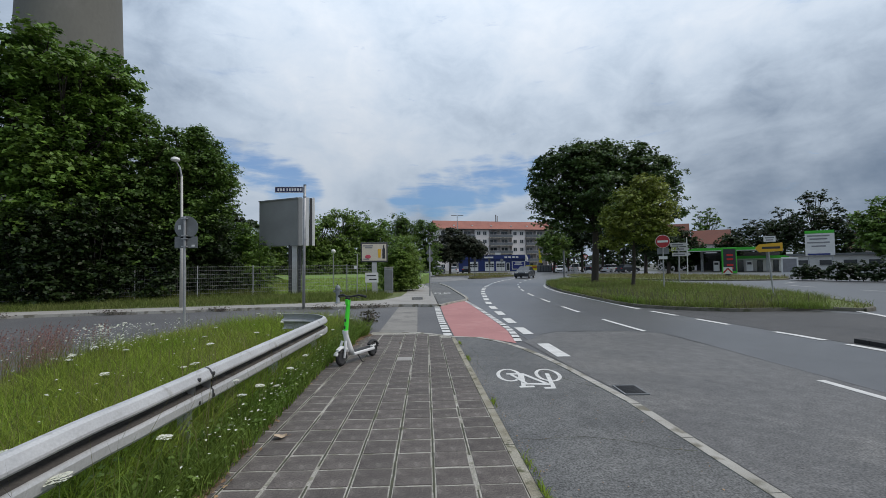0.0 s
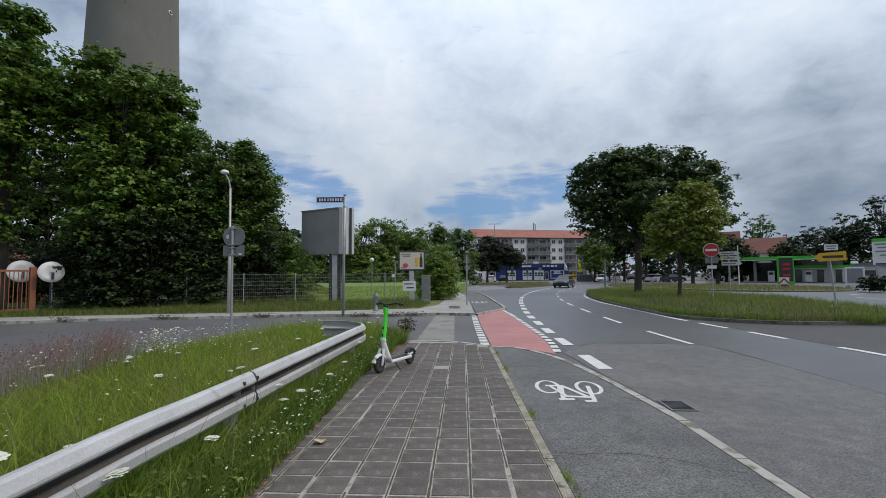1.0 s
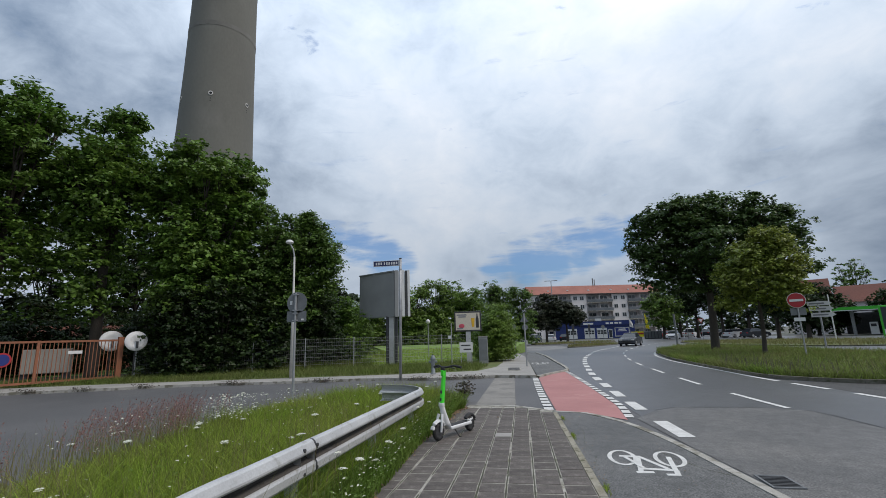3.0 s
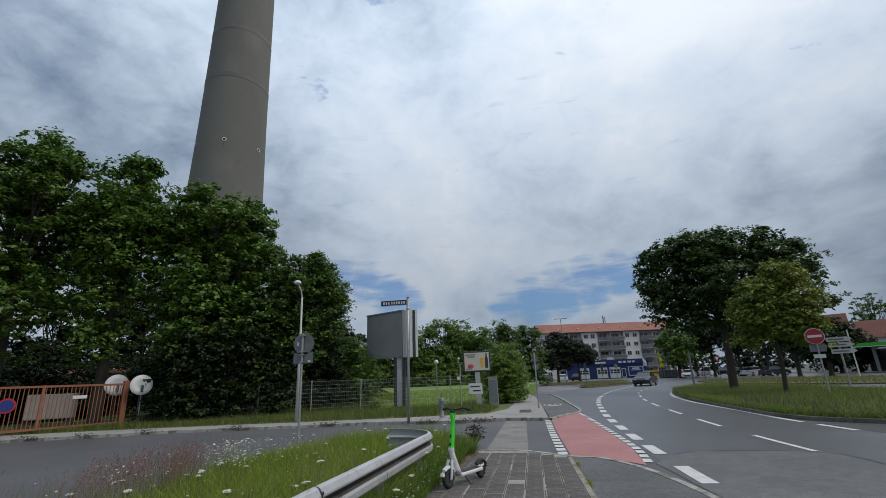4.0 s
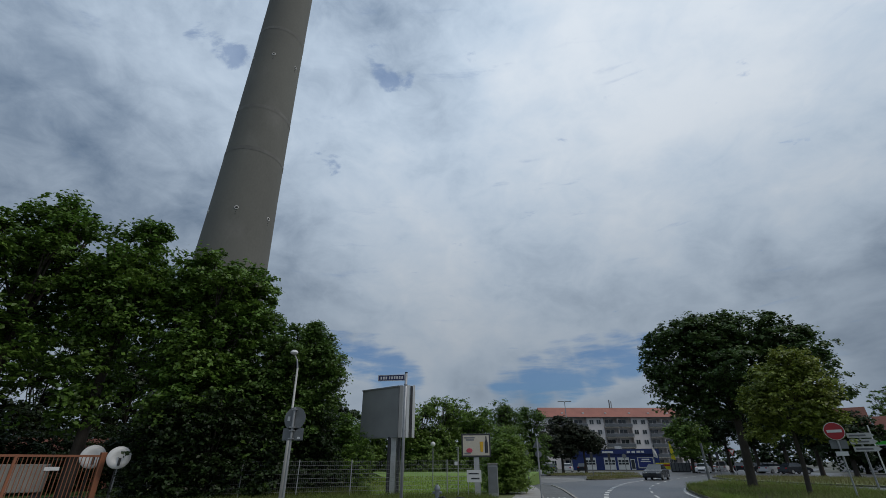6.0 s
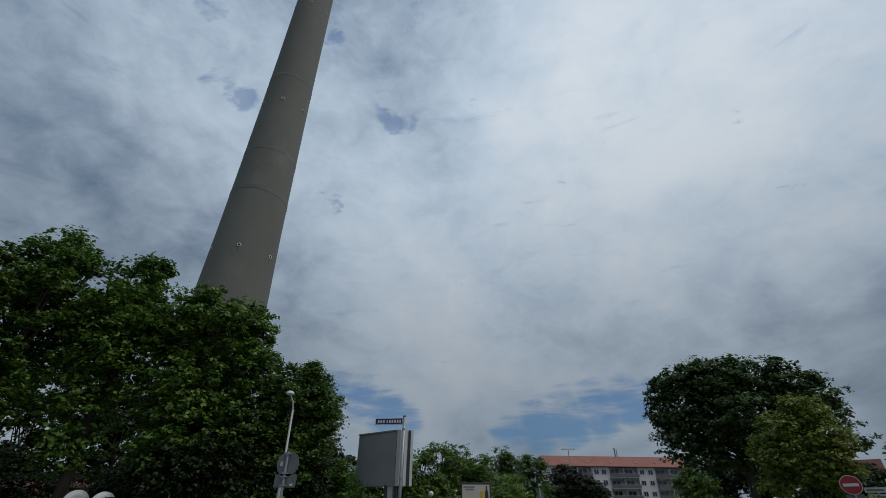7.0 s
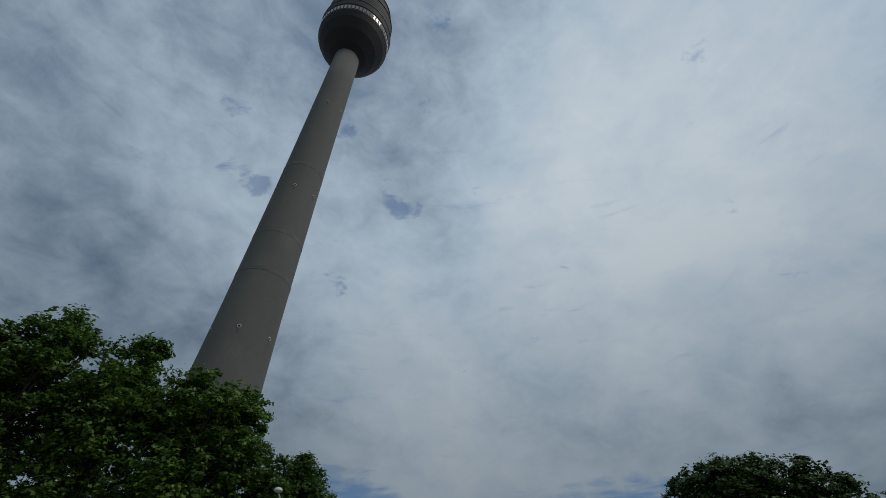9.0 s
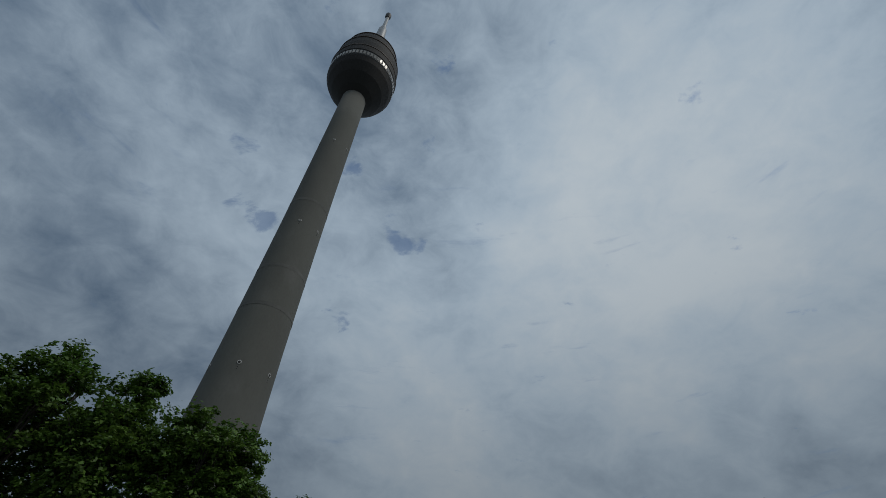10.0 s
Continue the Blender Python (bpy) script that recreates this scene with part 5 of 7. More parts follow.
def billboard():
    e = thing("billboard", (-7.2, 26.3, 0.07), 0, "large grey two-sided billboard seen from its plain back", "billboard")
    # the near corner stands over the post; the back runs away to the far end
    a, b, c = Vector((-2.45, 1.45)), Vector((0.30, -0.05)), Vector((1.18, 0.12))
    ang = math.degrees(math.atan2(b.y - a.y, b.x - a.x))
    m = (a + b) / 2
    part("back_panel", boxed((m.x, m.y, 4.3), ((b - a).length, 0.10, 2.85), ang, 0.02), M["panel_grey"], e, "flat grey back panel")
    n = Vector((-(b - a).y, (b - a).x)).normalized()
    for z in (2.92, 5.70):
        q = m - n * 0.07
        part("edge_trim", boxed((q.x, q.y, z), ((b - a).length + 0.04, 0.06, 0.07), ang), M["pole"], e)
    for k, (t, w, mt) in enumerate(((0.10, 0.20, "panel_grey"), (0.33, 0.22, "steel"), (0.56, 0.16, "white"), (0.76, 0.14, "dark_metal"), (0.93, 0.13, "white"))):
        p = b.lerp(c, t)
        part("side_strip", boxed((p.x, p.y + 0.1, 4.3), (w, 0.5, 2.85 - 0.06 * (k % 2)), 11), M[mt], e)
    for x, w, mt in ((-0.24, 0.17, "dark_metal"), (0.02, 0.30, "steel"), (0.30, 0.14, "dark_metal")):
        part("support_post", boxed((x, 0.25, 1.45), (w, 0.25, 2.95)), M[mt], e)


billboard()


def poster_stand():
    e = thing("advertising_board", (-2.42, 25.75, 0.07), 5, "small advertising board with a cream drink poster", "advertising board")
    part("frame", boxed((0, 0, 2.42), (1.56, 0.14, 1.16), bevel=0.02), M["dark_metal"], e)
    p = part("poster", boxed((0, -0.072, 2.42), (1.40, 0.012, 0.98)), M["print_cream"], e, "cream poster with amber glass and pink print")
    for c, s in (((-0.35, -0.082, 2.80), (0.58, 0.006, 0.07)), ((-0.32, -0.082, 2.69), (0.42, 0.006, 0.07)), ((-0.46, -0.082, 2.02), (0.34, 0.006, 0.06))):
        part("bar", boxed(c, s), M["ink_grey"], p)
    bm = lathe([(0.07, 2.10), (0.075, 2.2), (0.10, 2.55), (0.10, 2.6)], 14)
    bm.transform(Matrix.Translation((0.30, -0.084, 0)) @ Matrix.Diagonal((1, 0.05, 1, 1)))
    part("glass_print", bm, M["beer"], p)
    bm = lathe([(0.085, 2.05), (0.085, 2.55), (0.035, 2.70), (0.03, 2.86)], 12)
    bm.transform(Matrix.Translation((0.55, -0.084, 0)) @ Matrix.Diagonal((1, 0.05, 1, 1)))
    part("bottle_print", bm, M["ink"], p)
    bm = lathe([(0.03, 2.06), (0.14, 2.08), (0.17, 2.17), (0.12, 2.26), (0.03, 2.28)], 14)
    bm.transform(Matrix.Translation((-0.36, -0.084, 0)) @ Matrix.Diagonal((1, 0.05, 1, 1)))
    part("round_print", bm, M["pink"], p)
    part("pillar", boxed((0.0, 0.02, 0.92), (0.28, 0.12, 1.88)), M["steel"], e)


poster_stand()


def small_things_by_board():
    e = thing("information_plate", (-2.5, 25.0, 0.07), 5, "white plate with dark bars on thin posts", "sign")
    p = part("plate", boxed((0, 0, 0.97), (0.74, 0.02, 0.56)), M["white"], e)
    part("bar", boxed((-0.02, -0.013, 1.08), (0.52, 0.006, 0.06)), M["ink"], p)
    part("bar", boxed((0.06, -0.013, 0.86), (0.42, 0.006, 0.07)), M["ink"], p)
    for x in (-0.3, 0.3):
        part("leg", tubed([(x, 0.02, -0.03), (x, 0.02, 0.75)], 0.02, 8), M["pole"], e)
    c = thing("utility_cabinet", (-1.62, 26.2, 0.07), 4, "weathered grey upright utility cabinet by the bush", "cabinet")
    part("body", boxed((0, 0, 0.75), (0.52, 0.36, 1.5), bevel=0.02), M["panel_grey"], c)
    part("lid", boxed((0, 0, 1.53), (0.58, 0.42, 0.06)), M["concrete"], c)
    part("door", boxed((0, -0.185, 0.78), (0.44, 0.012, 1.2)), M["sign_back"], c)
    s = thing("thin_sign_post", (-3.25, 24.4, 0.07), 0, "thin steel post with a small white plate", "sign")
    part("post", tubed([(0, 0, -0.04), (0.03, 0, 2.3)], 0.028, 8), M["pole"], s)
    part("plate", boxed((-0.08, -0.03, 1.55), (0.16, 0.012, 0.17)), M["white"], s)
    t = thing("lamp_pole", (-5.75, 31.0, 0.07), 0, "thin pole with a small round white globe", "lamp")
    part("pole", tubed([(0, 0, -0.04), (0, 0, 2.55)], 0.03, 8), M["pole"], t)
    bm = bmesh.new()
    bmesh.ops.create_uvsphere(bm, u_segments=12, v_segments=8, radius=0.16, matrix=Matrix.Translation((0, 0, 2.68)))
    part("globe", bm, M["white"], t, smooth=True)


small_things_by_board()


def corner_sign():
    e = thing("traffic_sign", (0.72, 22.9, 0.08), 0, "grey sign post with triangular and round sign backs", "traffic sign")
    part("post", tubed([(0, 0, -0.04), (0.01, 0, 2.62)], 0.036, 10), M["pole"], e)
    bm = disc((0, 0.05, 2.32), 0.25, 0.014, "Y", 3)
    part("warning_sign", bm, M["sign_back"], e)
    part("round_sign", disc((0.03, 0.05, 1.92), 0.15, 0.014), M["sign_back"], e)
    f = thing("traffic_sign", (0.3, 32.0, 0.08), 0, "slim far sign post beside the bush", "traffic sign")
    part("post", tubed([(0, 0, -0.04), (0, 0, 2.3)], 0.035, 8), M["pole"], f)
    part("round_sign", disc((-0.1, -0.05, 2.1), 0.24, 0.014), M["sign_back"], f)


corner_sign()


# ---- wire fence, gate and yard ----
def fence():
    e = thing("wire_fence", (0, 0, 0.07), 0, "grey steel wire mesh fence with slim posts", "fence")
    a, b = Vector((-18.6, 19.95)), Vector((-1.9, 28.8))
    u = (b - a).normalized()
    L, n = (b - a).length, 7
    ang = math.degrees(math.atan2(u.y, u.x))
    for k in range(n + 1):
        p = a + u * (L * k / n)
        part("post", boxed((p.x, p.y, 0.86), (0.05, 0.05, 1.78), ang), M["pole"], e)
    step = L / n
    for k in range(n):
        p = a + u * (step * k)
        vs, fs = [], []

        def rod(q0, q1, r):
            d = (q1 - q0).normalized()
            s = d.orthogonal().normalized() * r
            t = d.cross(s)
            i = len(vs)
            for q in (q0, q1):
                vs.extend([q + s, q - s * 0.5 + t * 0.87, q - s * 0.5 - t * 0.87])
            for j in range(3):
                fs.append((i + j, i + (j + 1) % 3, i + 3 + (j + 1) % 3, i + 3 + j))

        p3, q3 = Vector((p.x, p.y, 0)), Vector((p.x + u.x * step, p.y + u.y * step, 0))
        for z in range(9):
            zz = Vector((0, 0, 0.08 + z * 0.2))
            rod(p3 + zz, q3 + zz, 0.008)
        m = int(step / 0.1)
        for j in range(1, m):
            q = p3.lerp(q3, j / m)
            rod(q + Vector((0, 0, 0.05)), q + Vector((0, 0, 1.70)), 0.0032)
        raw_mesh("mesh_panel", [tuple(v) for v in vs], fs, M["pole"], e)


fence()


def gate():
    u = Vector((-0.49, -0.872))
    o = Vector((-19.1, 19.5))
    e = thing("sliding_gate", (o.x, o.y, 0.07), math.degrees(math.atan2(u.y, u.x)), "faded orange steel bar gate, closed", "gate")
    part("gate_post", boxed((0.0, 0, 1.02), (0.22, 0.22, 2.12), bevel=0.01), M["orange"], e)
    for z in (0.18, 1.92):
        part("rail", boxed((3.7, 0, z), (7.2, 0.07, 0.09)), M["orange"], e)
    for k in range(50):
        part("bar", boxed((0.2 + k * 0.145, 0, 1.05), (0.028, 0.028, 1.68)), M["orange"], e)
    for x in (3.05, 6.6):
        part("stile", boxed((x, 0, 1.05), (0.10, 0.09, 1.85)), M["orange"], e)
    part("plate", boxed((1.75, 0.055, 1.42), (0.52, 0.012, 0.14)), M["white"], e, "small white plate")
    s = part("round_sign", disc((4.15, 0.06, 1.2), 0.30, 0.014), M["red"], e, "round blue and red sign")
    part("sign_face", disc((4.15, 0.072, 1.2), 0.235, 0.010), M["blue"], s)


gate()


# leaf mould colour, darkened by painting the shade of the trees into it
M["shaded_soil"] = material("shade_dark_leaf_mould", (0.045, 0.040, 0.028), 0.98, (0.06, 0.06, 0.032), 1.5, 0.9, 30, 0.3, 0.6, 20)


def yard_things():
    for az, d, z, r, lab in ((-45.2, 28.6, 1.98, 0.52, "white round dish on a thin post"), (-43.1, 26.9, 1.93, 0.48, "white round dish with a dark bracket")):
        x, y = at_angle(az, d)
        e = thing("round_dish", (x, y, 0.07), -az + 8, lab, "dish", group="white dishes by the gate")
        bm = lathe([(0.02, -0.10), (r * 0.5, -0.075), (r, 0.0), (r, 0.012), (r * 0.5, -0.05), (0.02, -0.075)], 28, cap=False)
        bm.transform(Matrix.Translation((0, 0, z - 0.07)) @ Matrix.Rotation(radians(82), 4, "X"))
        part("dish", bm, M["white"], e, smooth=True)
        part("post", tubed([(0, 0.14, -0.04), (0, 0.14, z - 0.1)], 0.03, 8), M["dark_metal"], e)
        part("bracket", boxed((0.05, -0.06, z - 0.25), (0.10, 0.04, 0.32)), M["dark_metal"], e)
    x, y = at_angle(-49.9, 31)
    e = thing("storage_container", (x, y, 0.07), 42, "pale grey metal storage container in the yard", "container")
    part("body", boxed((0, 0, 1.0), (1.9, 1.2, 1.2), bevel=0.03), M["container"], e)
    for k in range(9):
        part("rib", boxed((-0.88 + k * 0.22, -0.61, 1.0), (0.05, 0.03, 1.1)), M["container"], e)
    for sx in (-0.8, 0.8):
        part("foot", boxed((sx, 0, 0.18), (0.3, 1.0, 0.46)), M["dark_metal"], e)
    x, y = at_angle(-47.6, 43)
    h = thing("yard_house", (x, y, 0.05), 40, "red brick outbuilding behind the gate and trees", "building")
    part("wall", boxed((0, 0, 1.25), (6, 5, 2.5)), M["brick"], h)
    bm = bmesh.new()
    tops = [[bm.verts.new(p) for p in ((sx * 3.3, -2.9, 2.45), (sx * 3.3, 0, 3.3), (sx * 3.3, 2.9, 2.45))] for sx in (-1, 1)]
    bm.faces.new((tops[0][0], tops[1][0], tops[1][1], tops[0][1]))
    bm.faces.new((tops[0][1], tops[1][1], tops[1][2], tops[0][2]))
    bm.faces.new(tops[0][::-1])
    bm.faces.new(tops[1])
    bm.faces.new((tops[0][2], tops[1][2], tops[1][0], tops[0][0]))
    part("roof", bm, M["roof_old"], h)
    for sx in (-1.6, 1.4):
        w = part("window", boxed((sx, -2.51, 1.5), (1.1, 0.08, 1.0)), M["frame_white"], h)
        part("pane", boxed((sx, -2.56, 1.5), (0.95, 0.04, 0.85)), M["pane"], w)
    # this dark sheet carries the shade under the trees in its colour
    setting("tree_bed", sheeted([(-18.7, 20.2), (-9.0, 25.35), (-10.5, 30), (-16, 34), (-20, 48), (-60, 56), (-70, 30), (-45, 8), (-27, 12), (-21, 17.5)], 0.078), M["shaded_soil"], "soil under the trees, darkened to stand in for their shade", "ground")
    setting("yard_lawn", sheeted([(-36, 20), (-28, 22), (-21.5, 24.5), (-24, 31), (-34, 30)], 0.084), M["lawn"], "lit mown grass in the yard behind the gate", "lawn")


yard_things()


def mound(y):
    """The lawn rises gently away from the fence."""
    return 0.10 + 0.058 * np.maximum(np.asarray(y) - 28.5, 0)


bm = bmesh.new()
rows = [[bm.verts.new((-8.6 + (6.5 + 0.6 * (y - 25.6) / 3) * t - max(0.0, y - 33) * 0.5 * (1 - t), y + 3.1 * t * max(0.0, 1 - (y - 25.6) / 10), 0)) for t in np.linspace(0, 1, 8)] for y in np.linspace(25.6, 43, 14)]
for p, q in zip(rows, rows[1:]):
    for k in range(7):
        bm.faces.new((p[k], p[k + 1], q[k + 1], q[k]))
for v in bm.verts:
    v.co.z = float(mound(v.co.y))
rim_edges = [g for g in bm.edges if g.is_boundary]
for v in [g for g in bmesh.ops.extrude_edge_only(bm, edges=rim_edges)["geom"] if isinstance(g, bmesh.types.BMVert)]:
    v.co.z = 0.04
setting("lawn", bm, M["lawn"], "bright green mown lawn rising behind the wire fence", "lawn")

# ---- meadow plants ----
kindstuff = []
M["island_grass"] = material("mixed_island_grass", (0.16, 0.245, 0.045), 0.8, (0.215, 0.225, 0.085), 0.5, 1.0, 30, 0.1, by_island=0.42, through_light=0.35, gloss=0.2)
M["path_grass"] = material("dark_path_grass", (0.115, 0.20, 0.030), 0.7, (0.16, 0.225, 0.045), 0.9, 0.9, 30, 0.1, by_island=0.5, through_light=0.4, gloss=0.25)
M["weed_leaf"] = material("weed_leaves", (0.13, 0.225, 0.04), 0.7, (0.17, 0.25, 0.05), 2.0, 1.0, by_island=0.35, through_light=0.35)
rim = [(-1.95, 1.2), (-1.72, 1.2), (-1.62, 7.4), (-1.45, 9.2), (-1.15, 11.0), (-1.6, 11.7), (-2.9, 12.4), (-4.5, 12.4), (-6.2, 11.9), (-6.45, 9.5), (-6.2, 6), (-6.0, 1.2)]
near = [(-1.95, 1.2), (-1.72, 1.2), (-1.62, 7.4), (-1.45, 9.2), (-1.15, 11.0), (-1.6, 11.7), (-2.9, 12.3), (-4.1, 12.2), (-4.65, 11.5), (-4.85, 9.6), (-5.2, 8.4), (-5.2, 7.2), (-4.95, 5.6), (-4.85, 4.0), (-4.95, 1.2)]
kindstuff.append((blades("meadow_rim_grass", scatter(rim, 15000), 0.02, 0.10, 0.010, M["grass"], 0.9, 0.6), "short sparse grass along the street edge"))
p = scatter(near, 56000)
thick = 0.5 + 0.5 * np.sin(p[:, 0] * 2.3 + 1.0) * np.sin(p[:, 1] * 1.7)
p = p[RNG.uniform(0, 1, len(p)) < 0.45 + 0.55 * thick]
p = np.vstack([p, scatter(near, 12000)])
by_path = p[:, 0] > np.interp(p[:, 1], [2.0, 8.0, 9.0], [-2.06, -1.75, -1.9])
kindstuff.append((blades("meadow_grass", p[~by_path], 0.02, 0.33, 0.011, M["grass"], 0.85, 0.62), "tall fresh green meadow grass behind the guard rail"))
kindstuff.append((blades("path_grass", p[by_path], 0.02, 0.27, 0.010, M["path_grass"], 0.8, 0.6), "darker green grass between guard rail and paving"))
kindstuff.append((broad_leaves("meadow_weeds", scatter(near, 16000), 0.26, 0.055, M["weed_leaf"]), "broad-leaved clover and weeds among the grass"))
kindstuff.append((broad_leaves("edge_weeds", scatter([(-1.95, 1.6), (-1.55, 1.6), (-1.5, 7.2), (-1.25, 10.6), (-1.7, 10.6), (-1.9, 7)], 7000), 0.16, 0.035, M["weed_leaf"]), "small-leaved weeds along the paving edge"))
rear = scatter([(-5.9, -14), (-1.75, -14), (-1.75, 1.3), (-6.0, 1.3)], 26000)
kindstuff.append((blades("meadow_grass", rear, 0.02, 0.33, 0.014, M["grass"], 0.85, 0.62), "tall fresh green meadow grass along the footpath"))
p = np.vstack([scatter(near, 2600), scatter([(-4.8, 2.5), (-6.2, 2.5), (-6.3, 7.6), (-5.0, 7.6)], 900)])
kindstuff.append((blades("seeding_grass", p, 0.02, 0.62, 0.006, M["dry_grass"], 0.30, 0.3), "tall pale seeding grass stalks"))
tufts = RNG.uniform((-6.3, 3.0), (-5.0, 7.6), (17, 2))
p = np.vstack([RNG.normal(c, (0.10, 0.16), (int(RNG.uniform(10, 26)), 2)) for c in tufts] + [RNG.uniform((-6.4, 2.5), (-5.0, 8.0), (70, 2))])
n = len(p)
kindstuff.append((blades("seed_plumes", p, 0.03, 0.55, 0.005, M["dry_grass"], 0.10, 0.2), "thin pale stalks of reddish meadow grass"))
# feathery plumes: slender spikelets crowded along a bowed stalk tip
t = RNG.uniform(0, 1, (n, 34))
tall, bow, way = RNG.uniform(0.34, 0.50, (n, 1)), RNG.uniform(0.04, 0.16, (n, 1)), RNG.normal(0.6, 0.9, (n, 1))
r = 0.017 * (1 - t) + 0.004
plume = np.stack([p[:, :1] + np.cos(way) * bow * t ** 1.6 + RNG.normal(0, 1, t.shape) * r, p[:, 1:] + np.sin(way) * bow * t ** 1.6 + RNG.normal(0, 1, t.shape) * r, tall + 0.34 * t], 2).reshape(-1, 3)
kindstuff.append((leaf_mesh("seed_plume_heads", plume, np.tile([0.9, 0.9, 0.0], (len(plume), 1)), 0.020, M["red_grass"], None), "feathery reddish grass plumes by the street"))
p = scatter([(-1.80, 1.5), (-1.52, 1.5), (-1.48, 7.0), (-1.28, 9.5), (-1.8, 9.5)], 5200)
kindstuff.append((blades("edge_grass", p, 0.02, 0.15, 0.010, M["path_grass"], 0.6, 0.5), "short grass creeping over the paving edge"))
p = scatter([(-27, 14.4), (-22, 16.3), (-17, 17.6), (-13.4, 18.3), (-9.7, 18.85), (-5.3, 19.6), (-1.6, 20.8), (-1.2, 24), (-3, 27.4), (-19, 19.6), (-28, 18)], 26000)
kindstuff.append((blades("verge_grass", p, 0.075, 0.20, 0.016, M["verge_grass"], 0.8, 0.6), "rough grass on the verge below the fence"))
p = scatter([(-19, 19.6), (-8, 25.4), (-9, 27), (-20, 22)], 9000)
kindstuff.append((blades("fence_weeds", p, 0.075, 0.34, 0.02, M["verge_grass"], 0.7, 0.6), "weeds along the foot of the fence"))
p = scatter(ISLE, 42000)
bare = np.sin(p[:, 0] * 1.1 + 0.6 * p[:, 1]) + np.sin(p[:, 1] * 0.9 - 0.5 * p[:, 0] + 2) + 0.6 * np.sin(p[:, 0] * 3.1 + 1.3)
p = p[RNG.uniform(0, 1, len(p)) < 0.95 - 0.75 * np.clip(bare, 0, 1)]
kindstuff.append((blades("island_grass", p, 0.09, 0.20, 0.018, M["island_grass"], 0.9, 0.7), "uneven green and straw-coloured grass on the island"))
p = scatter([(8.7, 15.6), (13.6, 14.3), (15.3, 15.2), (17.5, 20), (19, 26), (16, 30), (9.5, 28)], 9000)
lump = np.sin(p[:, 0] * 1.9) * np.sin(p[:, 1] * 1.4 + 0.6) + 0.6 * np.sin(p[:, 0] * 4.1 + p[:, 1] * 3.3)
p = p[lump > RNG.uniform(-0.9, 0.8, len(p))]
kindstuff.append((blades("seeding_grass", scatter([(8.7, 15.6), (13.6, 14.3), (15.3, 15.2), (17.5, 20), (19, 26), (16, 40), (9.5, 28)], 2600), 0.09, 0.34, 0.010, M["dry_grass"], 0.4, 0.4), "straw-coloured seed stalks over the island grass"))
kindstuff.append((broad_leaves("island_leaves", scatter([(8.7, 15.6), (13.6, 14.3), (15.3, 15.2), (17.5, 20), (19, 26), (16, 34), (9.5, 30)], 9000), 0.22, 0.075, M["weed_leaf"]), "broad-leaved weeds on the island"))
kindstuff.append((blades("island_weeds", p, 0.09, 0.26, 0.02, M["verge_grass"], 0.7, 0.6), "taller weeds at the front of the island"))
front = spline([(13.5, 13.6), (12.0, 14.1), (10.4, 14.35), (9.2, 15.3), (8.5, 16.7), (8.45, 18.9), (8.7, 22.7), (9.1, 26.8), (10.2, 32.8)], 0.05)
front = np.array(front)
p = np.vstack([front + RNG.normal(0, 0.11, front.shape) for k in range(16)])
kindstuff.append((blades("kerb_grass", p, 0.08, 0.24, 0.018, M["island_grass"], 0.95, 0.6), "long grass hanging over the island kerb"))
p = np.vstack([front[:200] + RNG.normal(0.15, 0.22, (200, 2)) for k in range(9)])
p = p[inside(ISLE, p[:, 0], p[:, 1])]
kindstuff.append((blades("seeding_weeds", p[::3], 0.09, 0.5, 0.014, M["leaf_weed"], 0.4, 0.5), "dusty tall weeds at the island tip"))
for isle, n in ((ISLE2, 9000), (ISLE3, 3000), (ISLE4, 3500)):
    kindstuff.append((blades("island_grass", scatter(isle, n), 0.09, 0.22, 0.03, M["dry_grass"], 0.5, 0.5), "straw-coloured grass on a far island"))
p = scatter([(-8.4, 25.7), (-2.2, 28.7), (-1.6, 32), (-3, 39), (-12, 38), (-14, 33)], 16000)
lawn_blades = blades("lawn_grass", p, 0.0, 0.09, 0.02, M["grass"], 0.5, 0.4)
for v, z in zip(lawn_blades.data.vertices, np.repeat(mound(p[:, 1]), 5)):
    v.co.z += z
kindstuff.append((lawn_blades, "short mown lawn blades"))
tufts = []
r = random.Random(21)
for x0, y0 in ((-19.5, 14.4), (-18.4, 14.8), (-16.6, 15.4), (-14.6, 16.1), (-11.2, 16.8), (-7.6, 17.4), (-2.4, 17.5), (-1.6, 17.75), (-3.6, 17.5)):
    tufts.append(RNG.normal((x0, y0), (0.28, 0.06), (160, 2)))
kindstuff.append((broad_leaves("gutter_weeds", np.vstack(tufts), 0.16, 0.06, M["leaf_weed"]), "dark weeds growing out of the gutter by the kerb"))
for ob, lab in kindstuff:
    tagged(ob, lab, "grass", kind="stuff")

# dry leaves and crumbs along the ragged paving edge
def ragged(y):
    lane = -1.66 if y < 7.0 else -1.66 + (y - 7.0) * 0.115
    return lane + 0.07 * math.sin(y * 3.1) * math.sin(y * 1.3 + 0.5) + 0.04 * math.sin(y * 9.7)


ys = [-13.92 + 0.12 * k for k in range(208)]
edge = [(ragged(y) + 0.07, y) for y in ys]
setting("soil_edge", sheeted([(-1.80, -14), (-1.62, -14)] + edge + [(-1.45, 11.04), (-1.75, 9.0), (-1.80, 7.4)], 0.0, 0.026), M["dirt"], "crumbly soil strip creeping over the paving edge", "soil")
n = 1700
q = np.array([(ragged(y) + RNG.normal(0.05, 0.055), y) for y in RNG.uniform(2.2, 10.6, n)])
c = np.column_stack([q, RNG.uniform(0.026, 0.04, n)])
lit = leaf_mesh("leaf_litter", c, np.tile([0.0, 0.0, 1.6], (n, 1)), 0.03, M["leaf_litter"], None)
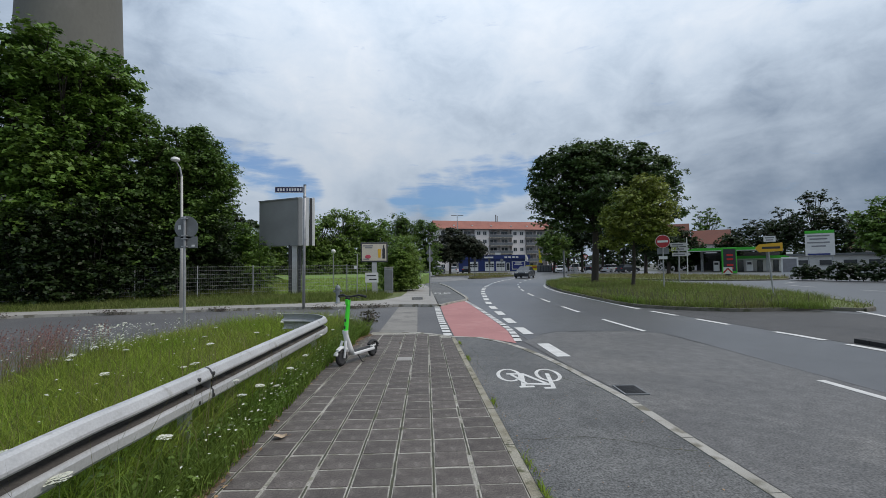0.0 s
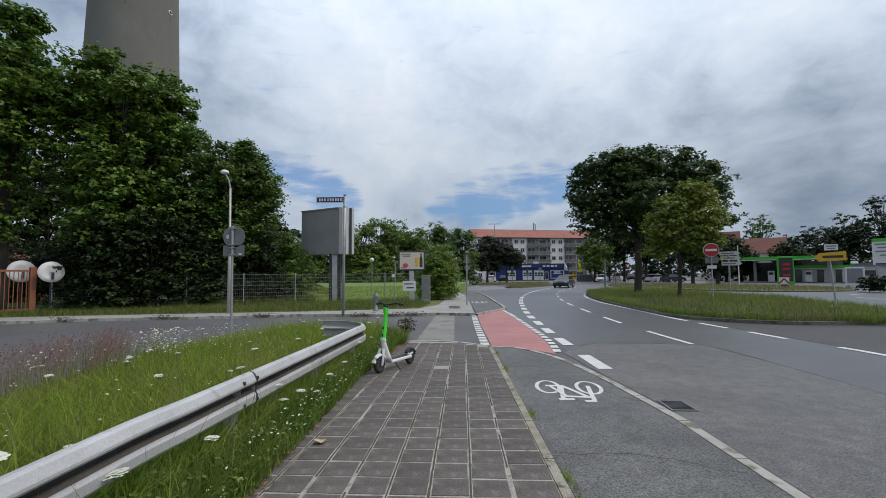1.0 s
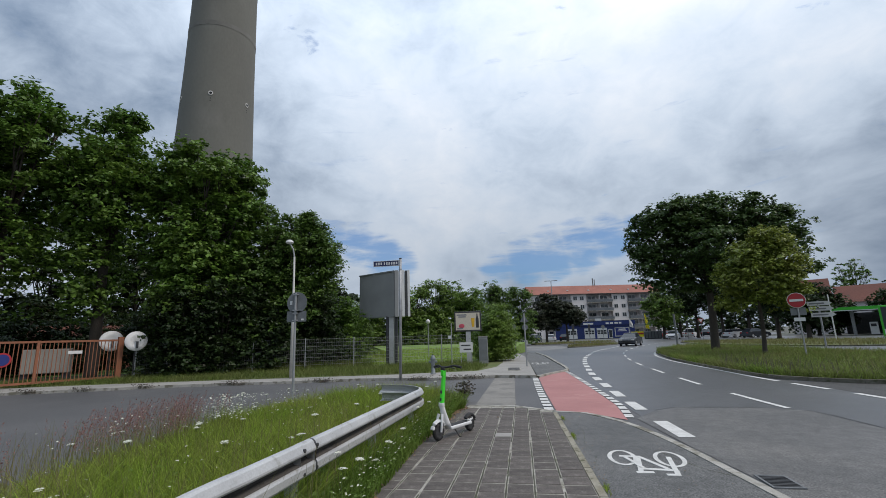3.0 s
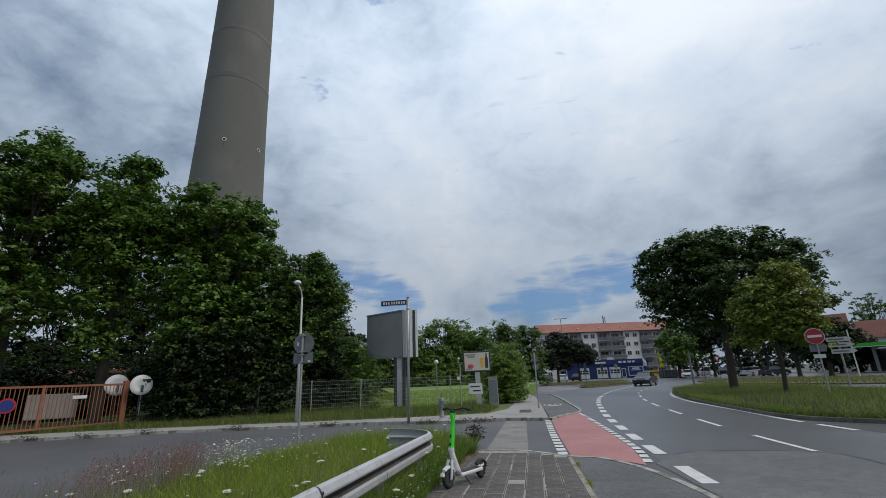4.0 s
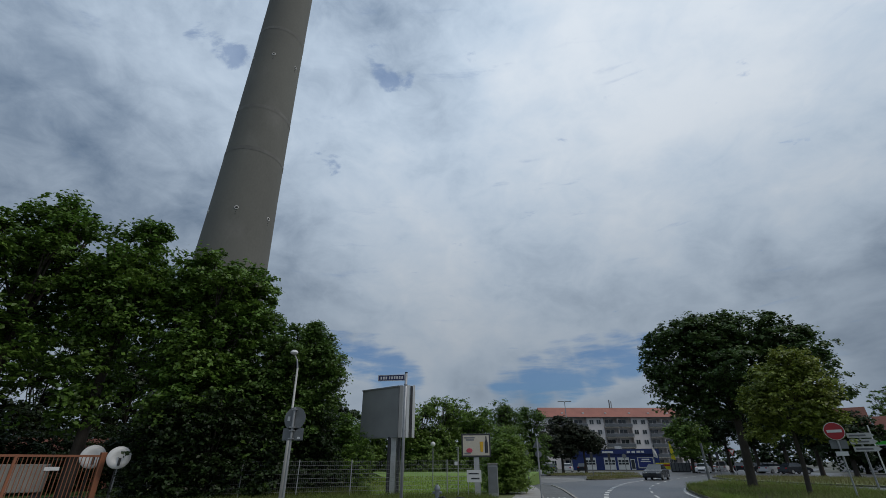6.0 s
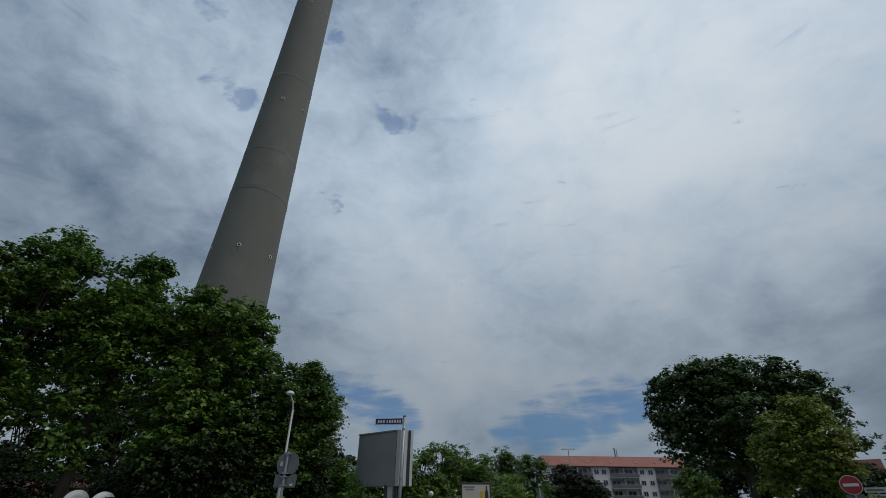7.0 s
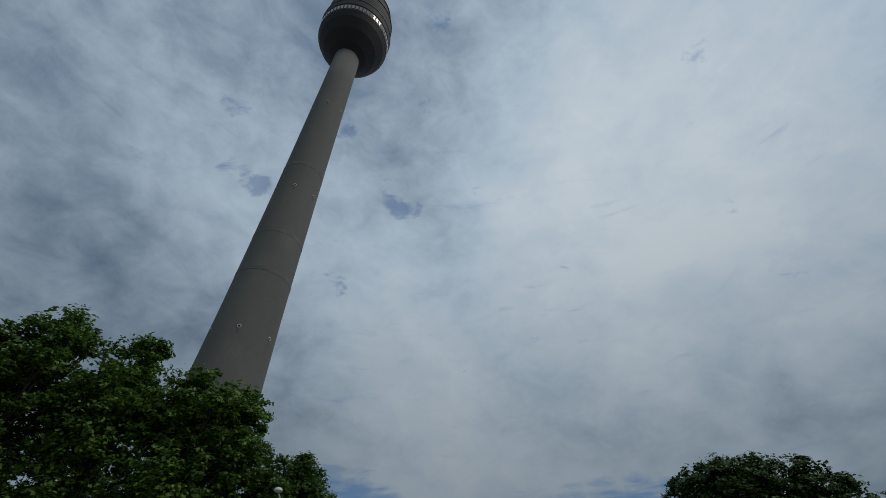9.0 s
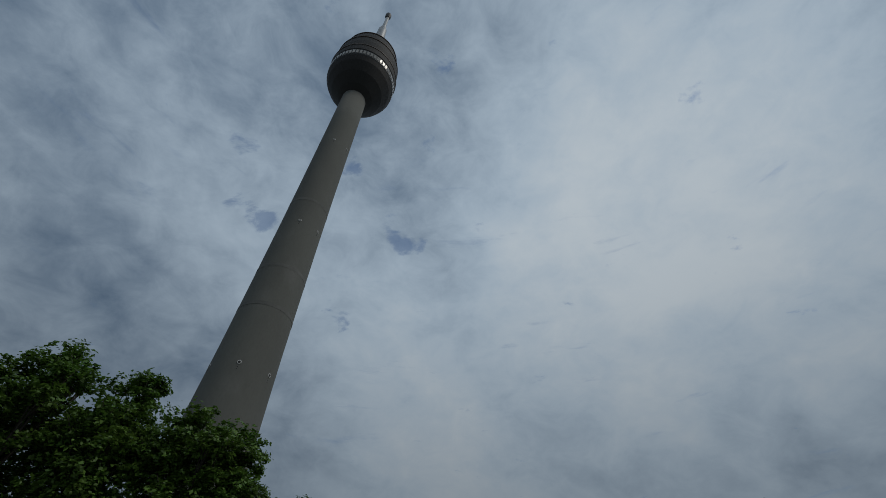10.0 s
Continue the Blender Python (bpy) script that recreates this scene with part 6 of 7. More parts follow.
tagged(lit, "dry brown leaf crumbs along the paving edge", "leaf litter", kind="stuff")
q = np.array([(ragged(y) - abs(RNG.normal(0.0, 0.09)), y) for y in RNG.uniform(1.8, 10.8, 7000)])
tagged(blades("fringe_grass", q, 0.02, 0.17, 0.010, M["path_grass"], 0.9, 0.6), "grass fringe leaning over the paving edge", "grass", kind="stuff")
q = np.column_stack([RNG.uniform(0.90, 2.4, 260), RNG.uniform(2.5, 9.5, 260)])
q[:130, 0] = 0.90 + np.abs(RNG.normal(0, 0.06, 130))
c = np.column_stack([q, np.full(260, 0.017)])
tagged(leaf_mesh("path_debris", c, np.tile([0.0, 0.0, 3.0], (260, 1)), 0.018, M["leaf_litter"], None), "small dry crumbs and leaf bits on the cycle path", "leaf litter", kind="stuff")
q = np.column_stack([0.885 + np.abs(RNG.normal(0, 0.022, 420)), RNG.choice([2.9, 3.05, 3.2, 3.6, 5.2, 7.7, 9.2], 420) + RNG.normal(0, 0.09, 420)])
tagged(blades("kerb_tufts", q, 0.012, 0.05, 0.006, M["grass"], 0.9, 0.5), "small tufts of grass in the kerb gap", "grass", kind="stuff")


def dry_leaf(x, y, s, turn):
    e = thing("fallen_leaf", (x, y, 0.024), turn, "single curled dry pale leaf on the paving", "leaf")
    bm = bmesh.new()
    rows = []
    for k in range(7):
        t = k / 6
        w = s * 0.36 * math.sin(math.pi * (0.08 + 0.88 * t)) * (1.25 if k % 2 else 0.9)
        z = 0.012 * math.cos(t * 5) + 0.012
        rows.append([bm.verts.new(((t - 0.5) * s, -w, z + 0.014)), bm.verts.new(((t - 0.5) * s, 0, z)), bm.verts.new(((t - 0.5) * s, w, z + 0.016))])
    for a, b in zip(rows, rows[1:]):
        for j in (0, 1):
            bm.faces.new((a[j], a[j + 1], b[j + 1], b[j]))
    part("blade", bm, M["dry_leaf"], e)
    part("stalk", tubed([(s * 0.45, 0, 0.012), (s * 0.8, 0.02, 0.006)], 0.002, 5), M["leaf_litter"], e)


M["dry_leaf"] = material("pale_dry_leaf", (0.46, 0.37, 0.27), 0.85, (0.34, 0.26, 0.18), 14.0, 0.8)
dry_leaf(-1.31, 4.34, 0.12, 25)
dry_leaf(-1.52, 4.05, 0.08, 130)
dry_leaf(-0.35, 9.3, 0.05, 60)


def umbel(name, tall, width, label, florets=46):
    """A flat white umbel on a thin stem with rays."""
    e = thing(name, (0, 0, -50), 0, label, "flower", "white umbel flowers")
    bm = bmesh.new()
    tube(bm, [(0, 0, 0), (0.015, 0.01, tall * 0.6), (0, 0, tall - 0.05)], [0.004, 0.003, 0.0025], 5)
    for k in range(9):
        a = 2 * math.pi * k / 9
        tube(bm, [(0, 0, tall - 0.05), (width * 0.36 * math.cos(a), width * 0.36 * math.sin(a), tall - 0.006)], [0.0015, 0.001], 4)
    part("stem", bm, M["stem"], e)
    r = random.Random(3)
    vs, fs = [], []
    for k in range(florets):
        rad = width * 0.5 * math.sqrt((k + 0.5) / florets)
        a = k * 2.39996
        s = width * r.uniform(0.07, 0.11)
        cx, cy, cz = rad * math.cos(a), rad * math.sin(a), tall + 0.010 - (rad / width) ** 2 * 0.05 + r.uniform(-0.004, 0.004)
        i = len(vs)
        vs.append((cx, cy, cz + s * 0.25))
        for j in range(5):
            b = j * 1.2566 + k
            vs.append((cx + s * math.cos(b), cy + s * math.sin(b), cz - s * 0.1))
        for j in range(5):
            fs.append((i, i + 1 + j, i + 1 + (j + 1) % 5))
    raw_mesh("flower_head", vs, fs, M["petal"], e)
    return e


proto = umbel("wild_carrot", 0.55, 0.10, "flat white wild carrot umbel on a thin stem")
spots = [(-2.86, 2.62, 1.05, 1.6), (-2.35, 2.2, 1.0, 1.3), (-1.92, 2.62, 0.90, 1.25), (-1.86, 3.3, 0.78, 1.0), (-1.72, 4.4, 0.72, 0.9), (-1.66, 4.75, 0.75, 0.9), (-1.60, 5.6, 0.7, 0.9), (-1.58, 6.4, 0.7, 0.8), (-1.55, 5.1, 0.55, 0.8), (-2.5, 5.2, 1.0, 1.0), (-2.9, 6.4, 1.05, 1.0), (-3.4, 5.0, 0.95, 0.9)]
r = random.Random(12)
for k in range(46):
    x, y = r.uniform(-5.8, -1.55), r.uniform(2.8, 11.4)
    if -2.25 < x < -1.66 and y < 8.4:
        x = -1.6 + r.uniform(-0.04, 0.1)
    spots.append((x, y, r.uniform(0.6, 1.15), r.uniform(0.55, 1.0)))
for x, y, s, w in spots:
    copy = copy_thing(proto, pose(x, y, 0.02, r.uniform(-8, 8), r.uniform(-8, 8), r.uniform(0, 360)))
    copy.scale = (w, w, s)
for o in [*proto.children_recursive, proto]:
    bpy.data.objects.remove(o)

# a drift of small white blossoms near the sign post, and daisies along the rail
def blossoms(name, pts, z, size, mat, label):
    c = np.column_stack([pts, z])
    m = leaf_mesh(name, c, np.tile([0.0, 0.0, 2.0], (len(c), 1)), size, mat, None)
    return tagged(m, label, "flowers", kind="stuff")


q = np.vstack([RNG.normal((-4.85, 7.25), (0.24, 0.16), (420, 2)), RNG.normal((-4.2, 7.6), (0.4, 0.2), (70, 2)), RNG.normal((-5.3, 5.6), (0.3, 0.5), (50, 2))])
blossoms("white_blossoms", q, RNG.uniform(0.42, 0.80, len(q)), 0.033, M["petal"], "drift of small white meadow blossoms")
stems = blades("blossom_stems", q[::2], 0.02, 0.62, 0.006, M["grass"], 0.1, 0.15)
tagged(stems, "thin green stems below the white blossoms", "grass", kind="stuff")
q = scatter([(-1.72, 3), (-1.5, 3), (-1.45, 8), (-1.66, 8)], 120)
blossoms("daisies", q, RNG.uniform(0.14, 0.40, 120), 0.027, M["petal"], "small white daisies in the grass strip")
q = scatter([(-2.3, 3), (-6, 3), (-6, 11), (-2.5, 11.5)], 160)
blossoms("daisies", q, RNG.uniform(0.3, 0.55, 160), 0.03, M["petal"], "small white flowers scattered in the meadow")
place_tree("weed_shrub", -6.2, 11.6, -5.0, 0.04, 1.4, M["leaf_weed"], "dusty purple-green weed growing by the paving end", 71, clumps=60, per=20, clump_r=0.10, leaf_size=0.05, trunk_r=0.012, fork=0.2, n=6, category="weed")


# ---- apartment block and shop across the junction ----
def apartment_block():
    e = thing("apartment_building", (7.4, 143.3, -0.05), 12.5, "long pale five-storey apartment building with a red tiled roof", "building")
    L, D, H, S = 42.6, 11.0, 14.0, 2.75
    bays = ((4.4, 12.8), (17.9, 26.4), (31.5, 39.9))
    edges = [0.0] + [v for b in bays for v in b] + [L]
    for k in range(0, len(edges), 2):
        w = edges[k + 1] - edges[k]
        part("wall", boxed((edges[k] + w / 2, D / 2, H / 2), (w, D, H)), M["cream_wall"], e)
    for a, b in bays:
        part("recessed_wall", boxed(((a + b) / 2, D / 2 + 0.7, H / 2), (b - a, D - 1.4, H)), M["cream_wall"], e)
    bm = bmesh.new()
    ends = [[bm.verts.new(p) for p in ((x, -0.6, H - 0.1), (x, D / 2, H + 3.2), (x, D + 0.6, H - 0.1), (x, D / 2, H + 2.9), (x, -0.35, H - 0.25))] for x in (-0.5, L + 0.5)]
    a, b = ends
    for f in ((a[0], b[0], b[1], a[1]), (a[1], b[1], b[2], a[2]), (a[4], a[0], a[1], a[2], a[3]), (b[3], b[2], b[1], b[0], b[4]), (a[0], a[4], b[4], b[0]), (a[3], b[3], b[4], a[4]), (a[2], b[2], b[3], a[3])):
        bm.faces.new(f)
    roof = part("roof", bm, M["roof"], e, "red tiled pitched roof")
    for x in (6, 12.5, 19.5, 27, 33, 39):
        part("roof_hatch", boxed((x, 1.6, H + 1.25), (0.5, 0.5, 0.35)), M["white"], roof)
    # two thin antenna masts on the ridge
    part("chimney", boxed((22.9, D / 2, H + 4.2), (0.28, 0.28, 2.8)), M["sign_back"], roof)
    part("chimney", boxed((23.5, D / 2, H + 4.0), (0.24, 0.24, 2.4)), M["pole"], roof)
    part("gutter", boxed((L / 2, -0.62, H - 0.12), (L + 1, 0.16, 0.16)), M["dark_metal"], roof)
    for s in range(5):
        z = s * S + 1.55
        for x in (1.6, 14.2, 16.4, 27.6, 30.1, 41.2):
            w = part("window", boxed((x, -0.02, z), (1.35, 0.10, 1.30)), M["frame_white"], e)
            part("pane", boxed((x - 0.32, -0.065, z), (0.54, 0.04, 1.12)), M["pane"], w)
            part("pane", boxed((x + 0.32, -0.065, z), (0.54, 0.04, 1.12)), M["pane"], w)
        for a, b in bays:
            m = (a + b) / 2
            bal = part("balcony", boxed((m, 0.15, s * S + 0.08), (b - a, 1.9, 0.18)), M["concrete"], e)
            part("parapet", boxed((m, -0.78, s * S + 0.62), (b - a - 0.1, 0.08, 0.78)), M["balcony"], bal)
            part("handrail", boxed((m, -0.8, s * S + 1.12), (b - a, 0.06, 0.07)), M["pole"], bal)
            for k in range(2):
                x = m + (k - 0.5) * (b - a) * 0.48
                w = part("balcony_door", boxed((x, 1.36, s * S + 1.25), (2.6, 0.10, 2.1)), M["frame_white"], e)
                part("pane", boxed((x - 0.62, 1.30, s * S + 1.25), (1.1, 0.05, 1.9)), M["pane"], w)
                part("pane", boxed((x + 0.62, 1.30, s * S + 1.25), (1.1, 0.05, 1.9)), M["pane"], w)
            part("divider", boxed((m, 0.4, s * S + 1.3), (0.10, 1.8, 2.4)), M["cream_wall"], bal)
            if s == 4:
                part("canopy", boxed((m, 0.1, 5 * S + 0.06), (b - a, 1.7, 0.12)), M["dark_metal"], e)


apartment_block()


def blue_shop():
    x, y = at_angle(5.6, 118)
    e = thing("tyre_shop", (x, y, 0), -9, "flat-roofed blue shop with white garage doors", "building")
    part("wall", boxed((9.4, 4, 1.85), (18.8, 8, 3.7)), M["shop_blue"], e)
    part("fascia", boxed((9.4, -0.12, 3.75), (19.2, 0.5, 1.0)), M["shop_blue"], e)
    part("roof_edge", boxed((9.4, 4, 4.3), (19.3, 8.6, 0.10)), M["dark_metal"], e)
    for k, cx in enumerate((4.0, 8.3, 11.2)):
        d = part("garage_door", boxed((cx, -0.04, 1.35), (2.5, 0.14, 2.5)), M["white"], e)
        for i in range(3):
            for j in range(2):
                part("pane", boxed((cx - 0.75 + 0.75 * i, -0.125, 1.35 + 0.52 * j), (0.62, 0.04, 0.40)), M["pane"], d)
    for cx in (6.2, 9.75):
        part("pillar", boxed((cx, -0.06, 1.6), (0.5, 0.2, 3.2)), M["shop_blue"], e)
    d = part("entrance_door", boxed((13.2, -0.04, 1.15), (0.9, 0.12, 2.2)), M["white"], e)
    part("pane", boxed((13.2, -0.12, 1.2), (0.7, 0.04, 1.8)), M["pane"], d)
    w = part("show_window", boxed((15.9, -0.04, 1.5), (3.4, 0.12, 2.2)), M["frame_white"], e)
    part("panel", boxed((15.9, -0.12, 1.55), (3.0, 0.04, 1.8)), M["blue"], w)
    part("bar", boxed((15.9, -0.16, 2.15), (1.6, 0.04, 0.28)), M["white"], w)
    part("bar", boxed((15.9, -0.16, 1.75), (2.1, 0.04, 0.16)), M["white"], w)
    for cx, ww in ((8.1, 2.4), (12.6, 0.7), (13.6, 0.7), (14.7, 0.8), (15.6, 0.6)):
        part("sign_shape", boxed((cx, -0.40, 3.72), (ww, 0.06, 0.42)), M["white"], e)
    part("roof_box", boxed((10.6, 2, 4.65), (1.5, 1.0, 0.7)), M["white"], e)


blue_shop()


def flag(az, d, top, low, mat, label):
    x, y = at_angle(az, d)
    e = thing("feather_flag", (x, y, 0), 0, label, "flag")
    part("pole", tubed([(0, 0, -0.05), (0, 0, top)], [0.04, 0.025], 8), M["pole"], e)
    bm = bmesh.new()
    rows = []
    n = 10
    for k in range(n + 1):
        t = k / n
        z = low + (top - low) * t
        w = 0.75 * (1 - 0.75 * t ** 2.5)
        rows.append([bm.verts.new((0.03 + w * j / 3, 0.06 * math.sin(t * 7 + j * 1.3), z - 0.10 * j)) for j in range(4)])
    for a, b in zip(rows, rows[1:]):
        for j in range(3):
            bm.faces.new((a[j], a[j + 1], b[j + 1], b[j]))
    part("cloth", bm, mat, e)


flag(15.9, 104, 5.4, 2.2, M["flag_yellow"], "tall yellow feather flag at the forecourt")
flag(14.2, 108, 4.7, 2.6, M["white"], "tall white feather flag beside the shop")

x, y = at_angle(15.3, 100)
e = thing("yellow_banner", (x, y, 0), -12, "yellow and red advertising banner on a low frame", "banner")
part("sheet", boxed((0, 0, 0.95), (3.6, 0.08, 1.1)), M["flag_yellow"], e)
part("bar", boxed((0, -0.06, 1.1), (2.6, 0.04, 0.28)), M["red"], e)
for sx in (-1.6, 1.6):
    part("leg", boxed((sx, 0, 0.2), (0.08, 0.08, 0.5)), M["dark_metal"], e)
x, y = at_angle(16.6, 98)
e = thing("waste_container", (x, y, 0), -14, "dark grey steel waste container at the roadside", "container")
part("body", boxed((0, 0, 0.80), (3.2, 1.8, 1.4), bevel=0.05), M["sign_back"], e)
for k in range(6):
    part("rib", boxed((-1.45 + k * 0.58, -0.93, 0.80), (0.10, 0.08, 1.3)), M["dark_metal"], e)
part("skid", boxed((0, 0, 0.06), (3.0, 1.4, 0.14)), M["dark_metal"], e)


# ---- cars ----
def car(at, turn, paint, label, long=4.3, roof=1.46):
    e = thing("car", (*at, 0.0), turn, label, "car")
    h = long / 2
    side = [(-h, 0.32), (-h + 0.04, 0.62), (-h + 0.10, 0.88), (-h + 0.75, 0.95), (h - 1.15, 0.93), (h - 0.35, 0.80), (h - 0.04, 0.62), (h, 0.34), (h - 0.1, 0.22), (-h + 0.1, 0.22)]
    bm = bmesh.new()
    rows = []
    for s, inset in ((-1, 0.10), (-1, 0.0), (1, 0.0), (1, 0.10)):
        rows.append([bm.verts.new((x, s * (0.88 - (inset if i < 99 else 0)), z + (0.03 if inset and z > 0.5 else 0.0))) for i, (x, z) in enumerate(side)])
    rows = [rows[1], rows[0], rows[3], rows[2]]
    n = len(side)
    outer_l, top_l, top_r, outer_r = rows
    for r0, r1 in ((outer_l, top_l), (top_l, top_r), (top_r, outer_r)):
        for k in range(n):
            bm.faces.new((r0[k], r1[k], r1[(k + 1) % n], r0[(k + 1) % n]))
    bm.faces.new(outer_l)
    bm.faces.new(outer_r[::-1])
    bmesh.ops.recalc_face_normals(bm, faces=bm.faces)
    part("body", bm, paint, e)

    def frustum(x0, x1, x2, x3, y0, y1, z0, z1):
        b = bmesh.new()
        lo = [b.verts.new(p) for p in ((x0, -y0, z0), (x1, -y0, z0), (x1, y0, z0), (x0, y0, z0))]
        hi = [b.verts.new(p) for p in ((x2, -y1, z1), (x3, -y1, z1), (x3, y1, z1), (x2, y1, z1))]
        b.faces.new(lo[::-1])
        b.faces.new(hi)
        for k in range(4):
            b.faces.new((lo[k], lo[(k + 1) % 4], hi[(k + 1) % 4], hi[k]))
        return b

    part("glasshouse", frustum(-h + 0.35, h - 1.15, -h + 0.85, h - 1.95, 0.76, 0.62, 0.94, roof - 0.06), M["pane"], e, "dark car windows")
    part("roof", frustum(-h + 0.80, h - 1.90, -h + 0.95, h - 2.05, 0.635, 0.56, roof - 0.07, roof), paint, e)
    for sx in (-1, 1):
        for sy in (-1, 1):
            c = (sx * (h - 0.82), sy * 0.80, 0.31)
            w = part("wheel", disc(c, 0.20, 0.19, "Y", 16), M["pole"], e)
            part("tyre", disc((c[0], c[1] - sy * 0.005, c[2]), 0.31, 0.17, "Y", 20), M["black"], w)
    for sy in (-0.62, 0.62):
        part("headlight", boxed((h - 0.08, sy, 0.68), (0.14, 0.34, 0.13), bevel=0.02), M["lamp_lens"], e)
        part("tail_light", boxed((-h + 0.06, sy, 0.76), (0.12, 0.30, 0.16), bevel=0.02), M["lamp_red"], e)
    part("grille", boxed((h - 0.01, 0, 0.45), (0.06, 1.0, 0.18)), M["black"], e)
    return e


car((13.6, 54.0), 244, M["car_dark"], "dark grey estate car turning at the junction")
car((28.4, 84.0), 242, M["car_white"], "white small car coming along the road", 3.9)
car((0.3, 69.0), 10, M["car_white"], "white car waiting in the side road", 4.2)
car((37.5, 100.5), 62, M["car_white"], "white van-like car on the far road", 4.6, 1.8)
car((33.5, 104.0), 60, M["car_red"], "red car near the forecourt", 4.2)
for k, (az, d, c, t) in enumerate(((3.2, 96, "car_dark", 80), (5.0, 97, "car_white", 80), (6.6, 98, "car_dark", 80), (20.2, 118, "car_white", 60), (22.0, 112, "car_dark", 60), (23.6, 96, "car_dark", 20), (24.8, 92, "car_white", 20), (26.4, 88, "car_dark", 20))):
    car(at_angle(az, d), t, M[c], "parked car far across the junction")


# ---- poles round the junction ----
def thin_pole(az, d, top, label, plate=None, r=0.045):
    x, y = at_angle(az, d)
    e = thing("signal_pole", (x, y, 0.05), 0, label, "pole")
    part("pole", tubed([(0, 0, -0.08), (0, 0, top)], r, 8), M["sign_back"], e)
    if plate == "lamp":
        part("signal_head", boxed((0, -0.1, top - 0.5), (0.30, 0.26, 0.95), bevel=0.03), M["dark_metal"], e)
    elif plate == "round":
        part("round_sign", disc((0, -0.06, top - 0.35), 0.32, 0.02), M["sign_back"], e)
    elif plate == "yield":
        bm = disc((0, -0.06, top - 0.35), 0.5, 0.02, "Y", 3)
        bm.transform(Matrix.Translation((0, 0, 2 * (top - 0.35))) @ Matrix.Diagonal((1, 1, -1, 1)))
        s = part("warning_sign", bm, M["red"], e)
        bm = disc((0, -0.075, top - 0.35), 0.33, 0.02, "Y", 3)
        bm.transform(Matrix.Translation((0, 0, 2 * (top - 0.35))) @ Matrix.Diagonal((1, 1, -1, 1)))
        part("sign_face", bm, M["white"], s)


thin_pole(7.7, 61, 2.7, "grey pole with a signal head on the small island", "lamp")
thin_pole(9.6, 72, 2.8, "grey pole with a signal head by the crossing", "lamp")
thin_pole(11.2, 82, 2.8, "slim grey pole before the blue shop", "round")
thin_pole(17.3, 100, 3.3, "grey pole with a signal head at the roadside", "lamp")
thin_pole(19.0, 49.5, 3.1, "sturdy grey post at the island's far end", None, 0.10)
thin_pole(20.2, 80, 2.9, "grey pole with a signal head across the island", "lamp")
thin_pole(21.6, 78, 3.2, "pole with a red and white give-way sign", "yield")


def road_lamp(az, d, top):
    x, y = at_angle(az, d)
    e = thing("street_lamp", (x, y, 0.0), 0, "tall slim road lamp with two short arms", "street lamp")
    part("mast", tubed([(0, 0, -0.05), (0, 0, top)], [0.12, 0.07], 8), M["pole"], e)
    for s in (-1, 1):
        part("lamp_head", boxed((s * 0.75, 0, top + 0.04), (1.3, 0.25, 0.12), bevel=0.03), M["sign_back"], e)


road_lamp(5.5, 100, 13.1)


# ---- signs on the island ----
def no_entry():
    e = thing("no_entry_sign", (14.6, 25.0, 0.08), -30, "round red no-entry sign on a grey post", "traffic sign")
    part("post", tubed([(0, 0, -0.05), (0, 0, 3.14)], 0.038, 10), M["pole"], e)
    rim = part("rim", disc((0, -0.05, 2.84), 0.39, 0.014), M["white"], e)
    part("face", disc((0, -0.062, 2.84), 0.365, 0.014), M["red"], rim)
    part("bar", boxed((0, -0.076, 2.84), (0.56, 0.012, 0.12)), M["white"], rim)
    part("rear_plate", boxed((0, 0.05, 2.28), (0.64, 0.012, 0.38)), M["sign_back"], e, "grey back of a square plate")
    part("arrow_plate", boxed((0, -0.05, 1.88), (0.46, 0.012, 0.18)), M["white"], e)


no_entry()


def detour_sign():
    e = thing("detour_sign", (16.05, 18.85, 0.08), -40, "leaning post with yellow arrow and white plate", "traffic sign")
    part("post", tubed([(0.05, 0, -0.05), (-0.10, 0, 2.35)], 0.032, 8), M["pole"], e)
    bm = bmesh.new()
    o = [(-0.58, 2.18), (-0.42, 2.36), (0.44, 2.42), (0.44, 2.04), (-0.42, 2.00)]
    f = [bm.verts.new((x, -0.05, z)) for x, z in o]
    b = [bm.verts.new((x, -0.03, z)) for x, z in o]
    bm.faces.new(f)
    bm.faces.new(b[::-1])
    for k in range(5):
        bm.faces.new((f[k], b[k], b[(k + 1) % 5], f[(k + 1) % 5]))
    bmesh.ops.recalc_face_normals(bm, faces=bm.faces)
    a = part("arrow", bm, M["yellow"], e, "yellow arrow plate with a dark bar")
    part("bar", boxed((0.02, -0.056, 2.20), (0.66, 0.008, 0.10)), M["ink"], a)
    p = part("plate", boxed((-0.02, -0.04, 2.60), (0.44, 0.014, 0.26)), M["white"], e)
    part("bar", boxed((-0.02, -0.052, 2.65), (0.34, 0.008, 0.05)), M["ink_grey"], p)
    part("bar", boxed((-0.02, -0.052, 2.55), (0.26, 0.008, 0.05)), M["ink_grey"], p)
    part("foot", boxed((0.15, 0, 0.06), (0.75, 0.4, 0.12), bevel=0.03), M["concrete"], e)


detour_sign()


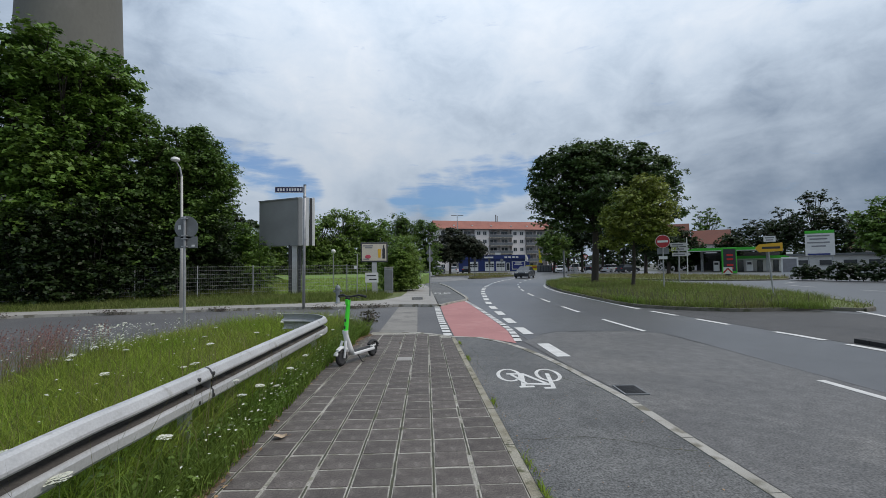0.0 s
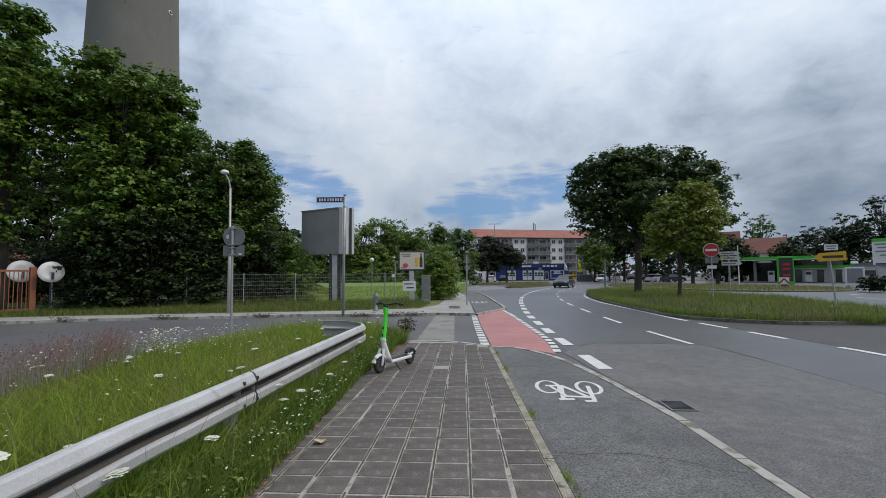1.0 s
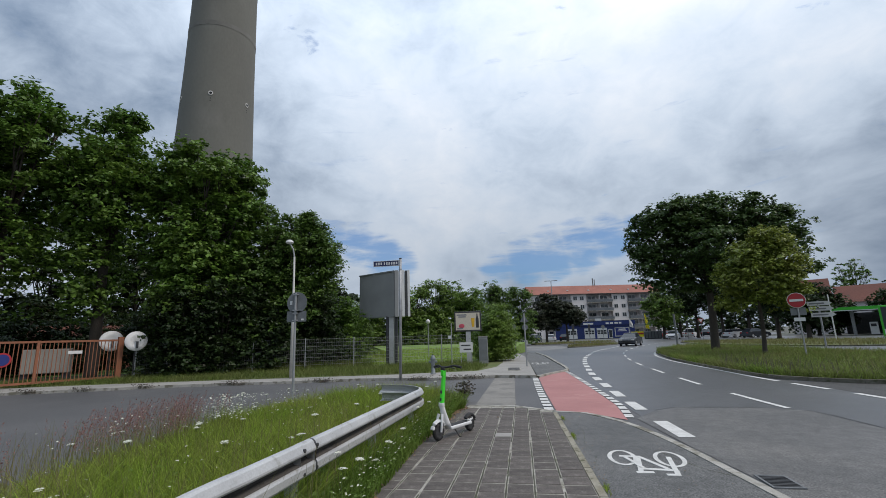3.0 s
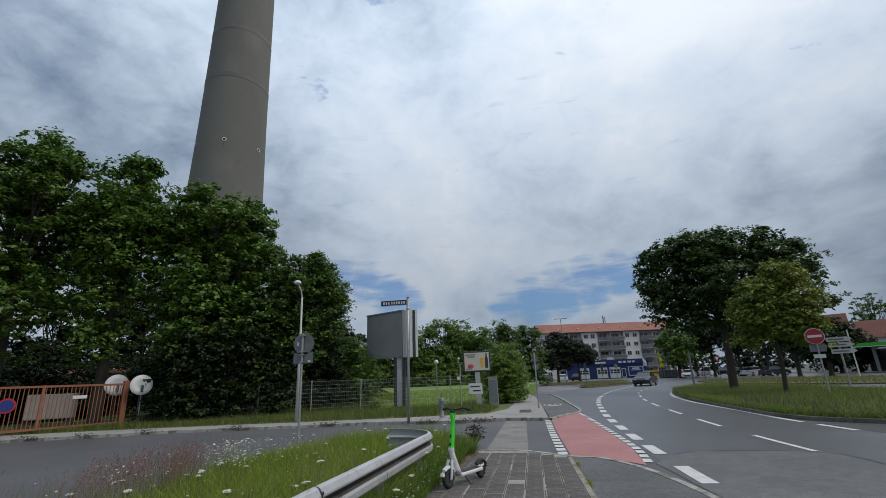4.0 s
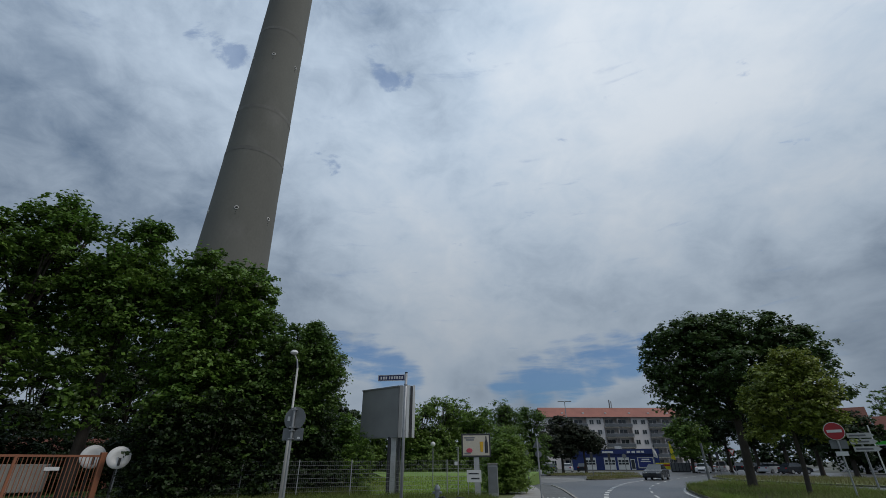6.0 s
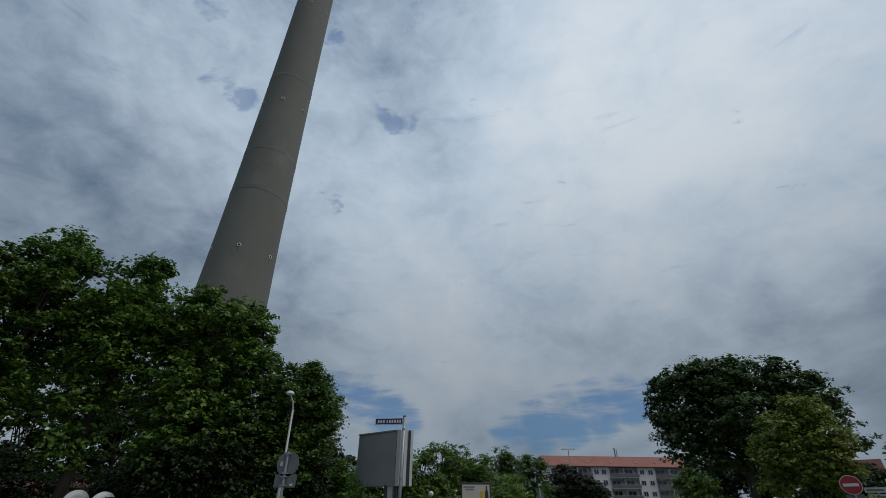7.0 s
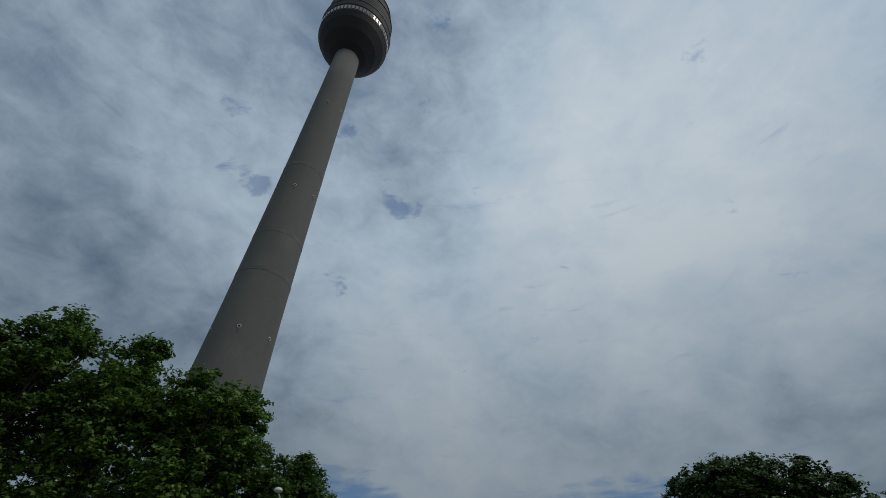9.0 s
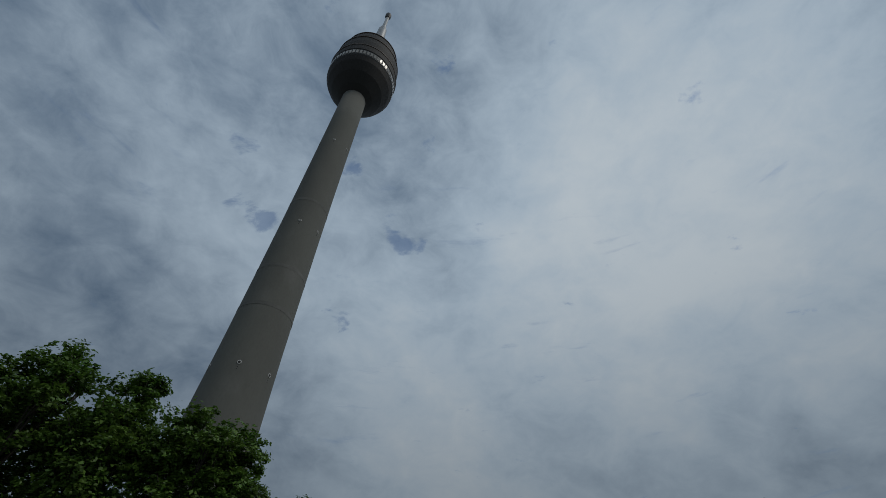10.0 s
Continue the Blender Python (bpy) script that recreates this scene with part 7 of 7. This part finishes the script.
def direction_signs():
    x, y = at_angle(31.9, 42)
    e = thing("direction_signs", (x, y, 0.08), -32, "stack of white arrow direction signs on a post", "traffic sign")
    part("post", tubed([(0, 0, -0.05), (0, 0, 3.3)], 0.06, 10), M["pole"], e)
    for z, dx in ((3.10, 0.0), (2.72, 0.06), (2.28, 0.12)):
        bm = bmesh.new()
        o = [(-0.62, -0.15), (0.55, -0.15), (0.78, 0.0), (0.55, 0.15), (-0.62, 0.15)]
        f = [bm.verts.new((a + dx, -0.08, z + b)) for a, b in o]
        g = [bm.verts.new((a + dx, -0.06, z + b)) for a, b in o]
        bm.faces.new(f)
        bm.faces.new(g[::-1])
        for k in range(5):
            bm.faces.new((f[k], g[k], g[(k + 1) % 5], f[(k + 1) % 5]))
        bmesh.ops.recalc_face_normals(bm, faces=bm.faces)
        p = part("arrow_plate", bm, M["white"], e)
        part("bar", boxed((dx - 0.08, -0.088, z), (0.85, 0.008, 0.10)), M["ink_grey"], p)
    x, y = at_angle(32.75, 60)
    m = thing("flag_mast", (x, y, 0.0), 0, "thin leaning white mast by the forecourt", "mast")
    part("mast", tubed([(0, 0, -0.05), (0.0, 0, 4.7)], [0.06, 0.05], 8), M["white"], m)


direction_signs()


# ---- filling station ----
def station():
    x, y = at_angle(33.4, 90)
    e = thing("filling_station", (x, y, 0), -42, "white filling station with bright green canopy edge", "building")
    c = part("canopy", boxed((5.5, 4, 3.85), (12.5, 9, 0.45)), M["white"], e, "flat canopy with a green edge")
    part("fascia", boxed((5.5, -0.56, 3.86), (12.7, 0.14, 0.56)), M["station_green"], c)
    part("fascia_line", boxed((5.5, -0.65, 3.62), (12.7, 0.06, 0.10)), M["white"], c)
    for px in (1.0, 5.5, 10.5):
        part("column", boxed((px, 2.0, 1.8), (0.4, 0.4, 3.7)), M["pole"], e)
    for px in (3.2, 8.0):
        p = part("pump", boxed((px, 2.0, 0.95), (0.9, 0.6, 1.8), bevel=0.05), M["white"], e)
        part("display", boxed((px, 1.68, 1.4), (0.6, 0.05, 0.4)), M["ink"], p)
    part("shop_wall", boxed((10.5, 6, 1.3), (8.8, 6, 2.6)), M["white_wall"], e)
    part("shop_fascia", boxed((10.5, 2.85, 2.38), (9.1, 0.3, 0.6)), M["station_green"], e)
    part("fascia_line", boxed((10.5, 2.68, 2.14), (9.1, 0.06, 0.12)), M["white"], e)
    for lo, hi in ((6.25, 7.1), (9.0, 9.8), (11.2, 11.95)):
        w = part("shop_window", boxed(((lo + hi) / 2, 2.96, 0.95), (hi - lo, 0.12, 1.95)), M["dark_metal"], e)
        part("pane", boxed(((lo + hi) / 2, 2.88, 0.95), (hi - lo - 0.14, 0.06, 1.8)), M["pane"], w)
    part("door_panel", boxed((8.05, 2.93, 0.95), (0.28, 0.08, 1.3)), M["ink_grey"], e)
    part("side_hall", boxed((16.9, 5.6, 1.38), (3.8, 5.4, 2.76)), M["white"], e, "plain white side hall")
    part("roof_unit", boxed((13.4, 4.2, 2.95), (0.9, 0.9, 0.5), bevel=0.1), M["white"], e)
    part("rear_wall", boxed((5.5, 9.5, 1.7), (13, 0.3, 3.4)), M["dark_metal"], e)
    x, y = at_angle(36.75, 72)
    p = thing("price_pylon", (x, y, 0), -38, "green framed price pylon with red digits", "sign")
    part("frame", boxed((0, 0, 1.85), (1.75, 0.35, 3.6), bevel=0.05), M["station_green"], p)
    f = part("board", boxed((0.05, -0.19, 1.95), (1.42, 0.05, 3.0)), M["ink"], p)
    part("foot", boxed((0, 0, 0.0), (1.9, 0.6, 0.25)), M["concrete"], p)
    for z in (2.62, 2.05, 1.25, 0.85):
        part("bar", boxed((0.1, -0.225, z), (0.75, 0.03, 0.26)), M["led_red"], f)
    x, y = at_angle(36.6, 55)
    q = thing("chevron_board", (x, y, 0.05), -36, "small red and white chevron board on the island", "traffic sign")
    part("board", boxed((0, 0, 0.72), (0.8, 0.03, 0.7)), M["white"], q)
    for s in (-1, 1):
        bm = boxed((0, 0, 0), (0.14, 0.012, 0.62))
        bm.transform(Matrix.Translation((s * 0.2, -0.022, 0.7)) @ Matrix.Rotation(radians(s * -40), 4, "Y"))
        part("stripe", bm, M["red"], q)
    part("leg", boxed((0, 0.02, 0.18), (0.5, 0.05, 0.42)), M["dark_metal"], q)
    x, y = at_angle(44.35, 64)
    b = thing("billboard", (x, y, 0), -45, "large white billboard with a green band on posts", "billboard")
    part("panel", boxed((0, 0, 3.65), (2.5, 0.14, 2.75)), M["white"], b)
    part("band", boxed((0, -0.08, 4.88), (2.5, 0.04, 0.32)), M["station_green"], b)
    part("band", boxed((-0.1, -0.08, 2.40), (1.9, 0.04, 0.16)), M["blue"], b)
    for z, w in ((4.45, 1.9), (4.1, 1.5), (3.7, 1.9), (3.3, 1.2)):
        part("bar", boxed((-0.1, -0.08, z), (w, 0.03, 0.14)), M["ink_grey"], b)
    for sx in (-1.0, 1.0):
        part("post", boxed((sx, 0.05, 1.15), (0.14, 0.14, 2.4)), M["pole"], b)
    x, y = at_angle(41.95, 62)
    v = thing("poster_case", (x, y, 0), -42, "white framed poster case by the forecourt", "sign")
    part("frame", boxed((0, 0, 1.15), (1.5, 0.2, 1.9), bevel=0.03), M["white"], v)
    part("poster", boxed((0, -0.11, 1.2), (1.2, 0.03, 1.5)), M["ink_grey"], v)
    for sx in (-0.5, 0.5):
        part("leg", boxed((sx, 0, 0.12), (0.1, 0.15, 0.3)), M["dark_metal"], v)
    x, y = at_angle(47.4, 78)
    w = thing("low_building", (x, y, 0), -47, "low white flat-roofed building behind a hedge", "building")
    part("wall", boxed((0, 3, 1.2), (15, 6, 2.5)), M["white_wall"], w)
    part("roof_edge", boxed((0, 3, 2.55), (15.6, 6.6, 0.25)), M["sign_back"], w)
    for k in range(6):
        d = part("window", boxed((-6 + k * 2.4, -0.03, 1.45), (1.5, 0.1, 0.8)), M["frame_white"], w)
        part("pane", boxed((-6 + k * 2.4, -0.09, 1.45), (1.3, 0.04, 0.65)), M["pane"], d)


station()


def hedge(name, a, b, deep, tall, seed, label):
    a, b = Vector(a), Vector(b)
    e = thing(name, (a.x, a.y, 0), math.degrees(math.atan2((b - a).y, (b - a).x)), label, "hedge")
    L = (b - a).length
    lobes = [(t, 0, tall * 0.5, 0.75, deep / 2, tall * 0.52) for t in np.arange(0.4, L, 0.8)]
    p, nr = crown_points(lobes, int(L * 60), 34, 0.26)
    leaf_mesh("foliage", p, nr, 0.17, M["leaf_dark"], e)
    bm = bmesh.new()
    for t in np.arange(0.4, L, 0.8):
        tube(bm, [(t, 0, -0.03), (t + 0.1, 0.05, tall * 0.7)], [0.04, 0.015], 5)
    part("stems", bm, M["bark"], e)


hedge("clipped_hedge", at_angle(42.4, 49), at_angle(44.5, 49), 1.3, 1.35, 1, "dark dense rounded hedge at the forecourt edge")
hedge("clipped_hedge", at_angle(45.0, 48), at_angle(53.5, 47), 1.6, 1.5, 2, "long dark clipped hedge before a low building")


def house(az, d, turn, L, W, wall_h, ridge, label):
    x, y = at_angle(az, d)
    h = thing("house", (x, y, 0), turn, label, "house")
    part("wall", boxed((0, 0, wall_h / 2), (L, W, wall_h)), M["cream_wall"], h)
    bm = bmesh.new()
    a, b = [[bm.verts.new(p) for p in ((s * (L / 2 + 0.4), -W / 2 - 0.5, wall_h - 0.2), (s * (L / 2 + 0.4), 0, ridge), (s * (L / 2 + 0.4), W / 2 + 0.5, wall_h - 0.2))] for s in (-1, 1)]
    for f in ((a[0], b[0], b[1], a[1]), (a[1], b[1], b[2], a[2]), a[::-1], b, (a[2], b[2], b[0], a[0])):
        bm.faces.new(f)
    part("roof", bm, M["roof_old"], h)
    n = max(2, int(L / 3))
    for s in range(int(wall_h // 2.7)):
        for k in range(n):
            cx = -L / 2 + (k + 0.5) * L / n
            w = part("window", boxed((cx, -W / 2 - 0.02, 1.5 + 2.7 * s), (1.5, 0.1, 1.3)), M["frame_white"], h)
            part("pane", boxed((cx, -W / 2 - 0.08, 1.5 + 2.7 * s), (1.25, 0.04, 1.05)), M["pane"], w)


house(35.1, 112, -35, 6.5, 7, 5.7, 8.7, "two-storey house with a red tiled roof")
house(31.3, 112, -31, 6, 7, 6.2, 10.4, "pale house with a steep red tiled roof behind trees")
house(48.8, 118, -50, 9, 8, 4.0, 7.0, "long house with a brown red roof behind trees")


# ---- paving slabs: dark squares in pale joints ----
bed = setting("footpath", sheeted([(-1.74, -14), (0.785, -14), (0.785, 10.1), (0.0, 10.78), (-1.1, 10.95), (-1.45, 9.2), (-1.60, 7.6), (-1.74, 7.2)], -0.03, 0.0142), M["mortar"], "footpath of dark square paving slabs with sandy joints", "pavement")
COL, ROW = 0.317, 0.2905


def joint_x(i, y):
    """Where the long joint i lies: the courses draw together a little on the way."""
    return 0.75 - COL * i + (0.010 + 0.006 * i) * (max(y, 1.0) - 3.2)


bm = boxed((0, 0, 0), (COL - 0.037, ROW - 0.023, 0.03), bevel=0.003)
SLAB = bpy.data.meshes.new("slab")
bm.to_mesh(SLAB)
bm.free()
SLAB.materials.append(M["slab"])
PALE = SLAB.copy()
PALE.materials.clear()
PALE.materials.append(M["sidewalk"])
r = random.Random(4)
rear_v, rear_f = [], []
for j in range(-60, 27):
    for i in range(8):
        y = 3.30 + 0.012 * i + ROW * (j + 0.5)
        x0, x1 = joint_x(i + 1, y), joint_x(i, y) if i else 0.80
        x, w = (x0 + x1) / 2, (x1 - x0) / COL
        limit = 10.1 - 0.15 + (0.785 - x) * (0.86 if x > 0 else 0) + (0.62 + (0.0 - x) * 0.14 if x <= 0 else 0)
        left = -1.80 if y < 7.2 else -1.76 + (y - 7.2) * 0.13
        if y + ROW / 2 > limit + 0.12 or x0 < left - 0.05 or y > 10.85:
            continue
        if y > 1.6:
            pale = i == 3 and abs(y - 7.80) < 0.15
            ob = new("slab", PALE if pale else SLAB)
            ob.parent = bed
            ob.matrix_basis = pose(x + r.uniform(-0.005, 0.005), y + r.uniform(-0.006, 0.006), 0.0032 + r.uniform(-0.0012, 0.0015), r.uniform(-0.2, 0.2), r.uniform(-0.2, 0.2), r.uniform(-0.9, 0.9) - 0.57 - 0.34 * i) @ Matrix.Diagonal((w, 1, 1, 1))
        else:
            k = len(rear_v)
            a, b = (COL - 0.036) / 2, (ROW - 0.021) / 2
            rear_v += [(x - a, y - b, 0.0175), (x + a, y - b, 0.0175), (x + a, y + b, 0.0175), (x - a, y + b, 0.0175)]
            rear_f.append((k, k + 1, k + 2, k + 3))
rear = raw_mesh("slabs_behind", rear_v, rear_f, M["slab"], bed)
tagged(rear, "", "", kind="stuff")
bm = bmesh.new()
for i in range(1, 8):
    y = -13.8
    while y < (10.1 if i < 3 else 10.5):
        L = r.uniform(0.2, 0.7)
        if r.random() < 0.85:
            o = r.uniform(-0.003, 0.003)
            x, q, h = joint_x(i, y), joint_x(i, y + L), r.uniform(0.006, 0.010)
            sheet(bm, [(x - h + o, y), (x + h + o, y), (q + h - o, y + L), (q - h - o, y + L)], 0.0160)
        y += L
tagged(part("joint_dirt", bm, M["moss"], bed), "", "", kind="stuff")
